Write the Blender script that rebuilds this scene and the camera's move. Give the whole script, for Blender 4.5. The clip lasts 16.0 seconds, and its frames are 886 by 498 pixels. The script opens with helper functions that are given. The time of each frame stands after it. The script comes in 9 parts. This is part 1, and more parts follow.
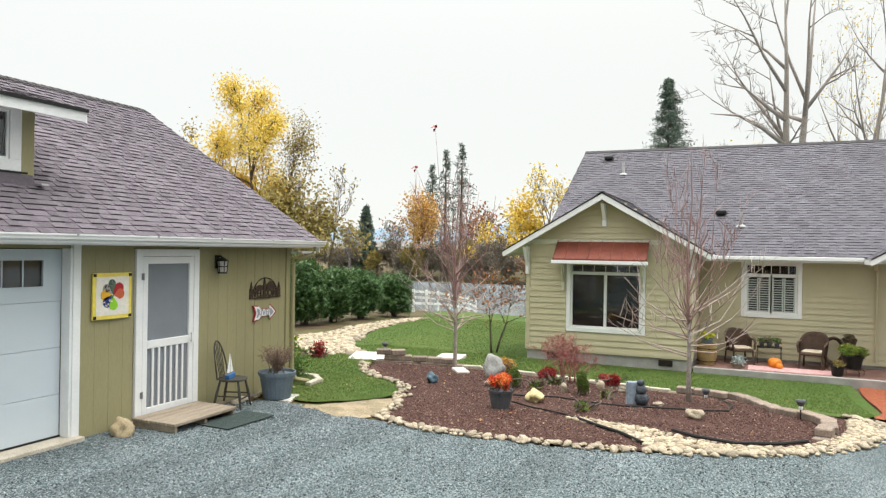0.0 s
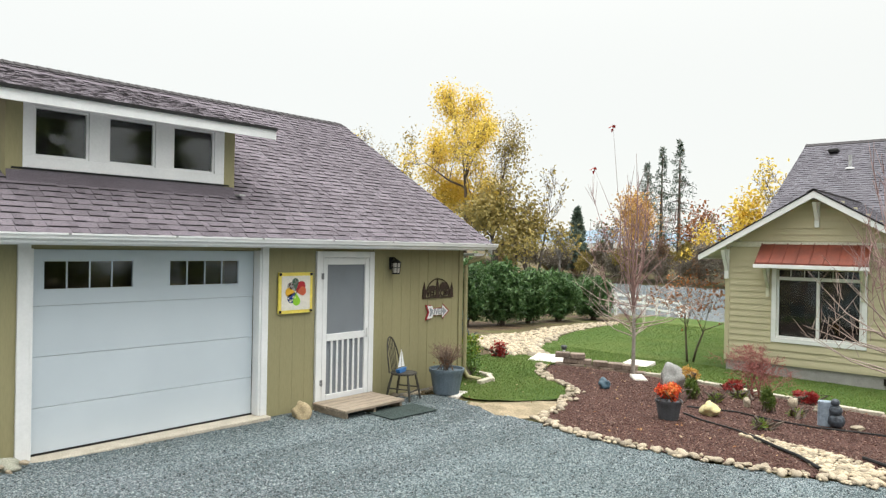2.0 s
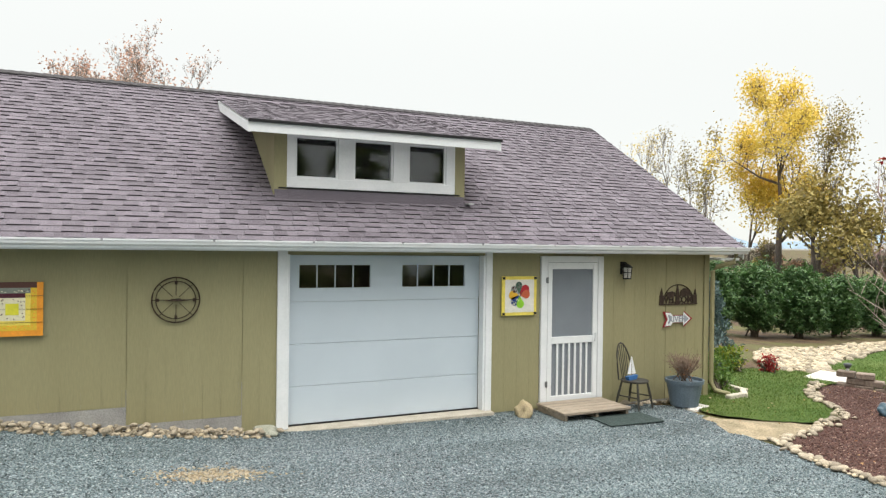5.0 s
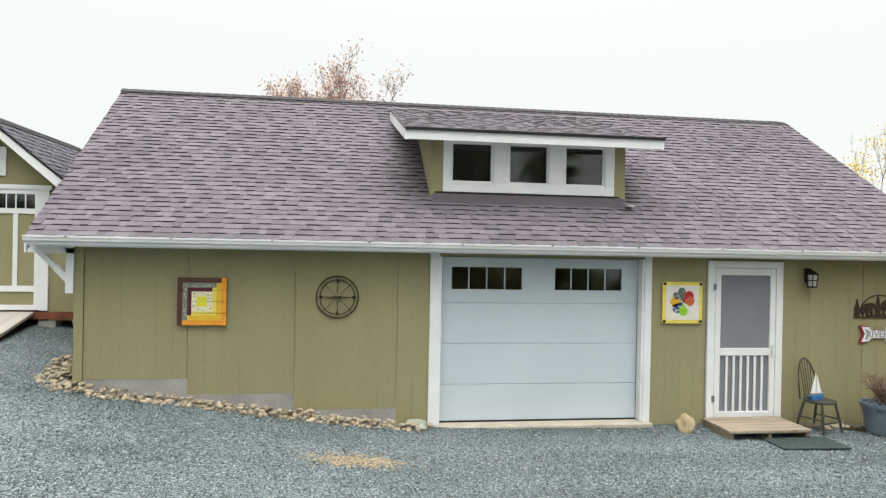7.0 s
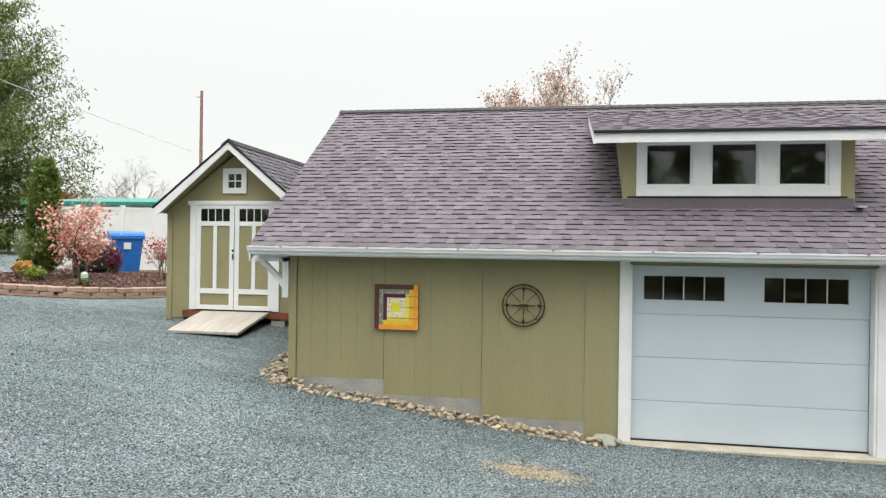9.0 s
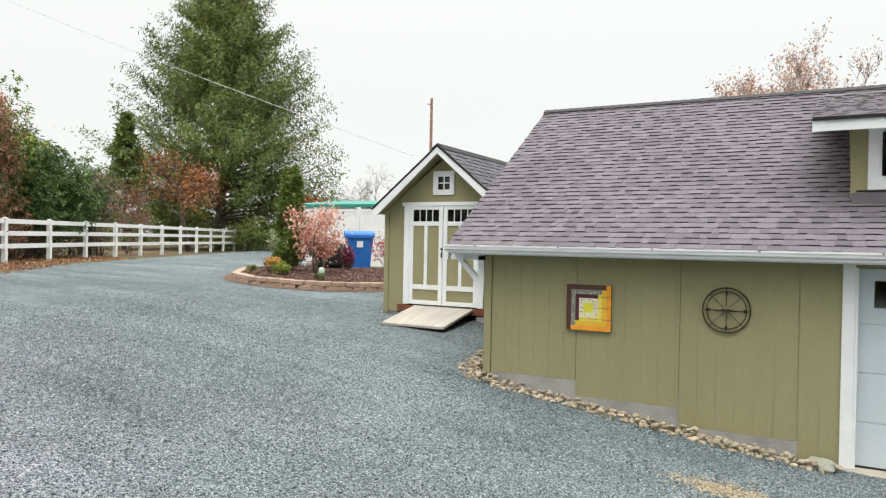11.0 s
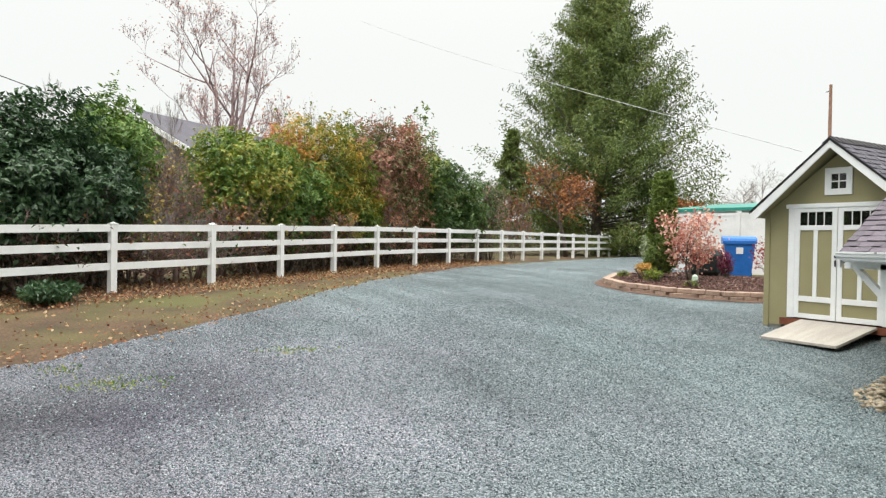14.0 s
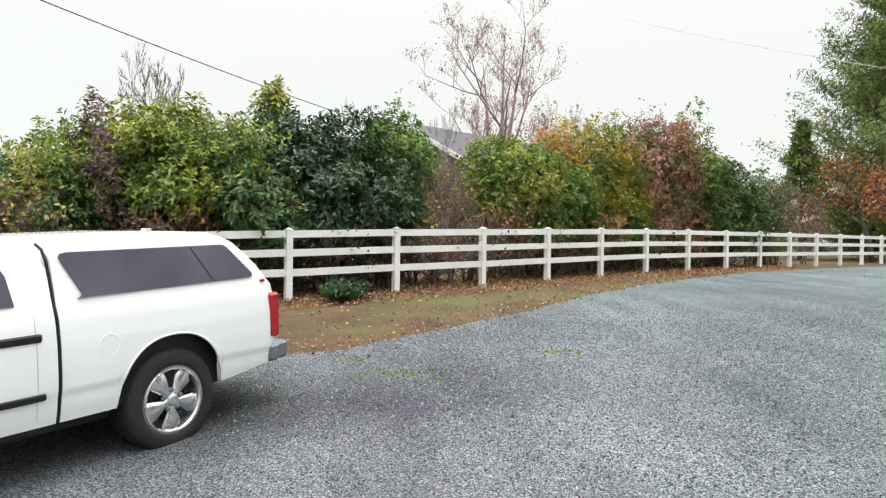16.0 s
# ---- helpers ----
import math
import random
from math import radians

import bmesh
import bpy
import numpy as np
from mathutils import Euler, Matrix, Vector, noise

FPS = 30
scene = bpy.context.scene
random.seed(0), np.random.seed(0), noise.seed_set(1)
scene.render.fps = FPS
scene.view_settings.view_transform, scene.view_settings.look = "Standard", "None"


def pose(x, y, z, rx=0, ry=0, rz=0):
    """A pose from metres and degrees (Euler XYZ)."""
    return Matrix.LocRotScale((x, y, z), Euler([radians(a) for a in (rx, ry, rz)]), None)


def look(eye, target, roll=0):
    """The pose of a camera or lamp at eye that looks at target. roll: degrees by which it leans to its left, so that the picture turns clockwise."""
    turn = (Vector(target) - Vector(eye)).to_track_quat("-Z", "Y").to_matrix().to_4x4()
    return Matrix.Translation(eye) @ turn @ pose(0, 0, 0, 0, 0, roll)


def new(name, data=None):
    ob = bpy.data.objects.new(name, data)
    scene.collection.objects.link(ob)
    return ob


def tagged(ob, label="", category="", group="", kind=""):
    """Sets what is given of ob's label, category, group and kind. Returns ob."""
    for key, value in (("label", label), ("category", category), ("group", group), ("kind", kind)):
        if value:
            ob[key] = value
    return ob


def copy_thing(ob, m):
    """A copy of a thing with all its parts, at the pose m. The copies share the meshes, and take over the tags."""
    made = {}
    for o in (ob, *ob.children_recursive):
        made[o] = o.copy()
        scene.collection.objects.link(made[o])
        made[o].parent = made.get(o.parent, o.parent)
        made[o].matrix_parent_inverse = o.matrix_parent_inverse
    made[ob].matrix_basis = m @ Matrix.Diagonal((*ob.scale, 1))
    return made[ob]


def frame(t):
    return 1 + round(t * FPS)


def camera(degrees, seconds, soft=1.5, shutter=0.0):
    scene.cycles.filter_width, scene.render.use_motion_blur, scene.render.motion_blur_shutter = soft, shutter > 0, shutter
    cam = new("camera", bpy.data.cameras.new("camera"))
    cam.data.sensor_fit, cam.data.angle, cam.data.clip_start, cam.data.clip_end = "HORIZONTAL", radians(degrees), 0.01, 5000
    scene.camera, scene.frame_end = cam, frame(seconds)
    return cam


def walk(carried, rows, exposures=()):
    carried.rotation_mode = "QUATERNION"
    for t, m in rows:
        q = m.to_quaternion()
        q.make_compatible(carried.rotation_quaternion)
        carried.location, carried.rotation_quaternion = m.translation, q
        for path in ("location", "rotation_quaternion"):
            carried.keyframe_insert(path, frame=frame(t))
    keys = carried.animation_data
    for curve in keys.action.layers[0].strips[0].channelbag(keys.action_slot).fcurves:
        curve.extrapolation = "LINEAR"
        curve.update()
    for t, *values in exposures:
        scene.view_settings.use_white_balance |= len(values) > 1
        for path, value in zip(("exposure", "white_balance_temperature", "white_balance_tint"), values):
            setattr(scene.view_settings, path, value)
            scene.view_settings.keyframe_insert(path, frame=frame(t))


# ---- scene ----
cam = camera(64.1, 16.0, soft=1.3)
PATH = [
    (0, (-2.926, -7.099, 2.19), (-1.095, -6.294, 2.19), 0.9),
    (0.5, (-2.874, -7.25, 2.192), (-1.109, -6.308, 2.192), 1.0),
    (1, (-2.809, -7.419, 2.196), (-1.115, -6.356, 2.194), 1.0),
    (1.5, (-2.731, -7.613, 2.22), (-1.124, -6.422, 2.214), 1.0),
    (2, (-2.646, -7.818, 2.229), (-1.138, -6.505, 2.222), 1.1),
    (2.5, (-2.536, -7.994, 2.24), (-1.129, -6.573, 2.232), 1.1),
    (3, (-2.409, -8.171, 2.265), (-1.106, -6.654, 2.254), 1.1),
    (3.5, (-2.252, -8.372, 2.282), (-1.069, -6.758, 2.269), 1.1),
    (4, (-2.112, -8.52, 2.272), (-1.053, -6.823, 2.258), 1.1),
    (4.2, (-2.087, -8.536, 2.266), (-1.067, -6.815, 2.254), 1.0),
    (6.3, (-1.469, -8.89, 2.258), (-0.981, -6.951, 2.248), 1.0),
    (6.5, (-1.427, -8.899, 2.25), (-0.989, -6.947, 2.242), 1.1),
    (7, (-1.286, -8.886, 2.247), (-0.991, -6.908, 2.241), 1.1),
    (7.5, (-1.17, -8.885, 2.261), (-1.014, -6.891, 2.253), 1.2),
    (8, (-1.05, -8.888, 2.276), (-1.052, -6.888, 2.267), 1.2),
    (8.5, (-0.874, -8.865, 2.33), (-1.053, -6.873, 2.312), 1.1),
    (8.7, (-0.811, -8.844, 2.295), (-1.061, -6.86, 2.285), 1.0),
    (10.8, (-0.268, -8.699, 2.287), (-1.17, -6.914, 2.27), 0.8),
    (11, (-0.248, -8.701, 2.302), (-1.207, -6.947, 2.287), 1.1),
    (11.5, (-0.178, -8.689, 2.311), (-1.297, -7.032, 2.293), 1.0),
    (12, (-0.13, -8.664, 2.308), (-1.388, -7.109, 2.29), 1.1),
    (12.5, (-0.1, -8.651, 2.325), (-1.476, -7.2, 2.306), 1.0),
    (13, (-0.101, -8.639, 2.322), (-1.594, -7.308, 2.304), 1.0),
    (13.5, (-0.098, -8.624, 2.321), (-1.704, -7.432, 2.302), 1.0),
    (14, (-0.107, -8.624, 2.312), (-1.813, -7.579, 2.293), 1.1),
    (14.5, (-0.112, -8.628, 2.313), (-1.904, -7.739, 2.293), 1.1),
    (15, (-0.143, -8.626, 2.292), (-2.008, -7.905, 2.272), 1.0),
    (15.5, (-0.179, -8.611, 2.327), (-2.103, -8.066, 2.302), 1.1),
    (16, (-0.192, -8.595, 2.267), (-2.16, -8.242, 2.249), 0.9),
]
walk(cam, [(t, look(e, g, r)) for t, e, g, r in PATH])

# ---- world and light ----
world = bpy.data.worlds.new("overcast")
scene.world = world
world.use_nodes = True
wn = world.node_tree
wn.nodes.clear()
w_sky = wn.nodes.new("ShaderNodeTexSky")
w_sky.sky_type, w_sky.sun_disc = "NISHITA", False
w_sky.sun_elevation, w_sky.sun_rotation = radians(38), radians(200)
w_bg1, w_bg2, w_add, w_out = (wn.nodes.new(k) for k in ("ShaderNodeBackground", "ShaderNodeBackground", "ShaderNodeAddShader", "ShaderNodeOutputWorld"))
w_bg1.inputs[1].default_value = 0.006
w_bg2.inputs[0].default_value = (0.985, 1.0, 0.962, 1)
# an overcast sky is far brighter overhead than at the horizon
w_tc, w_sep, w_mr = (wn.nodes.new(k) for k in ("ShaderNodeTexCoord", "ShaderNodeSeparateXYZ", "ShaderNodeMapRange"))
w_mr.inputs[3].default_value, w_mr.inputs[4].default_value = 0.53, 3.5
w_pow = wn.nodes.new("ShaderNodeMath")
w_pow.operation = "POWER"
w_pow.inputs[1].default_value = 4.0
w_pow.use_clamp = True
wn.links.new(w_tc.outputs["Generated"], w_sep.inputs[0])
wn.links.new(w_sep.outputs[2], w_pow.inputs[0])
wn.links.new(w_pow.outputs[0], w_mr.inputs[0])
wn.links.new(w_mr.outputs[0], w_bg2.inputs[1])
wn.links.new(w_sky.outputs[0], w_bg1.inputs[0])
wn.links.new(w_bg1.outputs[0], w_add.inputs[0])
wn.links.new(w_bg2.outputs[0], w_add.inputs[1])
wn.links.new(w_add.outputs[0], w_out.inputs[0])
sun_data = bpy.data.lights.new("sun", "SUN")
sun_data.energy, sun_data.angle, sun_data.color = 1.0, radians(50), (1.0, 0.97, 0.92)
sun = new("sun", sun_data)
sun.matrix_world = look((0, 0, 30), (-3, 10, 0))
scene.view_settings.exposure = 0.78

# ---- materials ----


def mat(name, col, col2=None, scale=6.0, rough=0.7, bump=0.15, bscale=70.0, metal=0.0, fine=0.25, rand=0.0, island=0.0, spec=0.4, coat=0.0, stretch=(1, 1, 1), detail=4.0):
    """A surface with broad and fine variation, wear in its gloss and a fine relief; rand and island vary its value from piece to piece."""
    m = bpy.data.materials.new(name)
    m.use_nodes = True
    nt = m.node_tree
    b = nt.nodes["Principled BSDF"]
    add, ln = nt.nodes.new, nt.links.new
    col2 = col2 or tuple(c * 0.78 for c in col)
    tc = add("ShaderNodeTexCoord")
    mp = add("ShaderNodeMapping")
    mp.inputs["Scale"].default_value = stretch
    ln(tc.outputs["Object"], mp.inputs[0])
    n1, n2 = add("ShaderNodeTexNoise"), add("ShaderNodeTexNoise")
    for n, s in ((n1, scale), (n2, bscale)):
        n.inputs["Scale"].default_value, n.inputs["Detail"].default_value = s, detail
        ln(mp.outputs[0], n.inputs["Vector"])
    r1 = add("ShaderNodeMapRange")
    r1.inputs[1].default_value, r1.inputs[2].default_value = 0.33, 0.67
    ln(n1.outputs[0], r1.inputs[0])
    mx = add("ShaderNodeMix")
    mx.data_type = "RGBA"
    mx.inputs[6].default_value, mx.inputs[7].default_value = (*col, 1), (*col2, 1)
    ln(r1.outputs[0], mx.inputs[0])
    r2 = add("ShaderNodeMapRange")
    r2.inputs[1].default_value, r2.inputs[2].default_value = 0.3, 0.7
    r2.inputs[3].default_value, r2.inputs[4].default_value = 1 - fine, 1 + fine
    ln(n2.outputs[0], r2.inputs[0])
    hs = add("ShaderNodeHueSaturation")
    ln(mx.outputs[2], hs.inputs["Color"])
    last = r2.outputs[0]
    for amount, kind, sock in ((rand, "ShaderNodeObjectInfo", "Random"), (island, "ShaderNodeNewGeometry", "Random Per Island")):
        if amount:
            src, mr, mu = add(kind), add("ShaderNodeMapRange"), add("ShaderNodeMath")
            mr.inputs[3].default_value, mr.inputs[4].default_value = 1 - amount, 1 + amount
            mu.operation = "MULTIPLY"
            ln(src.outputs[sock], mr.inputs[0])
            ln(mr.outputs[0], mu.inputs[0])
            ln(last, mu.inputs[1])
            last = mu.outputs[0]
    ln(last, hs.inputs["Value"])
    ln(hs.outputs[0], b.inputs["Base Color"])
    r3 = add("ShaderNodeMapRange")
    r3.inputs[3].default_value, r3.inputs[4].default_value = max(0.02, rough - 0.1), min(1, rough + 0.1)
    ln(n1.outputs[0], r3.inputs[0])
    ln(r3.outputs[0], b.inputs["Roughness"])
    b.inputs["Metallic"].default_value = metal
    b.inputs["Specular IOR Level"].default_value = spec
    b.inputs["Coat Weight"].default_value = coat
    if bump:
        bp = add("ShaderNodeBump")
        bp.inputs["Strength"].default_value, bp.inputs["Distance"].default_value = bump, 0.02
        ln(n2.outputs[0], bp.inputs["Height"])
        ln(bp.outputs[0], b.inputs["Normal"])
    return m


def tint(m, ramp_stops, scale, factor):
    """Lays a second broad stain of the given colours over a material, by noise."""
    nt = m.node_tree
    b = nt.nodes["Principled BSDF"]
    old = b.inputs["Base Color"].links[0].from_socket
    n, cr, mx, tc = (nt.nodes.new(k) for k in ("ShaderNodeTexNoise", "ShaderNodeValToRGB", "ShaderNodeMix", "ShaderNodeTexCoord"))
    n.inputs["Scale"].default_value, n.inputs["Detail"].default_value = scale, 6
    nt.links.new(tc.outputs["Object"], n.inputs["Vector"])
    cr.color_ramp.elements[0].position, cr.color_ramp.elements[1].position = ramp_stops[0][0], ramp_stops[1][0]
    cr.color_ramp.elements[0].color = (0, 0, 0, 1)
    cr.color_ramp.elements[1].color = (factor, factor, factor, 1)
    nt.links.new(n.outputs[0], cr.inputs[0])
    mx.data_type = "RGBA"
    nt.links.new(cr.outputs[0], mx.inputs[0])
    nt.links.new(old, mx.inputs[6])
    mx.inputs[7].default_value = (*ramp_stops[1][1], 1)
    nt.links.new(mx.outputs[2], b.inputs["Base Color"])
    return m


def pebbles(name, cols, scale, rough=0.85, relief=0.6, stain=None, zones=(), tracks=None):
    """Loose stone: cells of varied colour with a relief of their own and broad patches."""
    m = bpy.data.materials.new(name)
    m.use_nodes = True
    nt = m.node_tree
    b = nt.nodes["Principled BSDF"]
    add, ln = nt.nodes.new, nt.links.new
    tc = add("ShaderNodeTexCoord")
    v = add("ShaderNodeTexVoronoi")
    v.inputs["Scale"].default_value = scale
    ln(tc.outputs["Object"], v.inputs["Vector"])
    sep = add("ShaderNodeSeparateColor")
    ln(v.outputs["Color"], sep.inputs[0])
    cr = add("ShaderNodeValToRGB")
    el = cr.color_ramp.elements
    while len(el) < len(cols):
        el.new(0.5)
    for i, c in enumerate(cols):
        el[i].position, el[i].color = i / (len(cols) - 1), (*c, 1)
    ln(sep.outputs[0], cr.inputs[0])
    n = add("ShaderNodeTexNoise")
    n.inputs["Scale"].default_value, n.inputs["Detail"].default_value = 0.45, 8
    ln(tc.outputs["Object"], n.inputs["Vector"])
    mr = add("ShaderNodeMapRange")
    mr.inputs[1].default_value, mr.inputs[2].default_value, mr.inputs[3].default_value, mr.inputs[4].default_value = 0.3, 0.7, 0.74, 1.24
    ln(n.outputs[0], mr.inputs[0])
    hs = add("ShaderNodeHueSaturation")
    ln(cr.outputs[0], hs.inputs["Color"])
    ln(mr.outputs[0], hs.inputs["Value"])
    last = hs.outputs[0]
    if stain:
        n2, r2, mx = add("ShaderNodeTexNoise"), add("ShaderNodeMapRange"), add("ShaderNodeMix")
        n2.inputs["Scale"].default_value, n2.inputs["Detail"].default_value = 0.23, 7
        ln(tc.outputs["Object"], n2.inputs["Vector"])
        r2.inputs[1].default_value, r2.inputs[2].default_value, r2.inputs[4].default_value = 0.48, 0.7, 0.7
        ln(n2.outputs[0], r2.inputs[0])
        mx.data_type, mx.blend_type = "RGBA", "MULTIPLY"
        ln(r2.outputs[0], mx.inputs[0])
        ln(last, mx.inputs[6])
        mx.inputs[7].default_value = (*stain, 1)
        last = mx.outputs[2]
    if tracks:
        turn, depth = tracks
        mp, n4, r4, mt = add("ShaderNodeMapping"), add("ShaderNodeTexNoise"), add("ShaderNodeMapRange"), add("ShaderNodeHueSaturation")
        mp.inputs["Rotation"].default_value = (0, 0, radians(turn))
        mp.inputs["Scale"].default_value = (0.16, 1.0, 1.0)
        ln(tc.outputs["Object"], mp.inputs[0])
        n4.inputs["Scale"].default_value, n4.inputs["Detail"].default_value = 1.3, 5
        ln(mp.outputs[0], n4.inputs["Vector"])
        r4.inputs[1].default_value, r4.inputs[2].default_value, r4.inputs[3].default_value, r4.inputs[4].default_value = 0.36, 0.62, depth, 1.16
        ln(n4.outputs[0], r4.inputs[0])
        ln(last, mt.inputs["Color"])
        ln(r4.outputs[0], mt.inputs["Value"])
        last = mt.outputs[0]
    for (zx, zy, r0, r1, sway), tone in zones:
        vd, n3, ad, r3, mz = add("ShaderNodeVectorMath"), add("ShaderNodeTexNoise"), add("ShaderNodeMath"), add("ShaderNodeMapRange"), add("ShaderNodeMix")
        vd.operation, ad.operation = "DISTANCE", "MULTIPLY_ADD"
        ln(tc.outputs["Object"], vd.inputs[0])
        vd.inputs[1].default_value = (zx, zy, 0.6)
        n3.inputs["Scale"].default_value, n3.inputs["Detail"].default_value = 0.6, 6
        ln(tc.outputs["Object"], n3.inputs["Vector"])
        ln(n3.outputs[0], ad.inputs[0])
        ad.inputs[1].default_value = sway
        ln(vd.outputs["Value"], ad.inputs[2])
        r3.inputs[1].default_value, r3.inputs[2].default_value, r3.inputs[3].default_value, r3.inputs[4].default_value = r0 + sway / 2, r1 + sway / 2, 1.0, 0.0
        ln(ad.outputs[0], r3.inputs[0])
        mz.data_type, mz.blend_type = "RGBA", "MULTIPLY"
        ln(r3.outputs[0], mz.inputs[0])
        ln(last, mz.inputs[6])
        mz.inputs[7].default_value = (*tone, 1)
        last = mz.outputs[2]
    ln(last, b.inputs["Base Color"])
    b.inputs["Roughness"].default_value = rough
    b.inputs["Specular IOR Level"].default_value = 0.25
    bp = add("ShaderNodeBump")
    bp.inputs["Strength"].default_value, bp.inputs["Distance"].default_value = relief, 0.02
    bp.invert = True
    ln(v.outputs["Distance"], bp.inputs["Height"])
    ln(bp.outputs[0], b.inputs["Normal"])
    return m


def clear_glass(name):
    """Clear window glass: the rooms behind it are dark, most of them black panels."""
    m = bpy.data.materials.new(name)
    m.use_nodes = True
    b = m.node_tree.nodes["Principled BSDF"]
    b.inputs["Base Color"].default_value = (0.86, 0.9, 0.9, 1)
    b.inputs["Roughness"].default_value = 0.02
    b.inputs["IOR"].default_value = 1.5
    b.inputs["Transmission Weight"].default_value = 1.0
    return m


# Second zone: wet gravel by the truck's tail, plus shade painted under it.
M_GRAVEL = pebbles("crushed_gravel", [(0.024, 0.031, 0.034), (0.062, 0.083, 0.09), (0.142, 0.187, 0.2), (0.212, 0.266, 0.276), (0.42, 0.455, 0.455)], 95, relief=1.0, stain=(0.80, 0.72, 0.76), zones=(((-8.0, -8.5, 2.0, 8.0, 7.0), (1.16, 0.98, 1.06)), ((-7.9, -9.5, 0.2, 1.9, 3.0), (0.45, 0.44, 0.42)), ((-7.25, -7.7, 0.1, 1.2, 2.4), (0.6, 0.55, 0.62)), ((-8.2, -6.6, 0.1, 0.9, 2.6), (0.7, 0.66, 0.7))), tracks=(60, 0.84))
M_SOIL = tint(mat("bare_soil", (0.105, 0.062, 0.032), (0.05, 0.031, 0.018), scale=1.3, rough=0.95, bump=0.7, bscale=28, fine=0.5, detail=8), [(0.42, 0), (0.6, (0.085, 0.085, 0.024))], 0.45, 0.85)
M_STRAW = mat("dry_straw_soil", (0.33, 0.26, 0.17), (0.17, 0.14, 0.085), scale=3, rough=0.95, bump=0.5, bscale=40, fine=0.4)
M_TURF = tint(mat("turf", (0.076, 0.124, 0.028), (0.056, 0.098, 0.022), scale=2.5, rough=0.9, bump=0.9, bscale=120, fine=0.45, spec=0.15), [(0.45, 0), (0.7, (0.125, 0.15, 0.042))], 0.5, 0.7)
M_MULCH = mat("bark_mulch", (0.085, 0.036, 0.027), (0.045, 0.02, 0.015), scale=18, rough=0.95, bump=0.9, bscale=55, fine=0.6, detail=8)
M_REDMULCH = mat("red_mulch", (0.27, 0.075, 0.03), (0.19, 0.05, 0.02), scale=12, rough=0.95, bump=0.8, bscale=50, fine=0.4)
M_CREEK = pebbles("creek_gravel", [(0.14, 0.11, 0.08), (0.3, 0.25, 0.18), (0.42, 0.36, 0.27), (0.5, 0.45, 0.36)], 18)
M_OLIVE = mat("olive_siding", (0.298, 0.27, 0.147), (0.272, 0.246, 0.133), scale=1.5, rough=0.75, bump=0.08, bscale=90, fine=0.06, stretch=(1, 1, 0.15))
M_SAGE = mat("sage_lap_siding", (0.50, 0.452, 0.302), (0.462, 0.418, 0.28), scale=2, rough=0.75, bump=0.06, bscale=60, fine=0.05, stretch=(1, 0.2, 1))
M_SHEDP = mat("shed_siding", (0.295, 0.265, 0.145), (0.265, 0.238, 0.128), scale=2, rough=0.75, bump=0.08, bscale=80, fine=0.06)
M_WHITE = mat("white_paint", (0.80, 0.80, 0.80), (0.73, 0.74, 0.74), scale=3, rough=0.45, bump=0.04, bscale=40, fine=0.03)
M_DOORW = mat("white_steel_door", (0.57, 0.63, 0.68), (0.535, 0.595, 0.645), scale=1.2, rough=0.4, bump=0.05, bscale=160, fine=0.03)
M_VINYL = mat("white_vinyl", (0.82, 0.82, 0.82), (0.74, 0.75, 0.74), scale=2.5, rough=0.4, bump=0.02, bscale=20, fine=0.04)
M_TRIMS = mat("cream_trim", (0.62, 0.60, 0.50), (0.55, 0.53, 0.43), scale=4, rough=0.6, bump=0.05)
M_CONC = mat("concrete", (0.36, 0.35, 0.33), (0.27, 0.26, 0.25), scale=3, rough=0.9, bump=0.3, bscale=60, fine=0.15)
M_SHIN = mat("asphalt_shingle", (0.158, 0.138, 0.158), (0.138, 0.120, 0.138), scale=1.1, rough=0.95, bump=0.5, bscale=220, fine=0.55, rand=0.18, island=0.0, spec=0.2)
M_SHINJ = mat("asphalt_shingle_field", (0.158, 0.138, 0.158), (0.138, 0.120, 0.138), scale=1.1, rough=0.95, bump=0.5, bscale=220, fine=0.55, island=0.18, spec=0.2)
M_SHING = mat("grey_shingle_field", (0.135, 0.128, 0.147), (0.114, 0.108, 0.124), scale=1.2, rough=0.95, bump=0.5, bscale=150, fine=0.5, island=0.15, spec=0.2)
M_DARK = mat("black_metal", (0.02, 0.02, 0.02), rough=0.5, bump=0.1, metal=0.4)
M_IRON = mat("rusted_iron", (0.075, 0.05, 0.036), (0.045, 0.032, 0.025), scale=20, rough=0.8, bump=0.3, metal=0.5)
M_GLASS = clear_glass("window_glass")
M_PIPE = mat("lead_pipe", (0.5, 0.5, 0.5), rough=0.5, metal=0.3)
M_RIDGE = mat("ridge_cap_shingle", (0.06, 0.055, 0.058), rough=0.95, bump=0.5, bscale=200)
M_STONE = mat("river_rock", (0.38, 0.315, 0.225), (0.28, 0.24, 0.185), scale=9, rough=0.8, bump=0.3, bscale=60, fine=0.2, rand=0.35)
M_STONEJ = mat("river_rock_field", (0.42, 0.345, 0.235), (0.32, 0.27, 0.2), scale=9, rough=0.8, bump=0.3, bscale=60, fine=0.2, island=0.4)
M_BLOCK = mat("wall_block", (0.27, 0.21, 0.17), (0.2, 0.155, 0.125), scale=8, rough=0.95, bump=0.6, bscale=45, fine=0.25, rand=0.18)
M_WOOD = mat("weathered_wood", (0.34, 0.28, 0.215), (0.23, 0.185, 0.14), scale=5, rough=0.85, bump=0.3, bscale=40, stretch=(0.2, 2, 2), fine=0.25)
M_PLY = mat("plywood_ramp", (0.42, 0.385, 0.34), (0.35, 0.315, 0.28), scale=4, rough=0.85, bump=0.15, bscale=60, stretch=(2, 0.3, 1), fine=0.12)
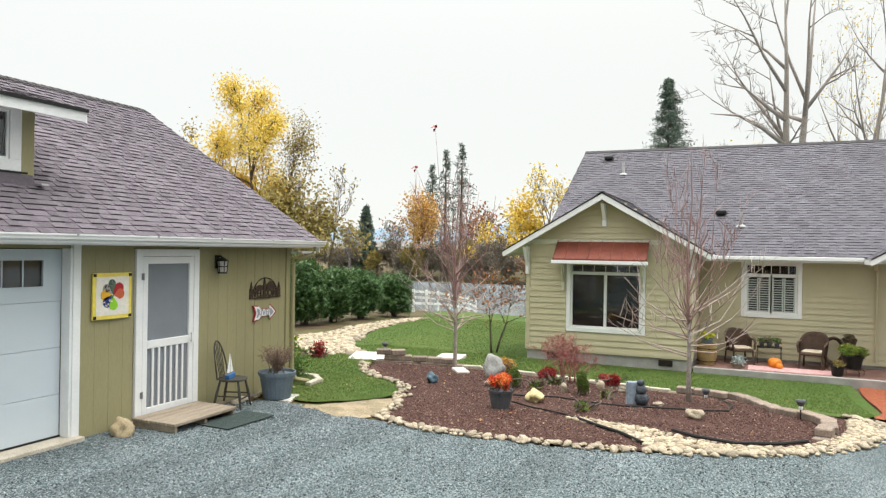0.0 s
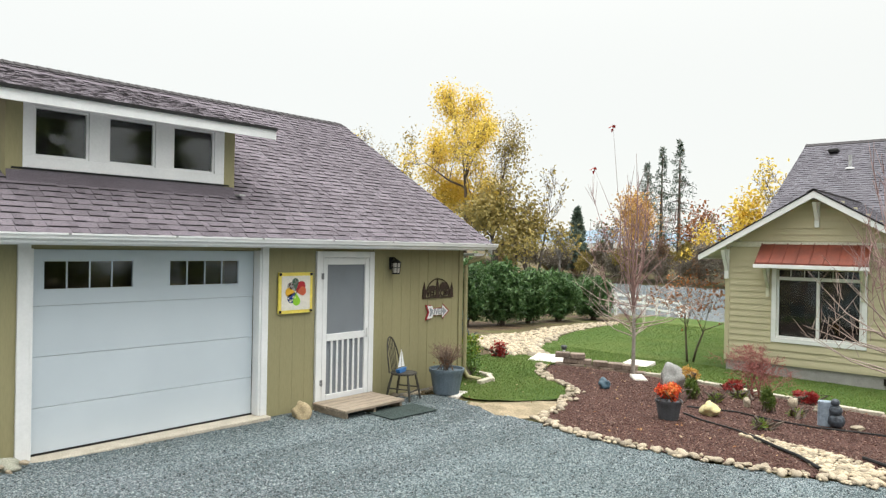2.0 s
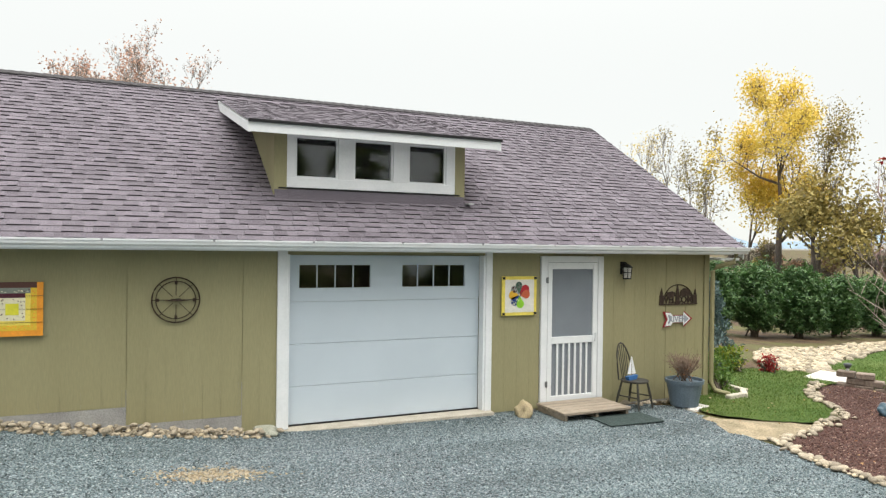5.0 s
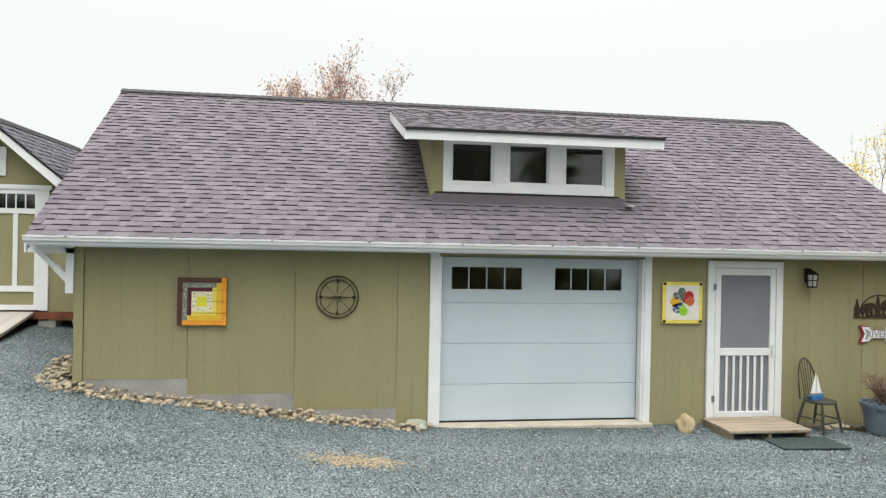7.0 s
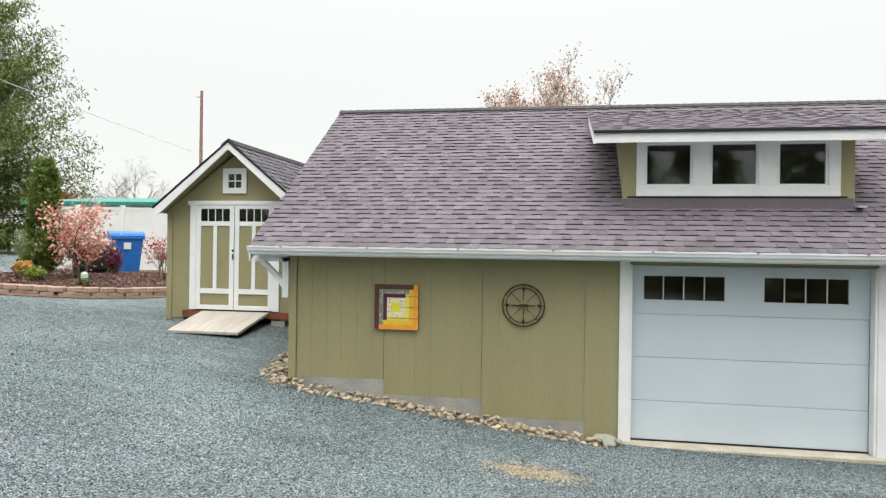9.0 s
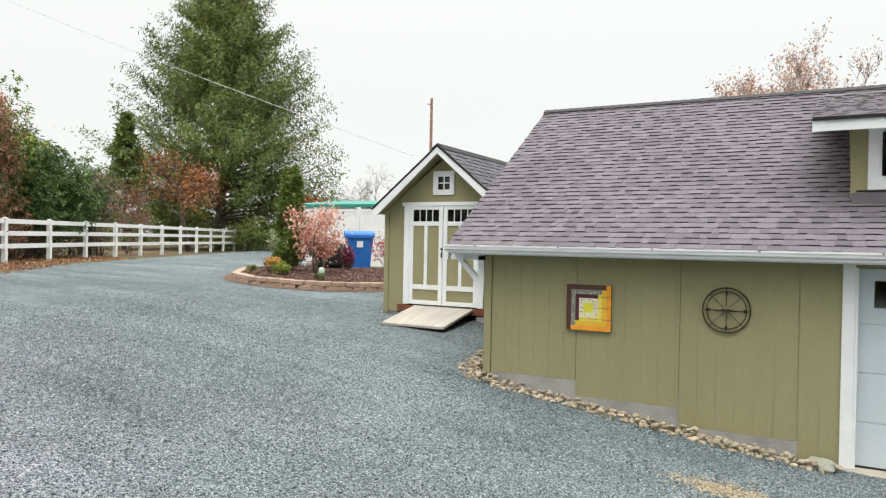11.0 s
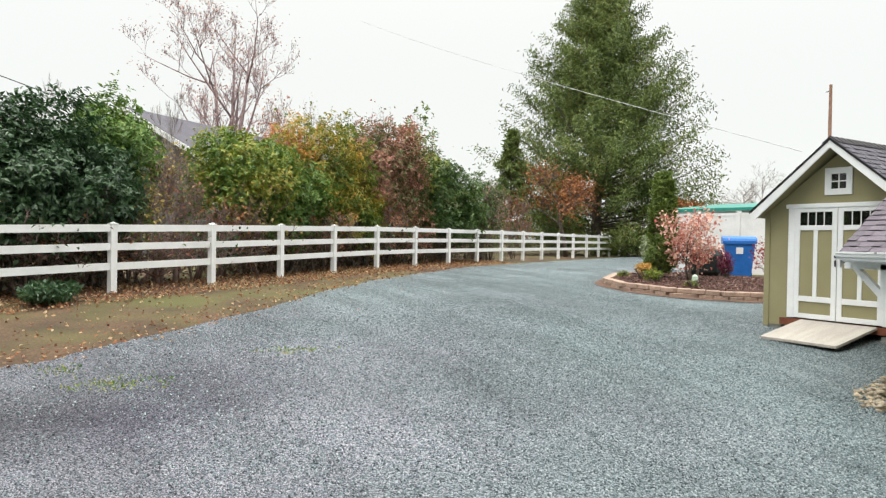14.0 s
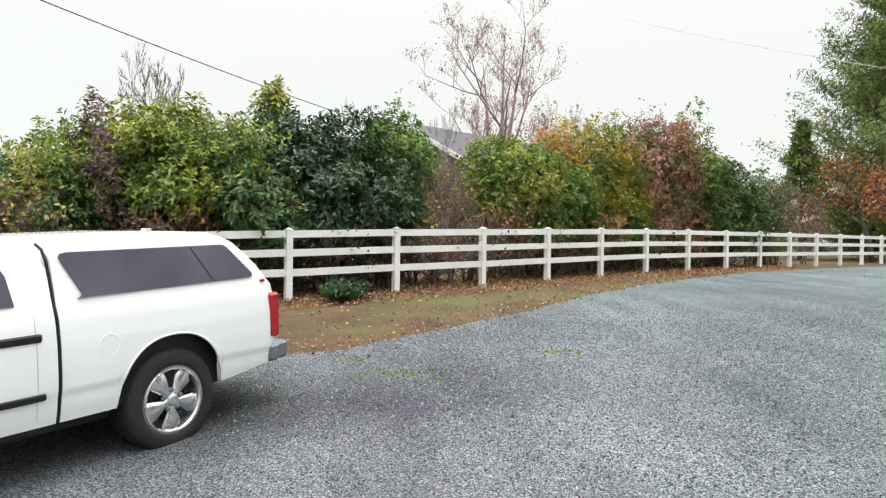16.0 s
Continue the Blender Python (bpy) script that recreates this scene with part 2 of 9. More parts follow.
M_REDWOOD = mat("redwood_skid", (0.22, 0.07, 0.035), (0.15, 0.045, 0.025), scale=6, rough=0.8, bump=0.2)
M_WATER = mat("river_water", (0.16, 0.19, 0.21), (0.12, 0.15, 0.17), scale=0.25, rough=0.22, bump=0.25, bscale=1.6, stretch=(1, 0.5, 1), spec=0.5)

# ---- building helpers ----


def thing(name, at=(0, 0, 0), turn=0.0, label="", category="", group="", kind=""):
    ob = new(name)
    ob.matrix_world = pose(*at, 0, 0, turn)
    ob.empty_display_size = 0.2
    return tagged(ob, label, category, group, kind)


def part(name, bm, material, parent=None, label="", smooth=False):
    me = bpy.data.meshes.new(name)
    if isinstance(bm, tuple):
        me.from_pydata(*bm)
    else:
        bmesh.ops.recalc_face_normals(bm, faces=bm.faces)
        bm.to_mesh(me)
        bm.free()
    if smooth:
        me.shade_smooth()
    me.materials.append(material)
    return hang(name, me, parent, label)


def hang(name, me, parent=None, label=""):
    ob = new(name, me)
    if parent is not None:
        ob.parent = parent
    return tagged(ob, label)


def box(bm, x0, x1, y0, y1, z0, z1, bevel=0.0):
    vs = bmesh.ops.create_cube(bm, size=1)["verts"]
    for v in vs:
        v.co = ((x0 + x1) / 2 + v.co.x * (x1 - x0), (y0 + y1) / 2 + v.co.y * (y1 - y0), (z0 + z1) / 2 + v.co.z * (z1 - z0))
    if bevel:
        bmesh.ops.bevel(bm, geom=list({e for v in vs for e in v.link_edges}), offset=bevel, segments=1, affect="EDGES")
    return bm


def boxes(*specs, bevel=0.0):
    bm = bmesh.new()
    for s in specs:
        box(bm, *s, bevel=bevel)
    return bm


def slab(pts, depth):
    """A flat outline, extruded along depth."""
    bm = bmesh.new()
    f = bm.faces.new([bm.verts.new(p) for p in pts])
    got = bmesh.ops.extrude_face_region(bm, geom=[f])
    for v in got["geom"]:
        if isinstance(v, bmesh.types.BMVert):
            v.co += Vector(depth)
    return bm


def lathe(profile, n=20, centre=(0, 0, 0), caps=True):
    """A turned body from (radius, height) pairs."""
    vs, fs = [], []
    for r, z in profile:
        vs += [(centre[0] + r * math.cos(a), centre[1] + r * math.sin(a), centre[2] + z) for a in (2 * math.pi * k / n for k in range(n))]
    for i in range(len(profile) - 1):
        fs += [(i * n + k, i * n + (k + 1) % n, (i + 1) * n + (k + 1) % n, (i + 1) * n + k) for k in range(n)]
    if caps:
        fs += [tuple(range(n))[::-1], tuple(range((len(profile) - 1) * n, len(profile) * n))]
    return vs, [], fs


def tube(pts, radii, n=6, closed=False):
    """A round rod along points, with a radius at each one."""
    vs, fs = [], []
    P = [Vector(p) for p in pts]
    m = len(P)
    for i, p in enumerate(P):
        d = (P[(i + 1) % m] - P[i - 1]) if closed else (P[min(i + 1, m - 1)] - P[max(i - 1, 0)])
        d.normalize()
        a = d.orthogonal() if abs(d.z) > 0.95 else d.cross(Vector((0, 0, 1)))
        a.normalize()
        c = d.cross(a)
        r = radii[i] if hasattr(radii, "__len__") else radii
        vs += [tuple(p + a * (r * math.cos(2 * math.pi * k / n)) + c * (r * math.sin(2 * math.pi * k / n))) for k in range(n)]
    for i in range(m if closed else m - 1):
        j = (i + 1) % m
        fs += [(i * n + k, i * n + (k + 1) % n, j * n + (k + 1) % n, j * n + k) for k in range(n)]
    if not closed:
        fs += [tuple(range(n))[::-1], tuple(range((m - 1) * n, m * n))]
    return vs, [], fs


def merged(*bodies):
    vs, fs = [], []
    for v, _, f in bodies:
        o = len(vs)
        vs += [tuple(p) for p in v]
        fs += [tuple(i + o for i in q) for q in f]
    return vs, [], fs


def moved(body, m):
    return [tuple(m @ Vector(p)) for p in body[0]], [], body[2]


# ---- the lie of the land ----
LIE_U = (-400, -60, -30, -21.3, -16.9, -13.3, -11.6, -8.7, -4.3, -0.2, 3.5, 7.6, 10.5, 16, 22, 29, 35, 41.4, 47, 90, 97, 140, 500)
LIE_Z = (3.0, 1.75, 1.55, 1.45, 1.33, 1.21, 1.13, 0.93, 0.47, -0.06, -0.10, -0.16, -0.25, -0.85, -0.92, -1.16, -1.65, -2.4, -3.4, -3.4, -1.6, -0.6, 3.0)


def land(x, y):
    """The height of the ground: it falls from the fence in the west to the river in the east."""
    u = np.asarray(x, float) - 0.26 * np.clip(y, -14, 8)
    z = sum(np.interp(u + k, LIE_U, LIE_Z) for k in (-1.0, -0.5, 0.0, 0.5, 1.0)) / 5
    z = z + 0.20 * np.exp(-((np.asarray(x) + 5.6) ** 2 + (np.asarray(y) - 3.0) ** 2) / 1.8)
    return z + 0.18 * np.exp(-((np.asarray(x) + 4.2) ** 2 + (np.asarray(y) + 12.3) ** 2) / 8)


def lz(x, y):
    return float(land(x, y))


def edge_distance(P, outline):
    """How far points lie from an outline."""
    best = np.full(len(P), 1e9)
    O = np.array(outline, float)
    for a, b in zip(O, np.roll(O, -1, 0)):
        d = b - a
        k = np.clip(((P - a) @ d) / max(d @ d, 1e-9), 0, 1)
        best = np.minimum(best, np.linalg.norm(P - (a + k[:, None] * d), axis=1))
    return best


def inside(P, outline):
    O = np.array(outline, float)
    hit = np.zeros(len(P), bool)
    for a, b in zip(O, np.roll(O, -1, 0)):
        with np.errstate(divide="ignore", invalid="ignore"):
            cross = (b[0] - a[0]) * (P[:, 1] - a[1]) / (b[1] - a[1]) + a[0]
        hit ^= ((a[1] > P[:, 1]) != (b[1] > P[:, 1])) & (P[:, 0] < cross)
    return hit


def rounded(outline, times=2, wobble=0.0, seed=3):
    """Cuts an outline's corners to a soft line and gives it a slight unevenness."""
    O = np.array(outline, float)
    for _ in range(times):
        Q = np.roll(O, -1, 0)
        O = np.stack([O * 0.75 + Q * 0.25, O * 0.25 + Q * 0.75], 1).reshape(-1, 2)
    if wobble:
        rs = np.random.RandomState(seed)
        O = O + rs.normal(0, wobble, O.shape)
    return [tuple(p) for p in O]


def sheet(name, outline, material, lift, step=0.6, rise=None, label="", category="ground"):
    """A piece of ground inside an outline, laid on the land."""
    bm = bmesh.new()
    ring = [bm.verts.new((x, y, 0)) for x, y in outline]
    edges = [bm.edges.new((a, b)) for a, b in zip(ring, ring[1:] + ring[:1])]
    bmesh.ops.triangle_fill(bm, edges=edges, use_beauty=True)
    O = np.array(outline)
    for axis in (0, 1):
        lo, hi = O[:, axis].min(), O[:, axis].max()
        s = max(step, (hi - lo) / 120)
        for c in np.arange(lo + s, hi, s):
            co = [0, 0, 0]
            no = [0, 0, 0]
            co[axis], no[axis] = c, 1
            bmesh.ops.bisect_plane(bm, geom=bm.verts[:] + bm.edges[:] + bm.faces[:], plane_co=co, plane_no=no)
    P = np.array([v.co[:2] for v in bm.verts])
    Z = land(P[:, 0], P[:, 1]) + lift
    if rise is not None:
        Z = Z + rise(P)
    for v, z in zip(bm.verts, Z):
        v.co.z = z
    ob = part(name, bm, material, None, smooth=True)
    for pl in ob.data.polygons:
        if pl.normal.z < 0:
            ob.data.flip_normals()
            break
    return tagged(ob, label, category, kind="structure")

# ---- ground ----
gx = np.unique(np.concatenate([np.geomspace(45, 1500, 22), -np.geomspace(45, 1500, 22), np.arange(-44, 45, 1.0)]))
gy = np.unique(np.concatenate([np.geomspace(45, 1500, 22), -np.geomspace(45, 1500, 22), np.arange(-44, 45, 1.0)]))
GX, GY = np.meshgrid(gx, gy, indexing="ij")
GZ = land(GX, GY)
nx, ny = len(gx), len(gy)
verts = np.stack([GX, GY, GZ], -1).reshape(-1, 3).tolist()
faces = [(i * ny + j, (i + 1) * ny + j, (i + 1) * ny + j + 1, i * ny + j + 1) for i in range(nx - 1) for j in range(ny - 1)]
tagged(part("ground", (verts, [], faces), M_SOIL, None, smooth=True), "bare brown soil with moss and leaf litter", "ground", kind="structure")

DRIVE = [(-4.4, -0.15), (-0.2, -0.12), (3.6, -0.05), (5.4, -0.15), (5.8, -0.55), (5.72, -1.0), (5.45, -1.6), (5.3, -2.5), (5.2, -3.26), (5.18, -4.07), (5.26, -4.76), (5.35, -5.4),
         (5.56, -6.03), (5.75, -6.7), (6.16, -7.4), (6.74, -8.03), (7.6, -8.6), (9.3, -9.0), (12, -9.6), (22, -12), (22, -32), (-14, -32), (-11, -18), (-9.6, -12.5), (-9.3, -9.6),
         (-9.7, -8.06), (-10.93, -6.42), (-12.3, -4.64), (-14.43, -2.66), (-16.78, -0.07), (-19.8, 3.9), (-23.6, 10), (-31, 23), (-44, 45), (-60, 74), (-52, 76), (-35, 44),
         (-22, 21), (-17, 12), (-15.6, 8.6), (-14.7, 6.0), (-13.4, 4.45), (-12.3, 4.05), (-11.2, 4.3), (-10.3, 5.0), (-9.8, 5.9), (-9.5, 9), (-4.6, 9), (-4.55, 1)]
LAWN = [(5.95, -0.55), (5.85, -1.05), (6.15, -1.45), (6.6, -1.8), (7.0, -1.95), (7.7, -1.8), (8.6, -0.55), (9.5, 0.0), (10.3, 0.35), (10.7, -0.5), (10.95, -1.4), (11.15, -2.3), (11.05, -3.3), (10.85, -4.6), (10.85, -6.2),
        (10.6, -7.5), (10.0, -8.2), (10.0, -8.75), (12, -9.3), (15.2, -9.2), (20, -9.2), (30, -12), (43, -14), (43, 4), (43, 12), (32, 9), (24.7, 6.2), (20.3, 5.85), (16.1, 4.3), (13, 2.5), (11.3, 1.15),
        (10.4, 1.75), (9.6, 2.0), (8.0, 1.4), (7.1, 0.3)]
BED = [(5.4, -2.45), (5.25, -3.26), (5.23, -4.07), (5.31, -4.76), (5.4, -5.4), (5.6, -6.03), (5.8, -6.7), (6.2, -7.4), (6.78, -8.0), (7.6, -8.5), (8.9, -8.75), (9.9, -8.4), (10.45, -7.5), (10.7, -6.2),
       (10.75, -4.7), (10.95, -3.3), (11.0, -2.25), (10.75, -1.2), (10.4, -0.1), (10.1, 0.2), (9.5, -0.05), (8.7, -0.6), (7.75, -1.85), (7.0, -2.05), (6.2, -2.3)]
CREEK = [(10.3, 1.85), (11.4, 1.25), (13, 2.6), (16.1, 4.4), (20.3, 5.95), (24.7, 6.3), (27, 6.5), (24.5, 7.0), (20.5, 7.0), (17, 6.4), (14.2, 5.2), (12, 3.7)]
drive_o, lawn_o, bed_o, creek_o = rounded(DRIVE, 2, 0.05), rounded(LAWN, 2, 0.02), rounded(BED, 2), rounded(CREEK, 2, 0.03)
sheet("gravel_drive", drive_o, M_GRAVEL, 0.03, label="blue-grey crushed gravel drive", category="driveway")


def lawn_rise(P):
    """The lawn banks up a little towards the house."""
    return 0.03 * np.clip((P[:, 0] - 12.6) / 2.6, 0, 1) * np.clip((0.5 - P[:, 1]) / 1.5, 0, 1)


sheet("lawn", lawn_o, M_TURF, 0.035, 0.5, lawn_rise, label="short green mown lawn", category="lawn")
sheet("straw_patch", rounded([(5.5, -1.0), (6.0, -1.35), (6.6, -1.85), (7.3, -2.0), (6.6, -2.5), (5.5, -2.5), (5.25, -1.8)], 2, 0.05), M_STRAW, 0.02, label="worn patch of pale bare soil", category="ground")


def bed_rise(P):
    return np.clip(edge_distance(P, bed_o) / 1.0, 0, 1) * (0.01 + 0.07 * np.clip((P[:, 0] - 7.4) / 1.6, 0, 1) + 0.01 * np.sin(P[:, 0] * 3.1) * np.sin(P[:, 1] * 2.7))


def bz(x, y):
    """The height of the planted bed's surface."""
    return lz(x, y) + 0.03 + float(bed_rise(np.array([[x, y]]))[0])


sheet("mulch_bed", bed_o, M_MULCH, 0.03, 0.4, bed_rise, "dark brown bark mulch in a raised bed", "garden bed")
sheet("creek_bed", creek_o, M_CREEK, 0.04, label="dry creek of pale river rock", category="ground")
sheet("red_mulch_strip", rounded([(10.2, -8.8), (12, -9.35), (15.4, -9.25), (17, -9.6), (17, -12), (13, -10.2), (10.6, -9.4)], 2), M_REDMULCH, 0.045, label="reddish bark mulch strip", category="ground")
water = [(38, -400, -2.75), (110, -400, -2.75), (110, 500, -2.75), (38, 500, -2.75)]
tagged(part("river", (water, [], [(0, 1, 2, 3)]), M_WATER), "grey rippled river", "river", kind="structure")

# ---- shingles and siding ----
M_CUT = mat("cut_asphalt_edge", (0.05, 0.044, 0.049), (0.034, 0.03, 0.033), rough=0.95, bump=0.2)


def tab_body(w, e, t):
    """One shingle tab: thick at its lower edge, thin at its upper one; x along the course, y up the slope."""
    g = 0.001
    v = [(g, 0, 0), (w - g, 0, 0), (w - g, e * 1.25, 0), (g, e * 1.25, 0), (g, 0, t), (w - g, 0, t), (w - g, e * 1.25, 0.003), (g, e * 1.25, 0.003)]
    return v, [], [(4, 5, 6, 7), (0, 1, 5, 4), (1, 2, 6, 5), (3, 0, 4, 7)]


def slope_frame(origin, along, up):
    A, U = Vector(along).normalized(), Vector(up).normalized()
    N = A.cross(U)
    if N.z < 0:
        N = -N
    m = Matrix((A, U, N)).transposed().to_4x4()
    m.translation = Vector(origin)
    return m


def shingles(parent, origin, along, up, span, rows, exposure, material, widths=(0.09, 0.125, 0.165, 0.21), seed=1, singles=None, single_mat=None, thick=(0.0105, 0.0205)):
    """Courses of shingle tabs over a roof slope. span(row) gives the ends of a course; singles(row) names the courses whose tabs are objects of their own."""
    rs = np.random.RandomState(seed)
    m = slope_frame(origin, along, up)
    bodies, vs, fs = {}, [], []
    for row in range(rows):
        a, b = span(row)
        x = a - rs.uniform(0, 0.12)
        turn = rs.randint(2)
        while x < b:
            w = widths[rs.randint(len(widths))]
            turn = 1 - turn if rs.rand() < 0.88 else turn
            t = thick[turn]
            x0, x1 = max(x, a), min(x + w, b)
            if x1 - x0 > 0.03:
                full = x1 - x0 > w - 1e-6
                if singles and singles(row) and full:
                    key = (w, t)
                    if key not in bodies:
                        me = bpy.data.meshes.new("shingle")
                        me.from_pydata(*tab_body(w, exposure, t))
                        me.materials.append(single_mat)
                        me.materials.append(M_CUT)
                        me.polygons[1].material_index = 1
                        bodies[key] = me
                    ob = hang("shingle", bodies[key], parent)
                    ob.matrix_local = m @ Matrix.Translation((x0, row * exposure, 0.004))
                else:
                    v, _, f = tab_body(x1 - x0, exposure, t)
                    o = len(vs)
                    mm = m @ Matrix.Translation((x0, row * exposure, 0.004))
                    vs += [tuple(mm @ Vector(p)) for p in v]
                    fs += [tuple(i + o for i in q) for q in f]
            x += w
    ob = part("shingle_field", (vs, [], fs), material, parent)
    ob.data.materials.append(M_CUT)
    ob.data.polygons.foreach_set("material_index", np.tile([0, 1, 0, 0], len(fs) // 4).astype(np.int32))
    tagged(ob, kind="stuff")
    return ob


def ridge_caps(parent, a, b, along_step=0.22, width=0.17, drop=0.1, material=None):
    """Bent caps along a ridge."""
    a, b = Vector(a), Vector(b)
    d = (b - a).normalized()
    s = d.cross(Vector((0, 0, 1))).normalized()
    n = int((b - a).length / along_step)
    L = along_step
    vs = [(q, f * L, z + lift - t) for f, lift in ((0, 0.022), (1.35, 0.008)) for t in (0, 0.012) for q, z in ((-width, -drop), (0, 0), (width, -drop))]
    me = bpy.data.meshes.new("ridge_cap")
    me.from_pydata(vs, [], [(0, 1, 7, 6), (1, 2, 8, 7), (0, 3, 4, 1), (1, 4, 5, 2), (0, 6, 9, 3), (2, 5, 11, 8)])
    me.materials.append(material or M_RIDGE)
    m = Matrix((s, d, s.cross(d))).transposed().to_4x4()
    for k in range(n):
        m.translation = a + d * (k * L)
        hang("ridge_cap", me, parent).matrix_local = m


def grooved_panel(x0, x1, z0, z1, y=0.0, pitch=0.203, first=0.0):
    """A plywood siding panel with sunk upright grooves."""
    bm = boxes((x0, x1, y, y + 0.012, z0, z1))
    x = x0 - first
    while x < x1:
        a, b = max(x + 0.0014, x0 + 0.002), min(x + pitch - 0.0014, x1 - 0.002)
        if b - a > 0.02:
            box(bm, a, b, y - 0.0025, y + 0.002, z0, z1)
        x += pitch
    return bm


def lap_boards(parent, x0, x1, z0, z1, y, material, exposure=0.155, holes=(), top=None):
    """Bevelled lap boards, each lying over the one below; holes are (x0, x1, z0, z1), top(z) narrows a gable."""
    z = z0
    while z < z1 - 0.02:
        e = min(exposure, z1 - z)
        zm = z + e / 2
        ends = [(x0, x1)]
        if top:
            ends = [top(z + e * 0.5)]
        for hx0, hx1, hz0, hz1 in holes:
            if hz0 < zm < hz1:
                ends = [q for a, b in ends for q in ((a, min(b, hx0)), (max(a, hx1), b)) if q[1] - q[0] > 0.02]
        for a, b in ends:
            if b - a < 0.03:
                continue
            v = [(a, y - 0.031, z), (b, y - 0.031, z), (b, y - 0.006, z + e + 0.015), (a, y - 0.006, z + e + 0.015), (a, y, z), (b, y, z), (b, y, z + e + 0.015), (a, y, z + e + 0.015)]
            part("siding_board", (v, [], [(0, 1, 2, 3), (4, 5, 1, 0), (3, 2, 6, 7), (0, 3, 7, 4), (1, 5, 6, 2)]), material, parent)
        z += exposure


def casing(name, parent, x0, x1, z0, z1, y, w, depth, material, sill=True):
    """Trim boards round an opening."""
    spec = [(x0 - w, x0, y - depth, y, z0 - (w if sill else 0), z1 + w), (x1, x1 + w, y - depth, y, z0 - (w if sill else 0), z1 + w), (x0, x1, y - depth, y, z1, z1 + w)]
    if sill:
        spec.append((x0, x1, y - depth, y, z0 - w, z0))
    return part(name, boxes(*spec, bevel=0.004), material, parent)


def sash(name, parent, x0, x1, z0, z1, y, w, material, bars_x=(), bars_z=(), bar=0.02, glass=None, label=""):
    """A window sash with its pane and bars, set back from the casing."""
    spec = [(x0, x0 + w, y, y + 0.04, z0, z1), (x1 - w, x1, y, y + 0.04, z0, z1), (x0 + w, x1 - w, y, y + 0.04, z1 - w, z1), (x0 + w, x1 - w, y, y + 0.04, z0, z0 + w)]
    spec += [(b - bar / 2, b + bar / 2, y + 0.006, y + 0.034, z0 + w, z1 - w) for b in bars_x]
    spec += [(x0 + w, x1 - w, y + 0.008, y + 0.032, b - bar / 2, b + bar / 2) for b in bars_z]
    ob = part(name, boxes(*spec), material, parent, label)
    part("pane", boxes((x0 + w, x1 - w, y + 0.018, y + 0.024, z0 + w, z1 - w)), glass or M_GLASS, ob, "dark reflecting glass")
    return ob


# ---- garage ----
garage = thing("garage", (0, 0, 0), 0, "olive green garage with grey-brown shingle roof and shed dormer", "garage")
WZ = 2.22
body = boxes((-4.31, 0.0, 0.012, 0.16, -0.4, WZ), (2.74, 3.72, 0.012, 0.16, -0.4, WZ), (4.65, 6.82, 0.012, 0.16, -0.4, WZ), (0.0, 2.74, 0.012, 0.16, 2.13, WZ), (3.72, 4.65, 0.012, 0.16, 2.05, WZ))
part("wall", body, M_OLIVE, garage)
part("wall", slab([(-4.31, 0.16, -0.3), (-4.31, 7.2, -0.3), (-4.31, 7.2, WZ), (-4.31, 3.617, 4.55), (-4.31, 0.16, WZ)], (0.14, 0, 0)), M_OLIVE, garage)
part("wall", slab([(6.82, 0.16, -0.4), (6.82, 7.2, -0.4), (6.82, 7.2, WZ), (6.82, 3.617, 4.55), (6.82, 0.16, WZ)], (-0.14, 0, 0)), M_OLIVE, garage)
part("wall", boxes((-4.31, 6.82, 7.2, 7.34, -0.4, WZ)), M_OLIVE, garage)
part("floor_slab", boxes((-4.2, 6.7, 0.18, 7.2, -0.3, -0.01)), M_CONC, garage)
for x0, x1, z0 in ((-4.23, -3.055, 0.60), (-3.05, -1.79, 0.41), (-1.785, -0.53, 0.205), (-0.525, -0.11, -0.03), (2.85, 3.62, -0.06), (4.74, 5.96, -0.10), (5.965, 6.74, -0.10)):
    part("siding_panel", grooved_panel(x0, x1, z0, WZ, -0.004), M_OLIVE, garage)
part("corner_board", boxes((-4.34, -4.235, -0.03, 0.0, 0.57, WZ), (-4.34, -4.312, 0.0, 0.1, 0.57, WZ), bevel=0.004), M_OLIVE, garage)
part("corner_board", boxes((6.745, 6.85, -0.03, 0.0, -0.12, WZ), (6.822, 6.85, 0.0, 0.1, -0.12, WZ), bevel=0.004), M_OLIVE, garage)
for spec in ((-4.3, -0.12, -0.004, 0.011, -0.5, 0.6), (2.9, 3.6, 0.001, 0.011, -0.5, -0.06), (4.74, 6.8, 0.001, 0.011, -0.5, -0.1)):
    part("foundation", boxes(spec), M_CONC, garage, "grey concrete footing")
part("door_sill", boxes((-0.12, 2.84, -0.14, 0.2, -0.2, -0.015), bevel=0.008), mat("sill_concrete", (0.5, 0.45, 0.37), (0.4, 0.36, 0.29), scale=5, rough=0.9, bump=0.2), garage, "pale concrete sill")
part("door_trim", boxes((-0.12, 0.0, -0.035, 0.012, -0.01, WZ), (0.0, 0.03, -0.02, 0.12, -0.012, 2.13), bevel=0.003), M_WHITE, garage)
part("door_trim", boxes((2.74, 2.84, -0.035, 0.012, -0.04, WZ), (2.71, 2.74, -0.02, 0.12, -0.012, 2.13), bevel=0.003), M_WHITE, garage)
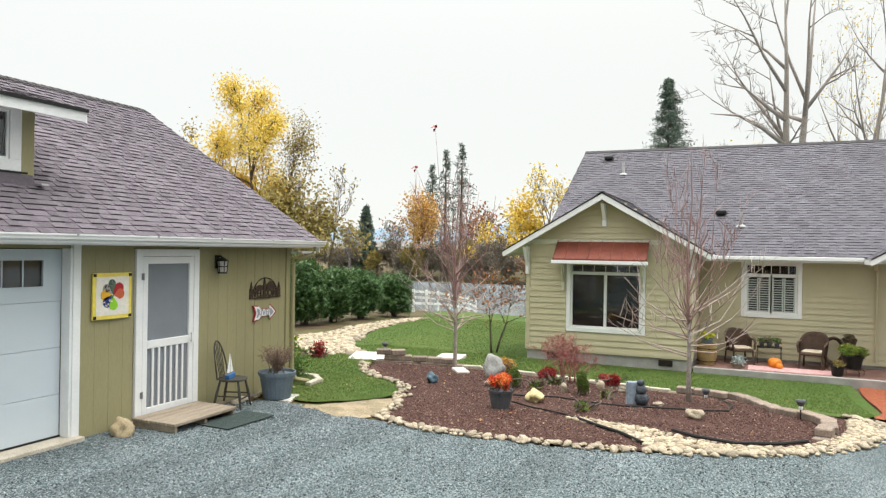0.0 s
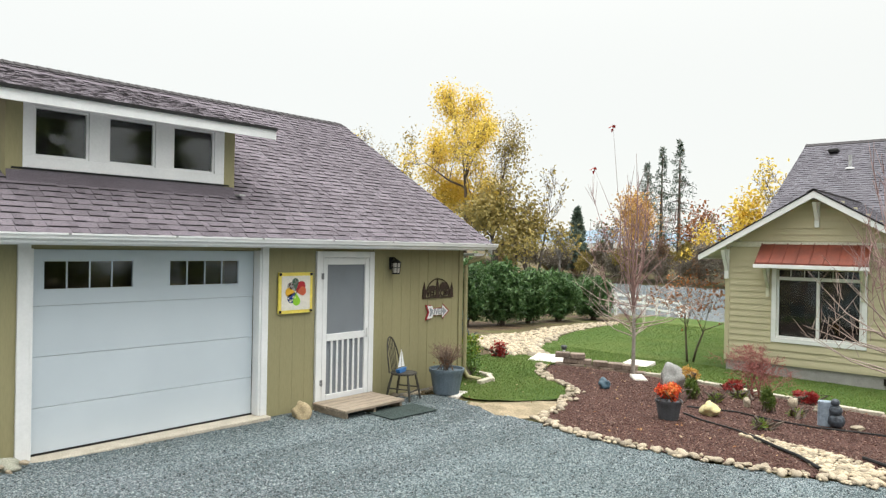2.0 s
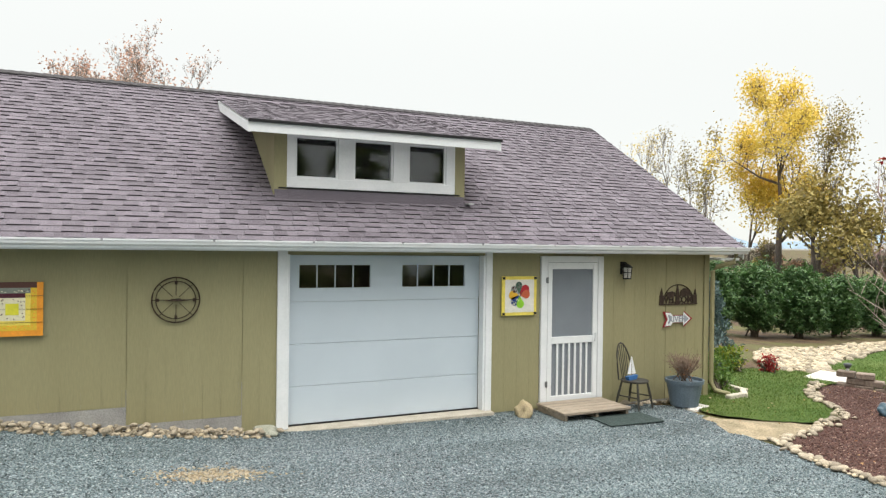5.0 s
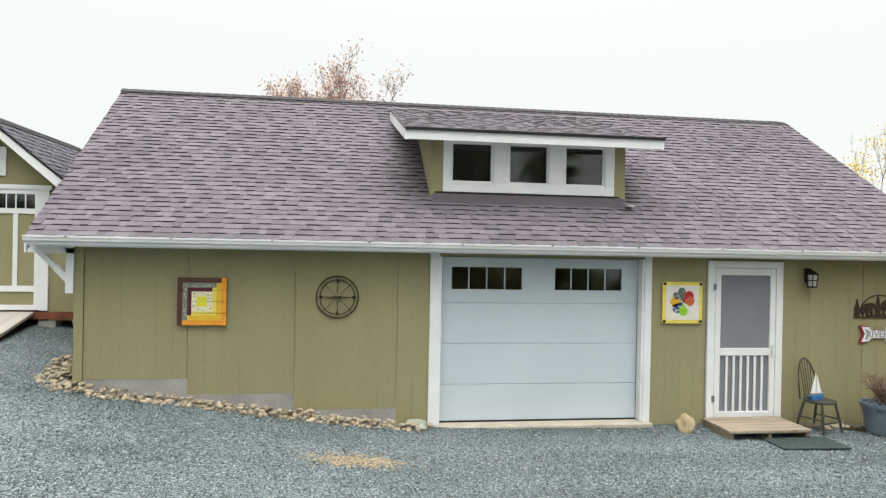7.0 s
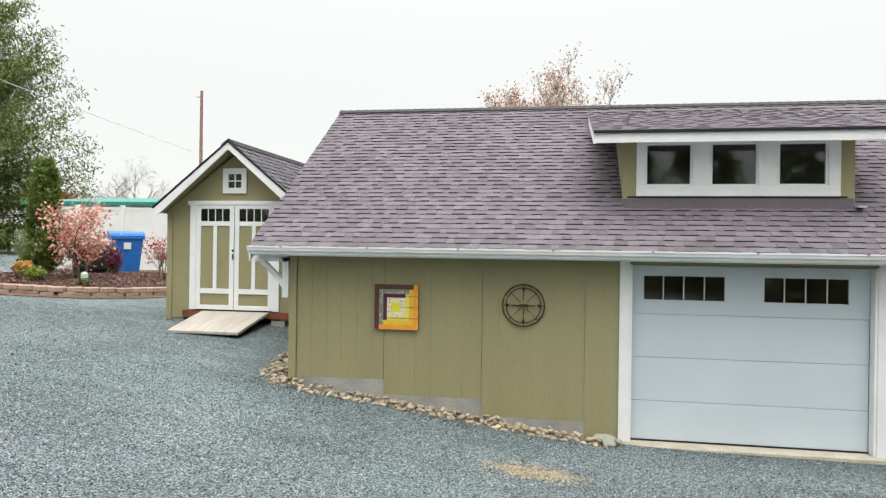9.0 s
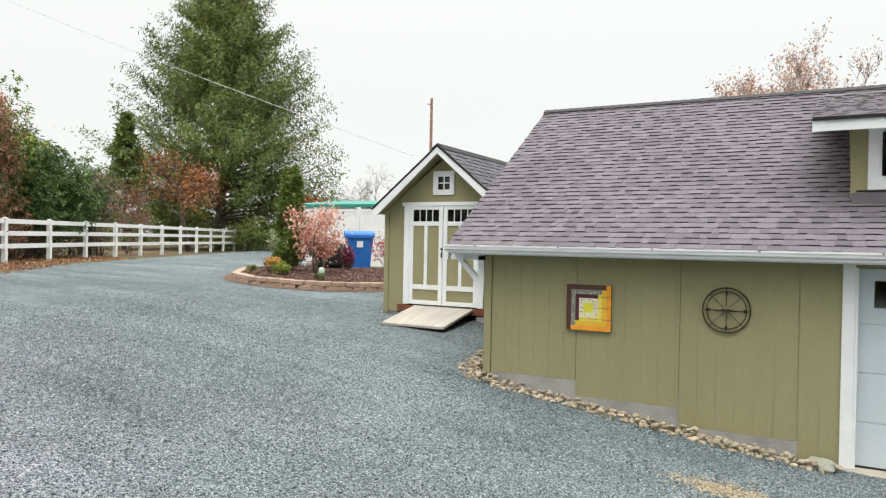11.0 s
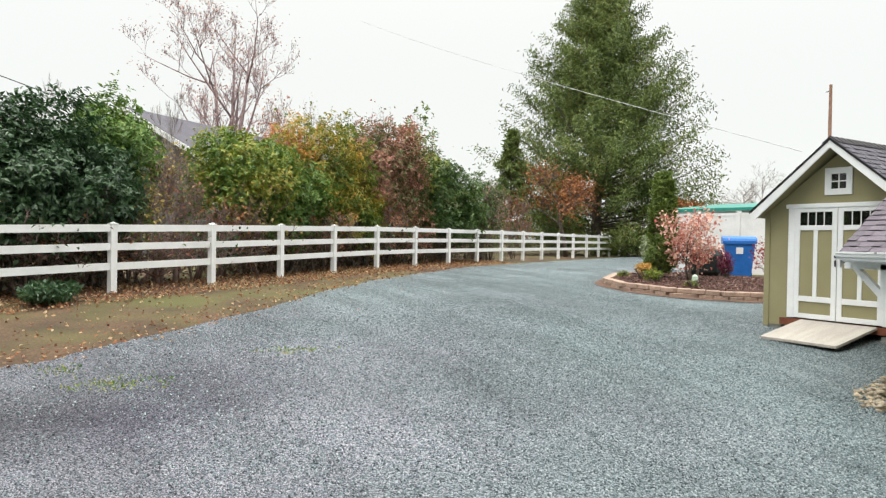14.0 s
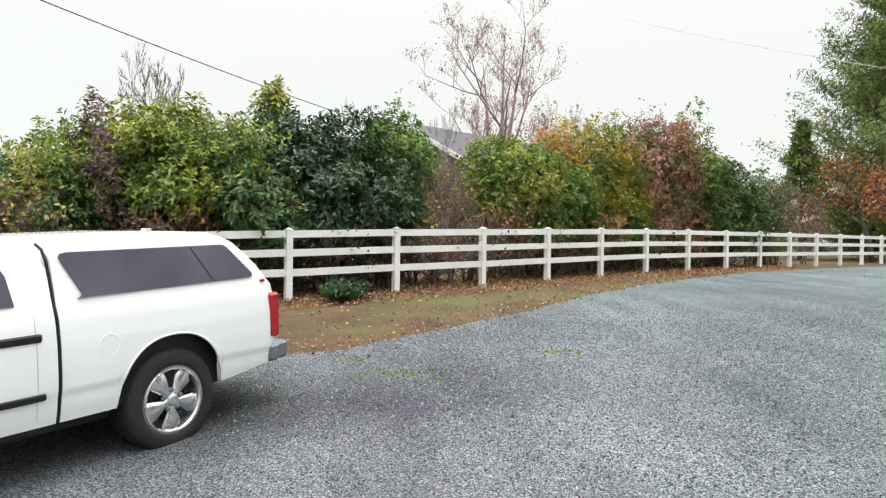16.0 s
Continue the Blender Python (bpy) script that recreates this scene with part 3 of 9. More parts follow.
# sectional door: four panels with an embossed face and two rows of lights
for k, (z0, z1) in enumerate(((-0.01, 0.471), (0.475, 1.001), (1.005, 1.531), (1.535, 2.12))):
    if k < 3:
        bm = boxes((0.03, 2.71, 0.125, 0.165, z0, z1), bevel=0.006)
        pnl = part("garage_door_panel", bm, M_DOORW, garage)
    else:
        pnl = part("garage_door_panel", boxes((0.03, 2.71, 0.125, 0.165, z0, 1.70)), M_DOORW, garage)
        part("panel_rail", boxes((0.03, 2.71, 0.125, 0.165, 2.0, z1)), M_DOORW, pnl)
        for a, b in ((0.03, 0.17), (1.12, 1.55), (2.49, 2.71)):
            part("panel_stile", boxes((a, b, 0.125, 0.165, 1.70, 2.0)), M_DOORW, pnl)
        for a, b in ((0.17, 1.12), (1.55, 2.49)):
            part("pane", boxes((a, b, 0.15, 0.156, 1.70, 2.0)), M_GLASS, pnl, "dark glass light")
            q = (b - a) / 4
            part("glazing_bar", boxes(*[(a + q * j - 0.007, a + q * j + 0.007, 0.137, 0.15, 1.70, 2.0) for j in (1, 2, 3)], (a, b, 0.12, 0.15, 1.69, 1.705), (a, b, 0.12, 0.15, 1.995, 2.01), (a - 0.01, a + 0.008, 0.12, 0.15, 1.69, 2.01), (b - 0.008, b + 0.01, 0.12, 0.15, 1.69, 2.01)), M_DOORW, pnl)
part("weather_strip", boxes((0.03, 2.71, 0.11, 0.13, -0.014, 0.006)), M_DARK, garage)
# entry door with its screen door
part("door_casing", boxes((3.64, 3.745, -0.035, 0.012, -0.05, 2.13), (4.635, 4.735, -0.035, 0.012, -0.05, 2.13), (3.745, 4.635, -0.035, 0.012, 2.04, 2.13), bevel=0.004), M_WHITE, garage)
inner = part("entry_door", boxes((3.75, 4.63, 0.06, 0.1, 0.0, 2.04), (3.95, 4.43, 0.05, 0.07, 1.25, 1.85), (3.95, 4.43, 0.05, 0.07, 0.95, 1.15), (3.95, 4.43, 0.05, 0.07, 0.2, 0.85), bevel=0.006), mat("grey_panel_door", (0.20, 0.22, 0.245), (0.18, 0.195, 0.22), rough=0.5, bump=0.03), garage, "grey panelled inner door behind mesh")
sd = part("screen_door", boxes((3.75, 3.83, -0.03, 0.0, 0.0, 2.035), (4.55, 4.63, -0.03, 0.0, 0.0, 2.035), (3.83, 4.55, -0.03, 0.0, 1.94, 2.035), (3.83, 4.55, -0.03, 0.0, 0.855, 0.955), (3.83, 4.55, -0.03, 0.0, 0.0, 0.1), bevel=0.004), M_WHITE, garage, "white wooden screen door with picket bottom")
for k in range(6):
    x = 3.83 + 0.72 * (k + 1) / 7
    part("picket", boxes((x - 0.016, x + 0.016, -0.028, -0.006, 0.1, 0.855), bevel=0.004), M_WHITE, sd)
part("insect_mesh", boxes((3.83, 4.55, -0.004, -0.002, 0.1, 1.94)), mat("grey_mesh", (0.205, 0.225, 0.25), (0.185, 0.2, 0.225), scale=2, rough=0.7, bump=0.2, bscale=600), sd, "grey insect screen")
for z in (1.78, 0.28):
    part("hinge", boxes((3.715, 3.755, -0.05, -0.03, z - 0.04, z + 0.04), (3.73, 3.745, -0.06, -0.04, z - 0.045, z + 0.045), bevel=0.003), mat("zinc", (0.35, 0.36, 0.37), rough=0.4, metal=0.8), sd)
part("door_handle", boxes((4.575, 4.6, -0.065, -0.05, 0.86, 1.0), (4.58, 4.595, -0.055, -0.03, 0.87, 0.89), (4.58, 4.595, -0.055, -0.03, 0.97, 0.99)), M_WHITE, sd)
# roof
RY, RZ, EY, EZ = 3.617, 4.74, -0.29, 2.285
# the gable ends run slightly out of square: the eave reaches further than the ridge on one side, less on the other
XL, XR = (-4.76, -4.87), (7.30, 7.165)


def rake(x_pair, dx0, dx1, up, low):
    """A band along a gable end, from eave to ridge to eave, between two heights off the roof plane."""
    xe, xr = x_pair
    ring = [(xe, EY, EZ), (xr, RY, RZ), (xe, 2 * RY - EY, EZ)]
    v = [(x + d, y, z + h) for d in (dx0, dx1) for h in (up, low) for x, y, z in ring]
    f = []
    for k in (0, 1):
        a, b, c, d = k, k + 1, 3 + k + 1, 3 + k
        f += [(a, b, c, d), (d + 6, c + 6, b + 6, a + 6), (a, a + 6, b + 6, b), (d, c, c + 6, d + 6)]
    f += [(0, 3, 9, 6), (2, 8, 11, 5)]
    return v, [], f


deck = [(x, y, z - h) for xe, xr in (XL, XR) for h in (0.0, 0.09) for x, y, z in ((xe, EY, EZ), (xr, RY, RZ), (xe, 2 * RY - EY, EZ))]
roof = part("roof", (deck, [], [(0, 1, 7, 6), (1, 2, 8, 7), (3, 9, 10, 4), (4, 10, 11, 5), (0, 6, 9, 3), (2, 5, 11, 8), (0, 3, 4, 1), (1, 4, 5, 2), (6, 7, 10, 9), (7, 8, 11, 10)]), mat("roof_deck", (0.2, 0.17, 0.13), rough=0.9), garage)
rows = 38
exp_g = math.hypot(RY - EY, RZ - EZ) / rows
shingles(roof, (-4.9, EY - 0.02, EZ - 0.006), (1, 0, 0), (0, RY - EY, RZ - EZ), lambda r: (XL[0] - 0.02 + 4.9 + (XL[1] - XL[0]) * r / rows, XR[0] + 0.02 + 4.9 + (XR[1] - XR[0]) * r / rows), rows, exp_g, M_SHINJ, seed=4, singles=lambda r: 2 <= r < 6, single_mat=M_SHIN)
shingles(roof, (-4.9, 2 * RY - EY + 0.02, EZ - 0.006), (1, 0, 0), (0, EY - RY, RZ - EZ), lambda r: (0.14, 12.15), 16, exp_g * 2, M_SHINJ, seed=5, widths=(0.4, 0.6))
ridge_caps(garage, (-4.89, RY, RZ + 0.035), (7.19, RY, RZ + 0.02), 0.15, 0.105, 0.062)
for xp, d0, d1 in ((XL, -0.026, -0.002), (XR, 0.002, 0.026)):
    part("drip_edge", rake(xp, d0, d1, -0.012, -0.05), M_DARK, garage)
    part("bargeboard", rake(xp, d0 + 0.001, d1 - 0.001, -0.055, -0.19), M_WHITE, garage)
part("fascia", boxes((-4.74, 7.28, -0.29, -0.265, 2.17, 2.265)), M_WHITE, garage)
part("soffit", boxes((-4.73, 7.27, -0.262, 0.0, 2.205, 2.22)), M_OLIVE, garage)
gut = slab([(-4.76, -0.292, 2.292), (-4.76, -0.292, 2.19), (-4.76, -0.362, 2.19), (-4.76, -0.364, 2.212), (-4.76, -0.4, 2.235), (-4.76, -0.404, 2.268), (-4.76, -0.416, 2.273), (-4.76, -0.416, 2.292), (-4.76, -0.40, 2.292), (-4.76, -0.392, 2.245), (-4.76, -0.35, 2.2), (-4.76, -0.302, 2.2), (-4.76, -0.302, 2.292)], (12.1, 0, 0))
gutter = part("gutter", gut, M_WHITE, garage, "white aluminium gutter")
for k in range(11):
    x = -4.3 + k * 1.13
    part("gutter_spike", boxes((x - 0.012, x + 0.012, -0.424, -0.412, 2.272, 2.292)), mat("spike", (0.3, 0.3, 0.3), metal=0.6, rough=0.5) if k == 0 else bpy.data.materials["spike"], gutter)
part("downspout", merged(tube([(7.1, -0.34, 2.19), (7.1, -0.3, 2.06), (6.93, -0.1, 1.97), (6.885, -0.06, 1.9), (6.885, -0.06, 0.1), (6.92, -0.12, -0.02), (7.05, -0.3, -0.06)], 0.036, 8)), M_OLIVE, garage, "olive downspout at the corner")
part("eave_return", boxes((6.86, 7.26, -0.255, 0.9, 2.08, 2.12)), M_WHITE, garage)
for x in (-4.34,):
    if x < 0:
        part("bracket", boxes((x - 0.085, x, -0.06, 0.03, 1.62, 2.15), (x - 0.5, x, -0.06, 0.03, 2.09, 2.17)), M_WHITE, garage)
        part("bracket_brace", slab([(x - 0.06, -0.055, 1.72), (x - 0.42, -0.055, 2.1), (x - 0.34, -0.055, 2.1), (x - 0.06, -0.055, 1.83)], (0, 0.08, 0)), M_WHITE, garage)
# dormer
dz = lambda y: 3.78 + 0.265 * (y - 0.24)
part("dormer_wall", slab([(-0.05, 0.62, 2.75), (-0.05, 0.62, dz(0.62) - 0.1), (-0.05, 2.6, dz(2.6) - 0.1), (-0.05, 2.9, 4.1)], (0.12, 0, 0)), M_OLIVE, garage)
part("dormer_wall", slab([(2.57, 0.62, 2.75), (2.57, 0.62, dz(0.62) - 0.1), (2.57, 2.6, dz(2.6) - 0.1), (2.57, 2.9, 4.1)], (0.12, 0, 0)), M_OLIVE, garage)
# Black panel stands in for the unlit room behind the dormer panes.
part("dormer_wall", boxes((0.07, 2.57, 0.68, 0.78, 2.75, 3.0), (0.07, 2.57, 0.72, 0.78, 3.0, 3.75)), mat("unlit_interior_black", (0.01, 0.01, 0.01), rough=0.9), garage)
part("dormer_corner_board", boxes((-0.06, 0.11, 0.595, 0.62, 2.90, 3.76), bevel=0.003), M_OLIVE, garage)
part("dormer_corner_board", boxes((2.54, 2.70, 0.595, 0.62, 2.89, 3.76), bevel=0.003), M_OLIVE, garage)
for spec in ((0.11, 2.54, 0.59, 0.66, 3.0, 3.13), (0.11, 2.54, 0.59, 0.66, 3.68, 3.78), (0.11, 0.22, 0.59, 0.66, 3.13, 3.68), (0.80, 1.02, 0.59, 0.66, 3.13, 3.68), (1.59, 1.82, 0.59, 0.66, 3.13, 3.68), (2.40, 2.54, 0.59, 0.66, 3.13, 3.68)):
    part("dormer_casing", boxes(spec, bevel=0.003), M_WHITE, garage, "white window casing")
part("dormer_apron", slab([(-0.05, 0.60, 2.985), (-0.05, 0.605, 2.985), (-0.05, 0.56, 2.80), (-0.05, 0.545, 2.80)], (2.74, 0, 0)), M_SHINJ, garage, "shingled apron under the dormer windows")
# Black strip draws the shadow line below the dormer casing.
part("dormer_shadow_gap", boxes((0.0, 2.62, 0.592, 0.6, 2.975, 2.998)), M_DARK, garage, "black strip drawn as the shadow line under the windows")
for a, b in ((0.22, 0.80), (1.02, 1.59), (1.82, 2.40)):
    sash("dormer_window", garage, a, b, 3.13, 3.68, 0.615, 0.025, M_WHITE)
droof = part("dormer_roof", slab([(-0.43, 0.24, 3.76), (-0.43, 3.25, dz(3.25) - 0.02), (-0.43, 3.25, dz(3.25) - 0.12), (-0.43, 0.24, 3.66)], (3.5, 0, 0)), M_WHITE, garage)
shingles(droof, (-0.46, 0.2, 3.765), (1, 0, 0), (0, 3.0, 0.795), lambda r: (0.0, 3.55), 22, 0.145, M_SHINJ, seed=8, thick=(0.007, 0.012))
part("dormer_fascia", boxes((-0.425, 3.065, 0.215, 0.24, 3.635, 3.755)), M_WHITE, garage)
part("dormer_drip_edge", boxes((-0.45, 3.1, 0.19, 0.225, 3.752, 3.79)), M_DARK, garage)
for x in (-0.45, 3.066):
    part("dormer_barge", slab([(x, 0.215, 3.75), (x, 3.2, dz(3.2) - 0.03), (x, 3.2, dz(3.2) - 0.17), (x, 0.215, 3.625)], (0.025, 0, 0)), M_WHITE, garage)
part("flashing_end", boxes((2.70, 2.79, 0.46, 0.6, 2.855, 2.875)), M_PIPE, garage, "bright metal flashing end")

# ---- house ----
house = thing("house", (15.8, 0, 0), -90, "sage green lap-sided house with grey shingle roof", "house")
WX0, WX1, PK = 1.41, 5.72, 3.5
part("wall", boxes((WX0, 2.62, 0, 0.15, -0.49, 2.3), (4.45, WX1, 0, 0.15, -0.49, 2.3), (2.62, 4.45, 0, 0.15, -0.49, 0.16), (2.62, 4.45, 0, 0.15, 1.82, 2.3)), M_SAGE, house)
part("gable_wall", slab([(WX0, 0.0, 2.3), (WX1, 0.0, 2.3), (PK, 0.0, 3.55)], (0, 0.15, 0)), M_SAGE, house)
part("side_wall", boxes((WX0, WX0 + 0.15, 0.15, 14, -0.49, 2.3), (WX1 - 0.15, WX1, 0.15, 2.1, -0.49, 2.3)), M_SAGE, house)
part("wall", boxes((WX1, 6.9, 2.1, 2.25, -0.49, 2.3), (8.16, 20, 2.1, 2.25, -0.49, 2.3), (6.9, 8.16, 2.1, 2.25, -0.49, 0.6), (6.9, 8.16, 2.1, 2.25, 1.92, 2.3)), M_SAGE, house)
part("wall", boxes((WX0, 20, 13.9, 14.05, -0.49, 2.3), (19.85, 20, 2.25, 13.9, -0.49, 2.3)), M_SAGE, house)
part("gable_wall", slab([(WX0 + 0.1, 2.1, 2.3), (WX0 + 0.1, 14, 2.3), (WX0 + 0.1, 8.1, 5.7)], (0.15, 0, 0)), M_SAGE, house)
part("foundation", boxes((WX0 + 0.02, WX1 - 0.02, 0.02, 0.2, -1.4, -0.49), (WX0 + 0.02, WX0 + 0.2, 0.2, 14, -1.4, -0.49), (WX1 - 0.2, WX1 - 0.02, 0.2, 2.2, -1.4, -0.49), (WX1 - 0.02, 20, 2.12, 2.3, -1.4, -0.49)), M_CONC, house, "grey concrete foundation")
lap_boards(house, WX0 + 0.09, WX1 - 0.09, -0.45, 2.36, 0.0, M_SAGE, holes=((2.5, 4.57, 0.04, 1.95),))
slope_w = 0.59
lap_boards(house, WX0, WX1, 2.52, 3.5, 0.0, M_SAGE, top=lambda z: (PK - (3.70 - z) / slope_w, PK + (3.70 - z) / slope_w))
lap_boards(house, WX1 + 0.03, 20, -0.6, 2.3, 2.1, M_SAGE, holes=((6.78, 8.28, 0.48, 2.05),))
for a, b in ((WX0 - 0.025, WX0 + 0.085), (WX1 - 0.085, WX1 + 0.025)):
    part("corner_board", boxes((a, b, -0.03, 0.0, -0.48, 2.36), bevel=0.004), M_SAGE, house)
part("belly_band", boxes((WX0 - 0.03, WX1 + 0.03, -0.035, 0.0, 2.37, 2.5), bevel=0.004), M_TRIMS, house, "cream band board")
part("water_table", boxes((WX0 - 0.02, WX1 + 0.02, -0.028, 0.0, -0.50, -0.45)), M_SAGE, house)
for a, b in ((2.0, 2.34), (4.91, 5.25)):
    v = part("vent", boxes((a, b, -0.008, 0.03, -0.70, -0.55)), M_DARK, house, "dark foundation vent")
    part("vent_grille", boxes(*[(a, b, -0.016, -0.008, -0.695 + 0.034 * k, -0.683 + 0.034 * k) for k in range(5)]), M_IRON, v)
casing("window_casing", house, 2.62, 4.45, 0.16, 1.9, -0.0, 0.11, 0.04, M_WHITE)
sash("window_transom", house, 2.62, 4.45, 1.62, 1.9, 0.02, 0.03, M_WHITE, bars_x=[2.62 + 1.83 * k / 6 for k in range(1, 6)], bar=0.01)
sash("window_sash", house, 2.62, 3.55, 0.16, 1.62, 0.01, 0.05, M_WHITE)
sash("window_sash", house, 3.52, 4.45, 0.16, 1.62, 0.03, 0.05, M_WHITE)
# Near-black panel paints the unlit room behind the wing's panes.
part("curtain", boxes((2.64, 4.43, 0.14, 0.16, 0.17, 1.88)), mat("unlit_room_black", (0.015, 0.016, 0.018), rough=0.9), house)
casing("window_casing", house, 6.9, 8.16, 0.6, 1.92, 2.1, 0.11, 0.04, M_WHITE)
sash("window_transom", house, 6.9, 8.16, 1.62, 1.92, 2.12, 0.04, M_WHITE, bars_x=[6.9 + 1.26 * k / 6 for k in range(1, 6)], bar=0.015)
# White shutters, their shade behind the glass put into a greyer colour.
M_SHUT = mat("shaded_white_shutter", (0.45, 0.49, 0.46), (0.38, 0.42, 0.40), rough=0.5, bump=0.03)
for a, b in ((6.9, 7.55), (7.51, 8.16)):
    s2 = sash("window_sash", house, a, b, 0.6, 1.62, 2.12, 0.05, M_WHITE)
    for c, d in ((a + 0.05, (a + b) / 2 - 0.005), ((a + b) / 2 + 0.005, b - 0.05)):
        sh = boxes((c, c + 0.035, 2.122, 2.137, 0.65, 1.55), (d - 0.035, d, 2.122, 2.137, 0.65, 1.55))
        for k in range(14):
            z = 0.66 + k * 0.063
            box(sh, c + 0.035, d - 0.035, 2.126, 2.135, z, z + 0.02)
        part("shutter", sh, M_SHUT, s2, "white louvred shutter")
# Same black again, as the unlit room behind the porch window.
part("room_back", boxes((6.9, 8.16, 2.24, 2.26, 0.6, 1.92)), bpy.data.materials["unlit_room_black"], house)
# copper awning over the wing's window
aw = part("awning", slab([(2.25, -0.55, 1.99), (2.25, 0.0, 2.47), (2.25, 0.0, 2.43), (2.25, -0.55, 1.95)], (2.4, 0, 0)), mat("copper_red_metal", (0.23, 0.062, 0.038), (0.17, 0.05, 0.035), scale=5, rough=0.42, bump=0.05, metal=0.35), house, "rust red standing seam metal awning")
for k in range(9):
    x = 2.26 + k * 0.2965
    part("seam", slab([(x, -0.55, 1.99), (x, 0.0, 2.47), (x, 0.0, 2.5), (x, -0.55, 2.02)], (0.018, 0, 0)), bpy.data.materials["copper_red_metal"], aw)
part("awning_beam", boxes((2.22, 4.68, -0.56, -0.48, 1.86, 1.95), bevel=0.005), M_WHITE, house)
for x in (2.42, 4.48):
    part("awning_bracket", boxes((x - 0.035, x + 0.035, -0.07, 0.0, 1.15, 1.88), (x - 0.035, x + 0.035, -0.5, -0.06, 1.87, 1.94)), M_TRIMS, house)
    part("awning_brace", slab([(x - 0.03, -0.06, 1.35), (x - 0.03, -0.42, 1.87), (x - 0.03, -0.33, 1.87), (x - 0.03, -0.06, 1.48)], (0.06, 0, 0)), M_TRIMS, house)


def knee(parent, x, z, y=0.0, drop=0.75, out=0.42):
    part("gable_bracket", boxes((x - 0.05, x + 0.05, y - 0.1, y, z - drop, z), bevel=0.005), M_WHITE, parent)
    part("gable_brace", slab([(x - 0.04, y - 0.09, z - drop * 0.75), (x - 0.04, y - out, z - 0.02), (x - 0.04, y - out + 0.1, z - 0.02), (x - 0.04, y - 0.09, z - drop * 0.55)], (0.08, 0, 0)), M_WHITE, parent)


knee(house, PK, 3.45, drop=0.6)
knee(house, WX0 + 0.02, 2.3)
knee(house, WX1 - 0.02, 2.3)


def gable_roof(parent, x_mid, half, z_eave, z_peak, y0, y1, seed, rows_n):
    """A small gable roof whose ridge runs along y; the front edge stands at y0."""
    rf = part("wing_roof", slab([(x_mid - half, y0, z_eave), (x_mid, y0, z_peak), (x_mid + half, y0, z_eave), (x_mid + half, y0, z_eave - 0.08), (x_mid, y0, z_peak - 0.1), (x_mid - half, y0, z_eave - 0.08)], (0, y1 - y0, 0)), M_WHITE, parent)
    up = Vector((half, 0, z_peak - z_eave))
    e = up.length / rows_n
    shingles(rf, (x_mid - half - 0.02, y0 - 0.03, z_eave), (0, 1, 0), up, lambda r: (0, y1 - y0), rows_n, e, M_SHING, seed=seed)
    shingles(rf, (x_mid + half + 0.02, y0 - 0.03, z_eave), (0, 1, 0), (-half, 0, z_peak - z_eave), lambda r: (0, y1 - y0), rows_n, e, M_SHING, seed=seed + 1)
    for s in (-1, 1):
        part("bargeboard", slab([(x_mid, y0 - 0.03, z_peak - 0.01), (x_mid + s * (half + 0.02), y0 - 0.03, z_eave - 0.02), (x_mid + s * (half + 0.02), y0 - 0.03, z_eave - 0.16), (x_mid, y0 - 0.03, z_peak - 0.17)], (0, 0.03, 0)), M_WHITE, parent)
        part("drip_edge", slab([(x_mid, y0 - 0.04, z_peak + 0.02), (x_mid + s * (half + 0.03), y0 - 0.04, z_eave + 0.01), (x_mid + s * (half + 0.03), y0 - 0.04, z_eave - 0.025), (x_mid, y0 - 0.04, z_peak - 0.015)], (0, 0.03, 0)), M_DARK, parent)
        part("wing_gutter", boxes((x_mid + s * (half + 0.02) - 0.03, x_mid + s * (half + 0.02) + 0.07, y0 + 0.0, y0 + 2.2, z_eave - 0.13, z_eave - 0.03)), M_WHITE, parent)
    ridge_caps(parent, (x_mid, y0 - 0.03, z_peak + 0.03), (x_mid, y1, z_peak + 0.03), 0.16, 0.15, 0.09)


gable_roof(house, PK, 2.63, 2.17, 3.70, -0.42, 4.6, 21, 22)
# main roof
mroof = part("roof", slab([(1.2, 1.6, 2.13), (1.2, 8.16, 5.95), (1.2, 14.7, 2.13), (1.2, 14.7, 2.03), (1.2, 8.16, 5.85), (1.2, 1.6, 2.03)], (19, 0, 0)), bpy.data.materials["roof_deck"], house)
m_rows = 50
m_e = math.hypot(6.56, 3.82) / m_rows
shingles(mroof, (1.17, 1.58, 2.13), (1, 0, 0), (0, 6.56, 3.82), lambda r: (0, 19), m_rows, m_e, M_SHING, seed=31, widths=(0.14, 0.19, 0.25))
ridge_caps(house, (1.17, 8.16, 5.98), (20.2, 8.16, 5.98), 0.2)
part("bargeboard", slab([(1.18, 1.6, 2.12), (1.18, 8.16, 5.94), (1.18, 14.7, 2.12), (1.18, 14.7, 1.96), (1.18, 8.16, 5.78), (1.18, 1.6, 1.96)], (0.02, 0, 0)), M_WHITE, house)
part("gutter", boxes((5.8, 9.6, 1.46, 1.58, 2.03, 2.13), bevel=0.01), M_WHITE, house)
part("fascia", boxes((5.8, 20, 1.58, 1.6, 1.98, 2.12)), M_WHITE, house)
part("soffit", boxes((5.8, 20, 1.6, 2.1, 2.0, 2.02)), M_TRIMS, house)
gable_roof(house, 12.4, 2.75, 2.1, 3.7, 0.6, 5.0, 41, 22)
part("porch_downspout", tube([(9.75, 0.75, 2.0), (9.8, 1.2, 1.86), (9.95, 2.0, 1.8), (9.95, 2.03, -0.5)], 0.035, 8), M_SAGE, house)
roofz = lambda y: 2.13 + 0.5823 * (y - 1.58)


def roof_pipe(x, y, h, r, material):
    part("vent_pipe", lathe([(r * 3, -0.02), (r * 2.6, 0.02), (r, 0.06), (r, h), (r * 0.8, h)], 10, (x, y, roofz(y))), material, house)


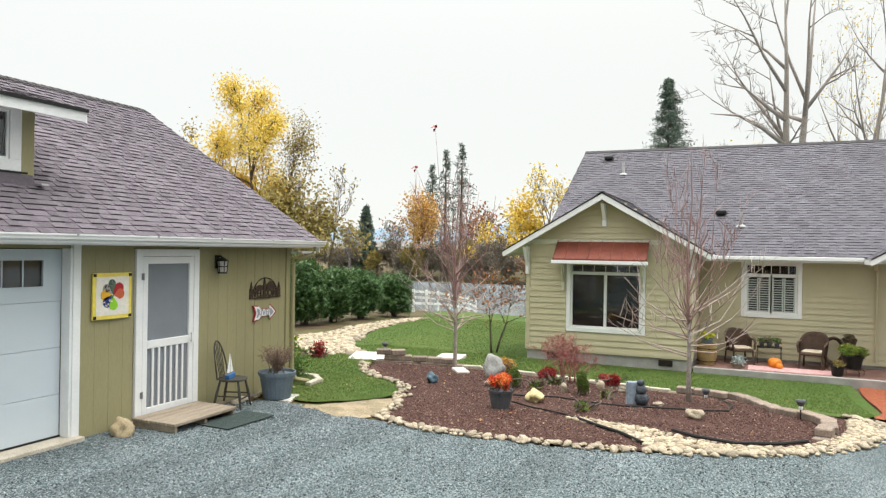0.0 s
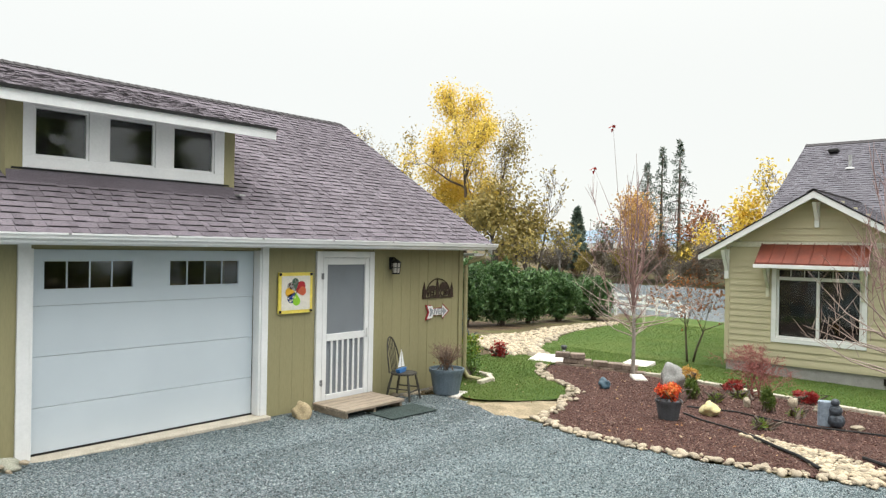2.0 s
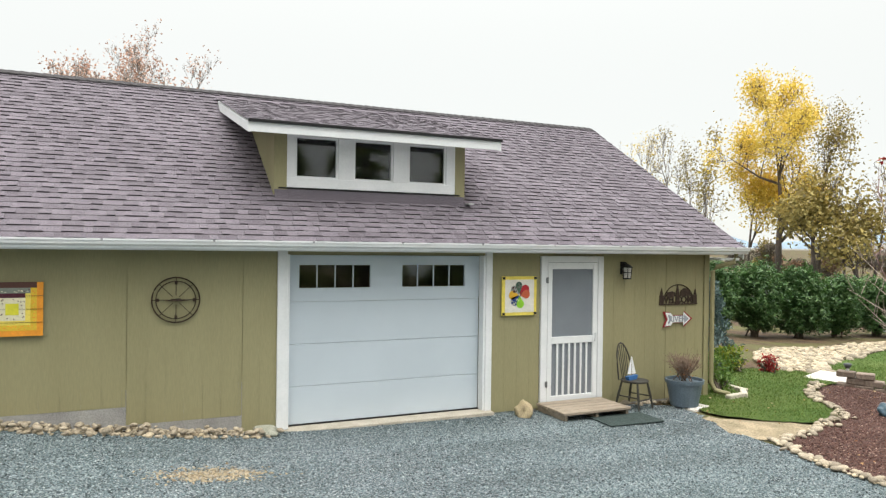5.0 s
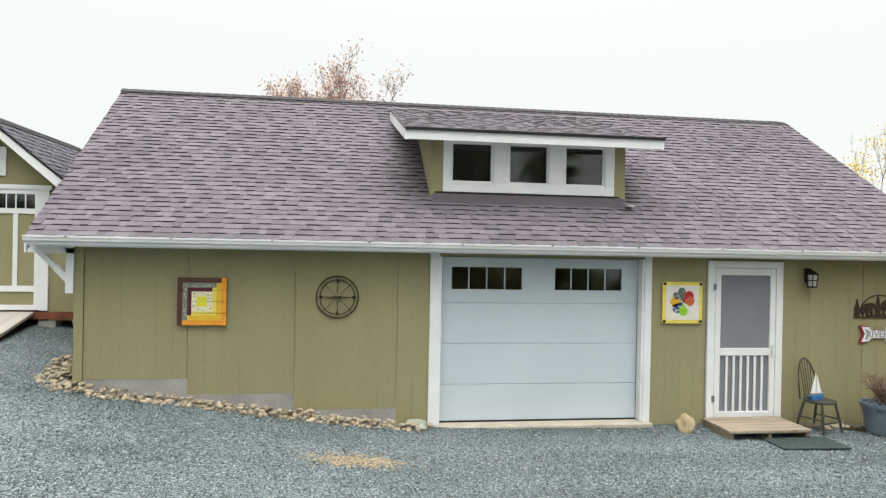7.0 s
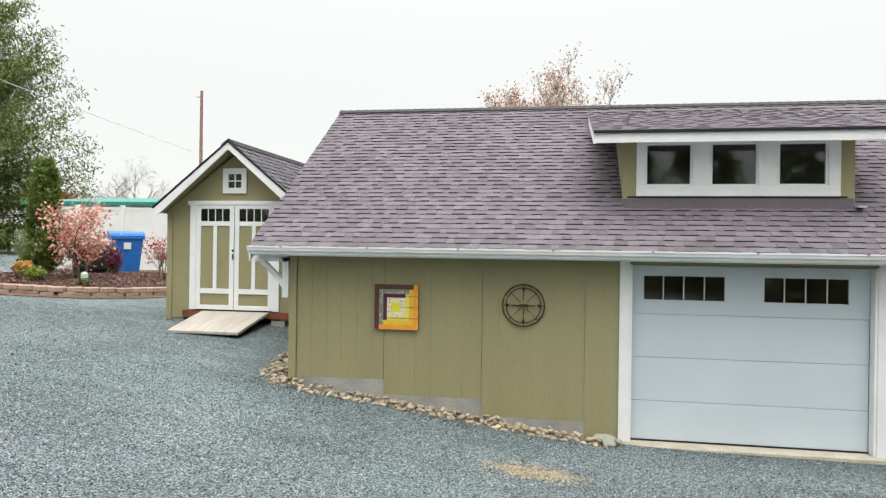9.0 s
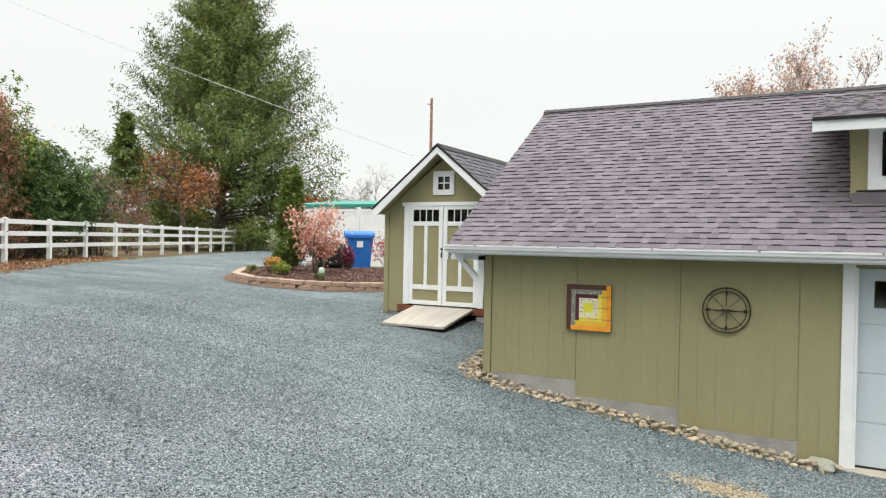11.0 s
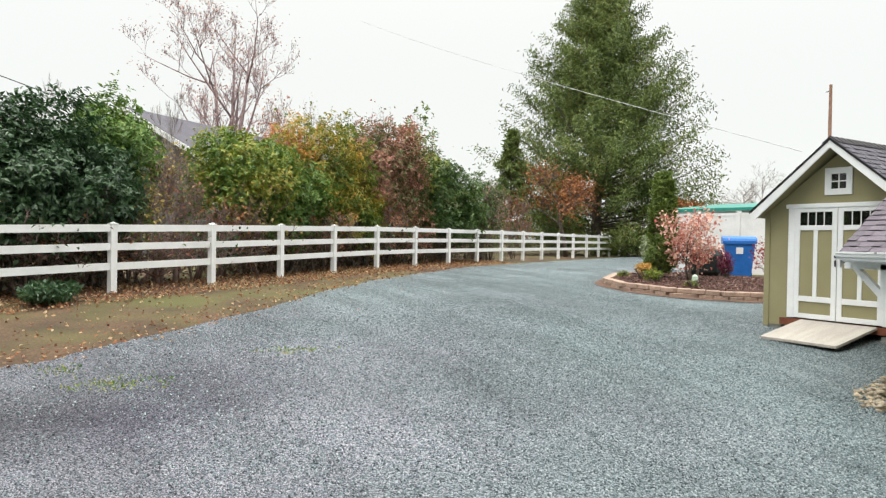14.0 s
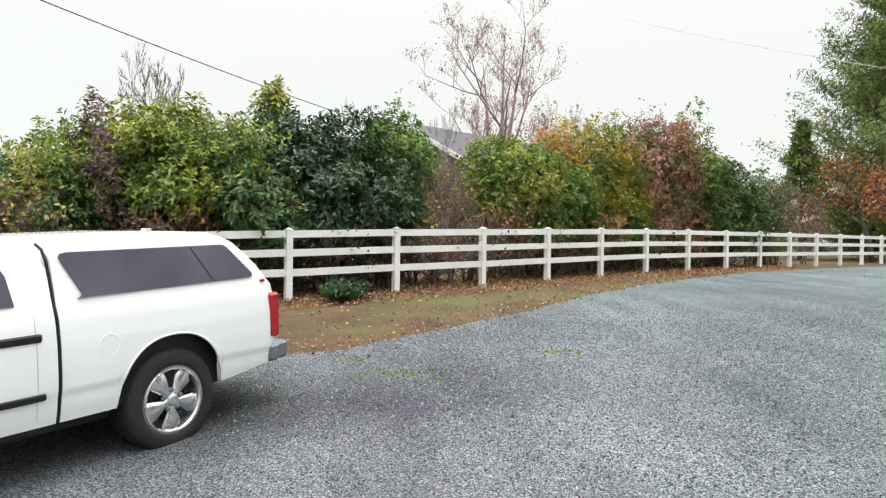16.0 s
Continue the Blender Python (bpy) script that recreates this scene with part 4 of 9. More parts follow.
roof_pipe(6.75, 3.0, 0.38, 0.05, M_PIPE)
roof_pipe(2.9, 6.3, 0.42, 0.05, M_PIPE)
for x, y in ((2.2, 7.4), (6.2, 3.6)):
    part("roof_vent", boxes((x - 0.15, x + 0.15, y - 0.15, y + 0.15, roofz(y) + 0.02, roofz(y) + 0.15), bevel=0.03), M_DARK, house)
# porch
pz = -0.68
porch = part("porch_floor", boxes((5.75, 13, 0.1, 2.1, -1.3, pz), bevel=0.01), mat("red_brown_porch", (0.20, 0.105, 0.085), (0.15, 0.08, 0.065), scale=4, rough=0.8, bump=0.1), None)
porch.matrix_world = pose(15.8, 0, 0, 0, 0, -90)
tagged(porch, "red-brown painted porch floor", "porch", kind="structure")
kerb = part("porch_kerb", boxes((5.75, 13, -0.02, 0.095, -1.3, pz + 0.03), bevel=0.01), M_CONC, None)
kerb.matrix_world = pose(15.8, 0, 0, 0, 0, -90)
tagged(kerb, "pale concrete porch edge", "kerb", kind="structure")

# ---- shed ----
shed = thing("garden_shed", (-6.50, 2.75, 0.9), 0, "olive wooden garden shed with white trimmed double doors", "shed")
sx, sd2, sb, st = 1.27, 3.6, 0.1, 2.02
sp = 3.05
part("wall", boxes((-sx, -0.84, 0, 0.1, sb, st), (0.84, sx, 0, 0.1, sb, st), (-0.84, 0.84, 0, 0.1, 2.02, st + 0.06)), M_SHEDP, shed)
part("gable_wall", slab([(-sx, 0, st), (sx, 0, st), (0, 0, sp - 0.06)], (0, 0.1, 0)), M_SHEDP, shed)
part("wall", boxes((-sx, -sx + 0.1, 0.1, sd2, sb, st), (sx - 0.1, sx, 0.1, sd2, sb, st), (-sx, sx, sd2, sd2 + 0.1, sb, st)), M_SHEDP, shed)
part("gable_wall", slab([(-sx, sd2, st), (sx, sd2, st), (0, sd2, sp - 0.06)], (0, 0.1, 0)), M_SHEDP, shed)
for a, b in ((-sx - 0.02, -sx + 0.08), (sx - 0.08, sx + 0.02)):
    part("corner_board", boxes((a, b, -0.02, 0.0, sb - 0.04, st), bevel=0.003), M_SHEDP, shed)
part("skid", boxes((-0.97, 1.22, -0.03, 0.2, 0.12, 0.235)), M_REDWOOD, shed, "red-brown timber skid")
for spec in ((-sx + 0.05, -sx + 0.3, 0.02, 0.3, -0.12, 0.1), (0.7, 0.95, -0.01, 0.25, -0.3, 0.1), (-sx + 0.05, -sx + 0.3, 3, 3.4, -0.2, 0.1), (0.7, 0.95, 3, 3.4, -0.6, 0.1)):
    part("footing", boxes(spec), M_CONC, shed)
part("door_casing", boxes((-0.84, -0.72, -0.035, 0.0, 0.25, 2.1), (0.72, 0.84, -0.035, 0.0, 0.25, 2.1), (-0.88, 0.88, -0.045, 0.0, 2.1, 2.17), bevel=0.004), M_WHITE, shed)
for a, b in ((-0.72, -0.005), (0.005, 0.72)):
    d = part("shed_door", boxes((a, b, -0.012, 0.02, 0.26, 2.1)), M_SHEDP, shed)
    part("door_rail", boxes((a, a + 0.085, -0.03, -0.012, 0.26, 2.1), (b - 0.085, b, -0.03, -0.012, 0.26, 2.1), (a + 0.085, b - 0.085, -0.03, -0.012, 0.26, 0.34), (a + 0.085, b - 0.085, -0.03, -0.012, 0.54, 0.63), (a + 0.085, b - 0.085, -0.03, -0.012, 1.73, 1.81), (a + 0.085, b - 0.085, -0.03, -0.012, 2.03, 2.1), ((a + b) / 2 - 0.035, (a + b) / 2 + 0.035, -0.03, -0.012, 0.63, 1.73), bevel=0.003), M_WHITE, d)
    # Black panel on the door paints the unlit inside behind its pane.
    part("pane_backing", boxes((a + 0.085, b - 0.085, -0.0135, -0.0122, 1.81, 2.03)), bpy.data.materials["unlit_interior_black"], d, "black panel painted as the unlit shed interior")
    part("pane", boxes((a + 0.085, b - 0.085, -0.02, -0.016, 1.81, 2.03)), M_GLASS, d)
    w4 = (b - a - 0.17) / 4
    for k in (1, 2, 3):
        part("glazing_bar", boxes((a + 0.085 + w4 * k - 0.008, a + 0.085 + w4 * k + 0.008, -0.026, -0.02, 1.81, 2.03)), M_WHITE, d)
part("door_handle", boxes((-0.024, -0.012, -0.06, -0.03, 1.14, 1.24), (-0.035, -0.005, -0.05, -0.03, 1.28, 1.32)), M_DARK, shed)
# No opening here: a black panel paints the unlit inside on the wall.
part("window_backing", boxes((-0.155, 0.14, -0.0015, 0.0, 2.375, 2.665)), bpy.data.materials["unlit_interior_black"], shed, "black panel painted as the unlit shed interior")
casing("window_casing", shed, -0.155, 0.14, 2.375, 2.665, 0.0, 0.075, 0.03, M_WHITE)
sash("gable_window", shed, -0.155, 0.14, 2.375, 2.665, -0.02, 0.025, M_WHITE, bars_x=(-0.0075,), bars_z=(2.52,), bar=0.018)
ev, ez = 1.37, 2.035
srf = part("roof", slab([(-ev, -0.28, ez), (0, -0.28, sp + 0.12), (ev, -0.28, ez), (ev, -0.28, ez - 0.09), (0, -0.28, sp + 0.02), (-ev, -0.28, ez - 0.09)], (0, sd2 + 0.5, 0)), M_SHEDP, shed)
shingles(srf, (ev + 0.02, -0.31, ez), (0, 1, 0), (-ev, 0, sp + 0.12 - ez), lambda r: (0, sd2 + 0.55), 13, math.hypot(ev, sp + 0.12 - ez) / 13, M_SHING, seed=51)
shingles(srf, (-ev - 0.02, -0.31, ez), (0, 1, 0), (ev, 0, sp + 0.12 - ez), lambda r: (0, sd2 + 0.55), 13, math.hypot(ev, sp + 0.12 - ez) / 13, M_SHING, seed=52)
ridge_caps(shed, (0, -0.3, sp + 0.15), (0, sd2 + 0.25, sp + 0.15), 0.16, 0.13, 0.1)
for s in (-1, 1):
    part("bargeboard", slab([(0, -0.31, sp + 0.1), (s * (ev + 0.01), -0.31, ez - 0.02), (s * (ev + 0.01), -0.31, ez - 0.12), (s * (ev - 0.08), -0.31, ez - 0.12), (0, -0.31, sp - 0.015)], (0, 0.03, 0)), M_WHITE, shed)
    part("drip_edge", slab([(0, -0.32, sp + 0.14), (s * (ev + 0.03), -0.32, ez + 0.015), (s * (ev + 0.03), -0.32, ez - 0.02), (0, -0.32, sp + 0.1)], (0, 0.03, 0)), M_DARK, shed)
ramp = part("ramp", slab([(-0.62, -0.03, 0.22), (0.62, -0.03, 0.22), (0.62, -0.03, 0.18), (-0.62, -0.03, 0.18)], (0, -1.0, 0)), M_PLY)
for v in ramp.data.vertices:
    if v.co.y < -0.5:
        v.co.z -= 0.235
        v.co.x -= 0.06
ramp.matrix_world = pose(-6.47, 2.75, 0.915)
tagged(ramp, "pale plywood ramp leaning on the shed sill", "ramp")

# ---- white rail fence ----
line = [(-11.3, -18.6), (-12.0, -16.25), (-12.65, -13.85), (-13.3, -11.5), (-13.99, -9.11), (-15.08, -6.93), (-16.24, -4.78), (-17.59, -2.75), (-18.96, -0.73), (-20.32, 1.3), (-21.58, 3.39)]
while line[-1][1] < 60:
    d = (-0.495, 0.869) if line[-1][1] < 30 else (-0.55, 0.835)
    line.append((line[-1][0] + d[0] * 2.44, line[-1][1] + d[1] * 2.44))


def rail_fence(name, pts, height, label, rails=(0.5, 0.88, 1.24), sink=0.0):
    fence = thing(name, (pts[0][0], pts[0][1], lz(*pts[0])), 0, label, "fence")
    base = Vector(fence.location)
    pme = bpy.data.meshes.new("post")
    bm = boxes((-0.063, 0.063, -0.063, 0.063, -0.1, height))
    bm2 = boxes((-0.073, 0.073, -0.073, 0.073, height, height + 0.02))
    top = [bm2.verts.new(p) for p in ((-0.063, -0.063, height + 0.02), (0.063, -0.063, height + 0.02), (0.063, 0.063, height + 0.02), (-0.063, 0.063, height + 0.02), (0, 0, height + 0.055))]
    for k in range(4):
        bm2.faces.new((top[k], top[(k + 1) % 4], top[4]))
    tmp = bpy.data.meshes.new("cap")
    bm2.to_mesh(tmp)
    bm.from_mesh(tmp)
    bm.to_mesh(pme)
    pme.materials.append(M_VINYL)
    for (x, y), (x2, y2) in zip(pts, pts[1:] + pts[-1:]):
        z = lz(x, y)
        p = hang("post", pme, fence)
        p.matrix_local = pose(x - base.x, y - base.y, z - base.z + 0.02, 0, 0, math.degrees(math.atan2(y2 - y, x2 - x)) if (x2, y2) != (x, y) else 0)
        if (x, y) == (x2, y2):
            continue
        z2 = lz(x2, y2)
        a, b = Vector((x, y, z)) - base, Vector((x2, y2, z2)) - base
        n = (b - a).to_2d().normalized()
        s = Vector((-n.y, n.x, 0)) * 0.02
        o = Vector((n.x, n.y, 0)) * 0.06
        for r in rails:
            v = []
            for q in (a + o, b - o):
                for ss, h in ((-1, -0.07), (1, -0.07), (1, 0.07), (-1, 0.07)):
                    v.append(tuple(q + s * ss + Vector((0, 0, r + h + 0.02))))
            part("rail", (v, [], [(0, 1, 2, 3), (7, 6, 5, 4), (0, 4, 5, 1), (1, 5, 6, 2), (2, 6, 7, 3), (3, 7, 4, 0)]), M_VINYL, fence)
    return fence


rail_fence("rail_fence", line, 1.31, "white vinyl three-rail fence along the drive")
rail_fence("rail_fence", [(25.9, 9.6), (28.4, 9.4), (30.9, 9.45), (33.4, 9.85), (35.8, 10.2), (38.2, 10.5), (40.6, 10.8), (43.0, 11.1), (45.2, 11.4)], 1.15, "white rail fence above the river bank", (0.42, 0.74, 1.06))

# ---- plants ----


def leaf_mat(name, cols, rough=0.5, patch=0.0, patch_scale=0.8, glow=0.25):
    """Leaves: colours vary from leaf to leaf and, with patch, from clump to clump; some light passes through."""
    m = bpy.data.materials.new(name)
    m.use_nodes = True
    nt = m.node_tree
    add, ln = nt.nodes.new, nt.links.new
    b = nt.nodes["Principled BSDF"]
    geo, cr = add("ShaderNodeNewGeometry"), add("ShaderNodeValToRGB")
    el = cr.color_ramp.elements
    while len(el) < len(cols):
        el.new(0.5)
    for i, c in enumerate(cols):
        el[i].position, el[i].color = i / (len(cols) - 1), (*c, 1)
    fac = geo.outputs["Random Per Island"]
    if patch:
        tc, n, mr, mx = add("ShaderNodeTexCoord"), add("ShaderNodeTexNoise"), add("ShaderNodeMapRange"), add("ShaderNodeMix")
        n.inputs["Scale"].default_value, n.inputs["Detail"].default_value = patch_scale, 2
        ln(tc.outputs["Object"], n.inputs["Vector"])
        mr.inputs[1].default_value, mr.inputs[2].default_value = 0.34, 0.66
        ln(n.outputs[0], mr.inputs[0])
        mx.inputs[0].default_value = patch
        ln(fac, mx.inputs[2])
        ln(mr.outputs[0], mx.inputs[3])
        fac = mx.outputs[0]
    ln(fac, cr.inputs[0])
    ln(cr.outputs[0], b.inputs["Base Color"])
    b.inputs["Roughness"].default_value = rough
    b.inputs["Specular IOR Level"].default_value = 0.35
    tr, ms = add("ShaderNodeBsdfTranslucent"), add("ShaderNodeMixShader")
    ln(cr.outputs[0], tr.inputs[0])
    ms.inputs[0].default_value = glow
    ln(b.outputs[0], ms.inputs[1])
    ln(tr.outputs[0], ms.inputs[2])
    ln(ms.outputs[0], nt.nodes["Material Output"].inputs[0])
    return m


def np_mesh(name, V, F, material, parent=None, label=""):
    """A mesh from arrays: all faces have the same number of corners."""
    me = bpy.data.meshes.new(name)
    n = F.shape[1]
    me.vertices.add(len(V))
    me.vertices.foreach_set("co", V.astype(np.float32).ravel())
    me.loops.add(F.size)
    me.loops.foreach_set("vertex_index", F.astype(np.int32).ravel())
    me.polygons.add(len(F))
    me.polygons.foreach_set("loop_start", np.arange(0, F.size, n, dtype=np.int32))
    me.update(calc_edges=True)
    me.materials.append(material)
    return hang(name, me, parent, label)


def leaves(P, out, size, rs, wide=0.45, droop=0.2, spread=0.8, fold=0.15):
    """Folded leaf blades at points P, facing roughly along out."""
    n = len(P)
    N = out + rs.normal(0, spread, (n, 3))
    N /= np.linalg.norm(N, axis=1)[:, None] + 1e-9
    T = rs.normal(0, 1, (n, 3)) + out * 0.6
    T[:, 2] -= droop
    T -= N * (T * N).sum(1)[:, None]
    T /= np.linalg.norm(T, axis=1)[:, None] + 1e-9
    B = np.cross(N, T)
    s = (size * rs.uniform(0.6, 1.3, n))[:, None]
    V = np.stack([P, P + T * s * 0.5 + B * s * wide / 2 + N * s * fold, P + T * s, P + T * s * 0.5 - B * s * wide / 2 + N * s * fold], 1).reshape(-1, 3)
    k = np.arange(n)[:, None] * 4
    F = np.concatenate([k + [0, 1, 2], k + [0, 2, 3]], 1).reshape(-1, 3)
    return V, F


def lump_points(lumps, n, rs, shell=0.45):
    """Points in a heap of ellipsoids, most of them near the outside; gives points and outward ways."""
    L = np.array(lumps, float)
    w = (L[:, 3] * L[:, 4] * L[:, 5]) ** 0.67
    pick = rs.choice(len(L), n, p=w / w.sum())
    d = rs.normal(0, 1, (n, 3))
    d /= np.linalg.norm(d, axis=1)[:, None]
    r = rs.uniform(0, 1, n) ** shell
    P = L[pick, :3] + d * r[:, None] * L[pick, 3:6]
    return P, d


def heap(rs, rx, ry, z0, z1, count, big=0.42, boxy=2.0):
    """Ellipsoids that fill a rounded crown of half widths rx, ry from z0 to z1."""
    out = []
    h = (z1 - z0) / 2
    for _ in range(count):
        d = rs.normal(0, 1, 3)
        d /= (np.abs(d) ** boxy).sum() ** (1 / boxy)
        r = rs.uniform(0.2, 1) ** 0.5 * (1.0 - 0.68 * big)
        k = big * rs.uniform(0.6, 1.15)
        out.append((d[0] * r * rx, d[1] * r * ry, z0 + h + d[2] * r * h, rx * k, ry * k, h * k))
    return out


def stems(rs, lumps, base=(0, 0, 0), r0=0.03, count=10):
    bodies = []
    for k in range(min(count, len(lumps))):
        c = Vector(lumps[k][:3])
        b = Vector(base) + Vector((rs.normal(0, 0.08), rs.normal(0, 0.08), 0))
        mid = b.lerp(c, 0.5) + Vector((rs.normal(0, 0.1), rs.normal(0, 0.1), 0.1))
        bodies.append(tube([b, mid, c], [r0, r0 * 0.7, r0 * 0.3], 5))
    return merged(*bodies)


M_BARK = mat("grey_brown_bark", (0.16, 0.125, 0.10), (0.10, 0.08, 0.065), scale=9, rough=0.95, bump=0.7, bscale=30, stretch=(1, 1, 0.3))
M_BARKP = mat("pale_grey_bark", (0.34, 0.30, 0.27), (0.24, 0.21, 0.19), scale=8, rough=0.9, bump=0.5, bscale=30)
M_BIRCH = mat("birch_bark", (0.40, 0.30, 0.30), (0.27, 0.19, 0.19), scale=6, rough=0.85, bump=0.3)
M_TWIGR = mat("reddish_twig", (0.27, 0.185, 0.16), (0.19, 0.13, 0.115), scale=6, rough=0.85, bump=0.2)


def shrub(name, x, y, h, rx, ry, n, leaf, material, label, category="shrub", group="", seed=1, low=0.15, count=16, z=None, shell=0.45, wide=0.45, droop=0.3, stem=0.025, spread=0.8, big=0.42, boxy=2.0):
    rs = np.random.RandomState(seed)
    ob = thing(name, (x, y, lz(x, y) if z is None else z), 0, label, category, group)
    lumps = heap(rs, rx, ry, h * low, h, count, big, boxy)
    P, d = lump_points(lumps, n, rs, shell)
    keep = P[:, 2] > 0.03
    V, F = leaves(P[keep], d[keep], leaf, rs, wide, droop, spread)
    part("stem_frame", stems(rs, lumps, r0=stem), M_BARK, ob)
    np_mesh("foliage", V, F, material, ob)
    return ob


def shoot_leaves(base, way, length, per, leaf, rs, wide=0.42, bare=0.35, droop=0.0):
    """Leaves set round shoots: each shoot starts at base, runs along way, and carries leaves on its outer part, with a tuft at its tip."""
    n = len(base)
    s = np.concatenate([rs.uniform(bare, 1.0, (n, per - per // 3)), rs.uniform(0.9, 1.02, (n, per // 3))], 1)
    W = np.repeat(way, per, 0)
    P = np.repeat(base, per, 0) + W * (s * length[:, None]).reshape(-1)[:, None]
    R = rs.normal(0, 1, P.shape)
    R -= W * (R * W).sum(1)[:, None]
    R /= np.linalg.norm(R, axis=1)[:, None] + 1e-9
    T = W * rs.uniform(0.15, 0.75, len(P))[:, None] + R
    T[:, 2] -= droop
    T /= np.linalg.norm(T, axis=1)[:, None]
    N = np.cross(T, np.cross(W, T)) + rs.normal(0, 0.35, P.shape) + [0, 0, 0.35]
    N -= T * (N * T).sum(1)[:, None]
    N /= np.linalg.norm(N, axis=1)[:, None] + 1e-9
    B = np.cross(N, T)
    k = (leaf * rs.uniform(0.55, 1.25, len(P)))[:, None]
    V = np.stack([P, P + T * k * 0.5 + B * k * wide / 2 + N * k * 0.1, P + T * k - N * k * 0.12, P + T * k * 0.5 - B * k * wide / 2 + N * k * 0.1], 1).reshape(-1, 3)
    q = np.arange(len(P))[:, None] * 4
    return V, np.concatenate([q + [0, 1, 2], q + [0, 2, 3]], 1).reshape(-1, 3)


def crown_shoots(rs, rx, ry, h, n, low, reach, lumpy=0.2, power=2.3):
    """Starts, ways and lengths of shoots that fill a bush with a lumpy, open outline."""
    d = rs.normal(0, 1, (n, 3))
    d /= np.linalg.norm(d, axis=1)[:, None]
    K, ph = rs.normal(0, 2.6, (9, 3)), rs.uniform(0, 6.28, 9)
    f = 1 + lumpy * np.cos(d @ K.T + ph).sum(1) / 2.6
    box_ = 1 / ((np.abs(d) ** power).sum(1) ** (1 / power))
    u = rs.uniform(0.12, 1, n) ** 0.42
    c, half = (h + low) / 2, (h - low) / 2
    P = d * (box_ * f * u)[:, None] * [rx, ry, half] + [0, 0, c]
    way = d * [0.8, 0.8, 0.5] + rs.normal(0, 0.38, (n, 3)) + [0, 0, 0.5]
    way /= np.linalg.norm(way, axis=1)[:, None]
    L = reach * rs.uniform(0.5, 1.2, n)
    wild = (rs.uniform(0, 1, n) < 0.035) & (d[:, 2] > 0.1) & (u > 0.75)
    L[wild] *= rs.uniform(1.3, 2.1, wild.sum())
    keep = P[:, 2] > 0.1
    return P[keep] - way[keep] * L[keep][:, None] * 0.5, way[keep], L[keep]


def bush(name, x, y, h, rx, ry, n, leaf, material, label, group="", seed=1, wide=0.42, droop=0.15, power=2.0, category="shrub", reach=0.42, low=0.7, lumpy=0.3):
    """A hedge shrub: a lumpy crown of leafy shoots over dead inner twigs and bare stems."""
    rs = np.random.RandomState(seed)
    i = min(range(len(line) - 1), key=lambda j: math.hypot(line[j][0] - x, line[j][1] - y))
    turn = math.degrees(math.atan2(line[i + 1][1] - line[i][1], line[i + 1][0] - line[i][0]))
    ob = thing(name, (x, y, lz(x, y)), turn, label, category, group)
    per = 9
    P, W, L = crown_shoots(rs, rx * 0.95 - 0.22, ry * 0.97 - 0.2, h * 0.97 - 0.22, n // per, low, reach, lumpy, power)
    V, F = shoot_leaves(P, W, L, per, leaf, rs, wide, 0.3, droop)
    ends = P[rs.choice(len(P), 34)]
    rods = []
    for e in ends:
        b = Vector((rs.normal(0, 0.22 * rx), rs.normal(0, 0.2 * ry), 0))
        mid = b.lerp(Vector(e), 0.55) + Vector((rs.normal(0, 0.1), rs.normal(0, 0.1), 0.15))
        rods.append(tube([b, mid, e], [0.03, 0.02, 0.008], 5))
    part("stem_frame", merged(*rods), M_BARK, ob)
    # Dead inner leaves; their dark colour also paints the shaded hedge interior.
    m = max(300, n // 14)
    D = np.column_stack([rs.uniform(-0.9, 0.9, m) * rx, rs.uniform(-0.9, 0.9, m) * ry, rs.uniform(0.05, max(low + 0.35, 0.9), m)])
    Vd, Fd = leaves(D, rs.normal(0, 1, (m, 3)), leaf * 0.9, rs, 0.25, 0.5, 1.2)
    np_mesh("dead_undergrowth", Vd, Fd, L_DEAD, ob, "dead brown inner twigs and leaves, darkened as if shaded")
    np_mesh("foliage", V, F, material, ob)
    return ob


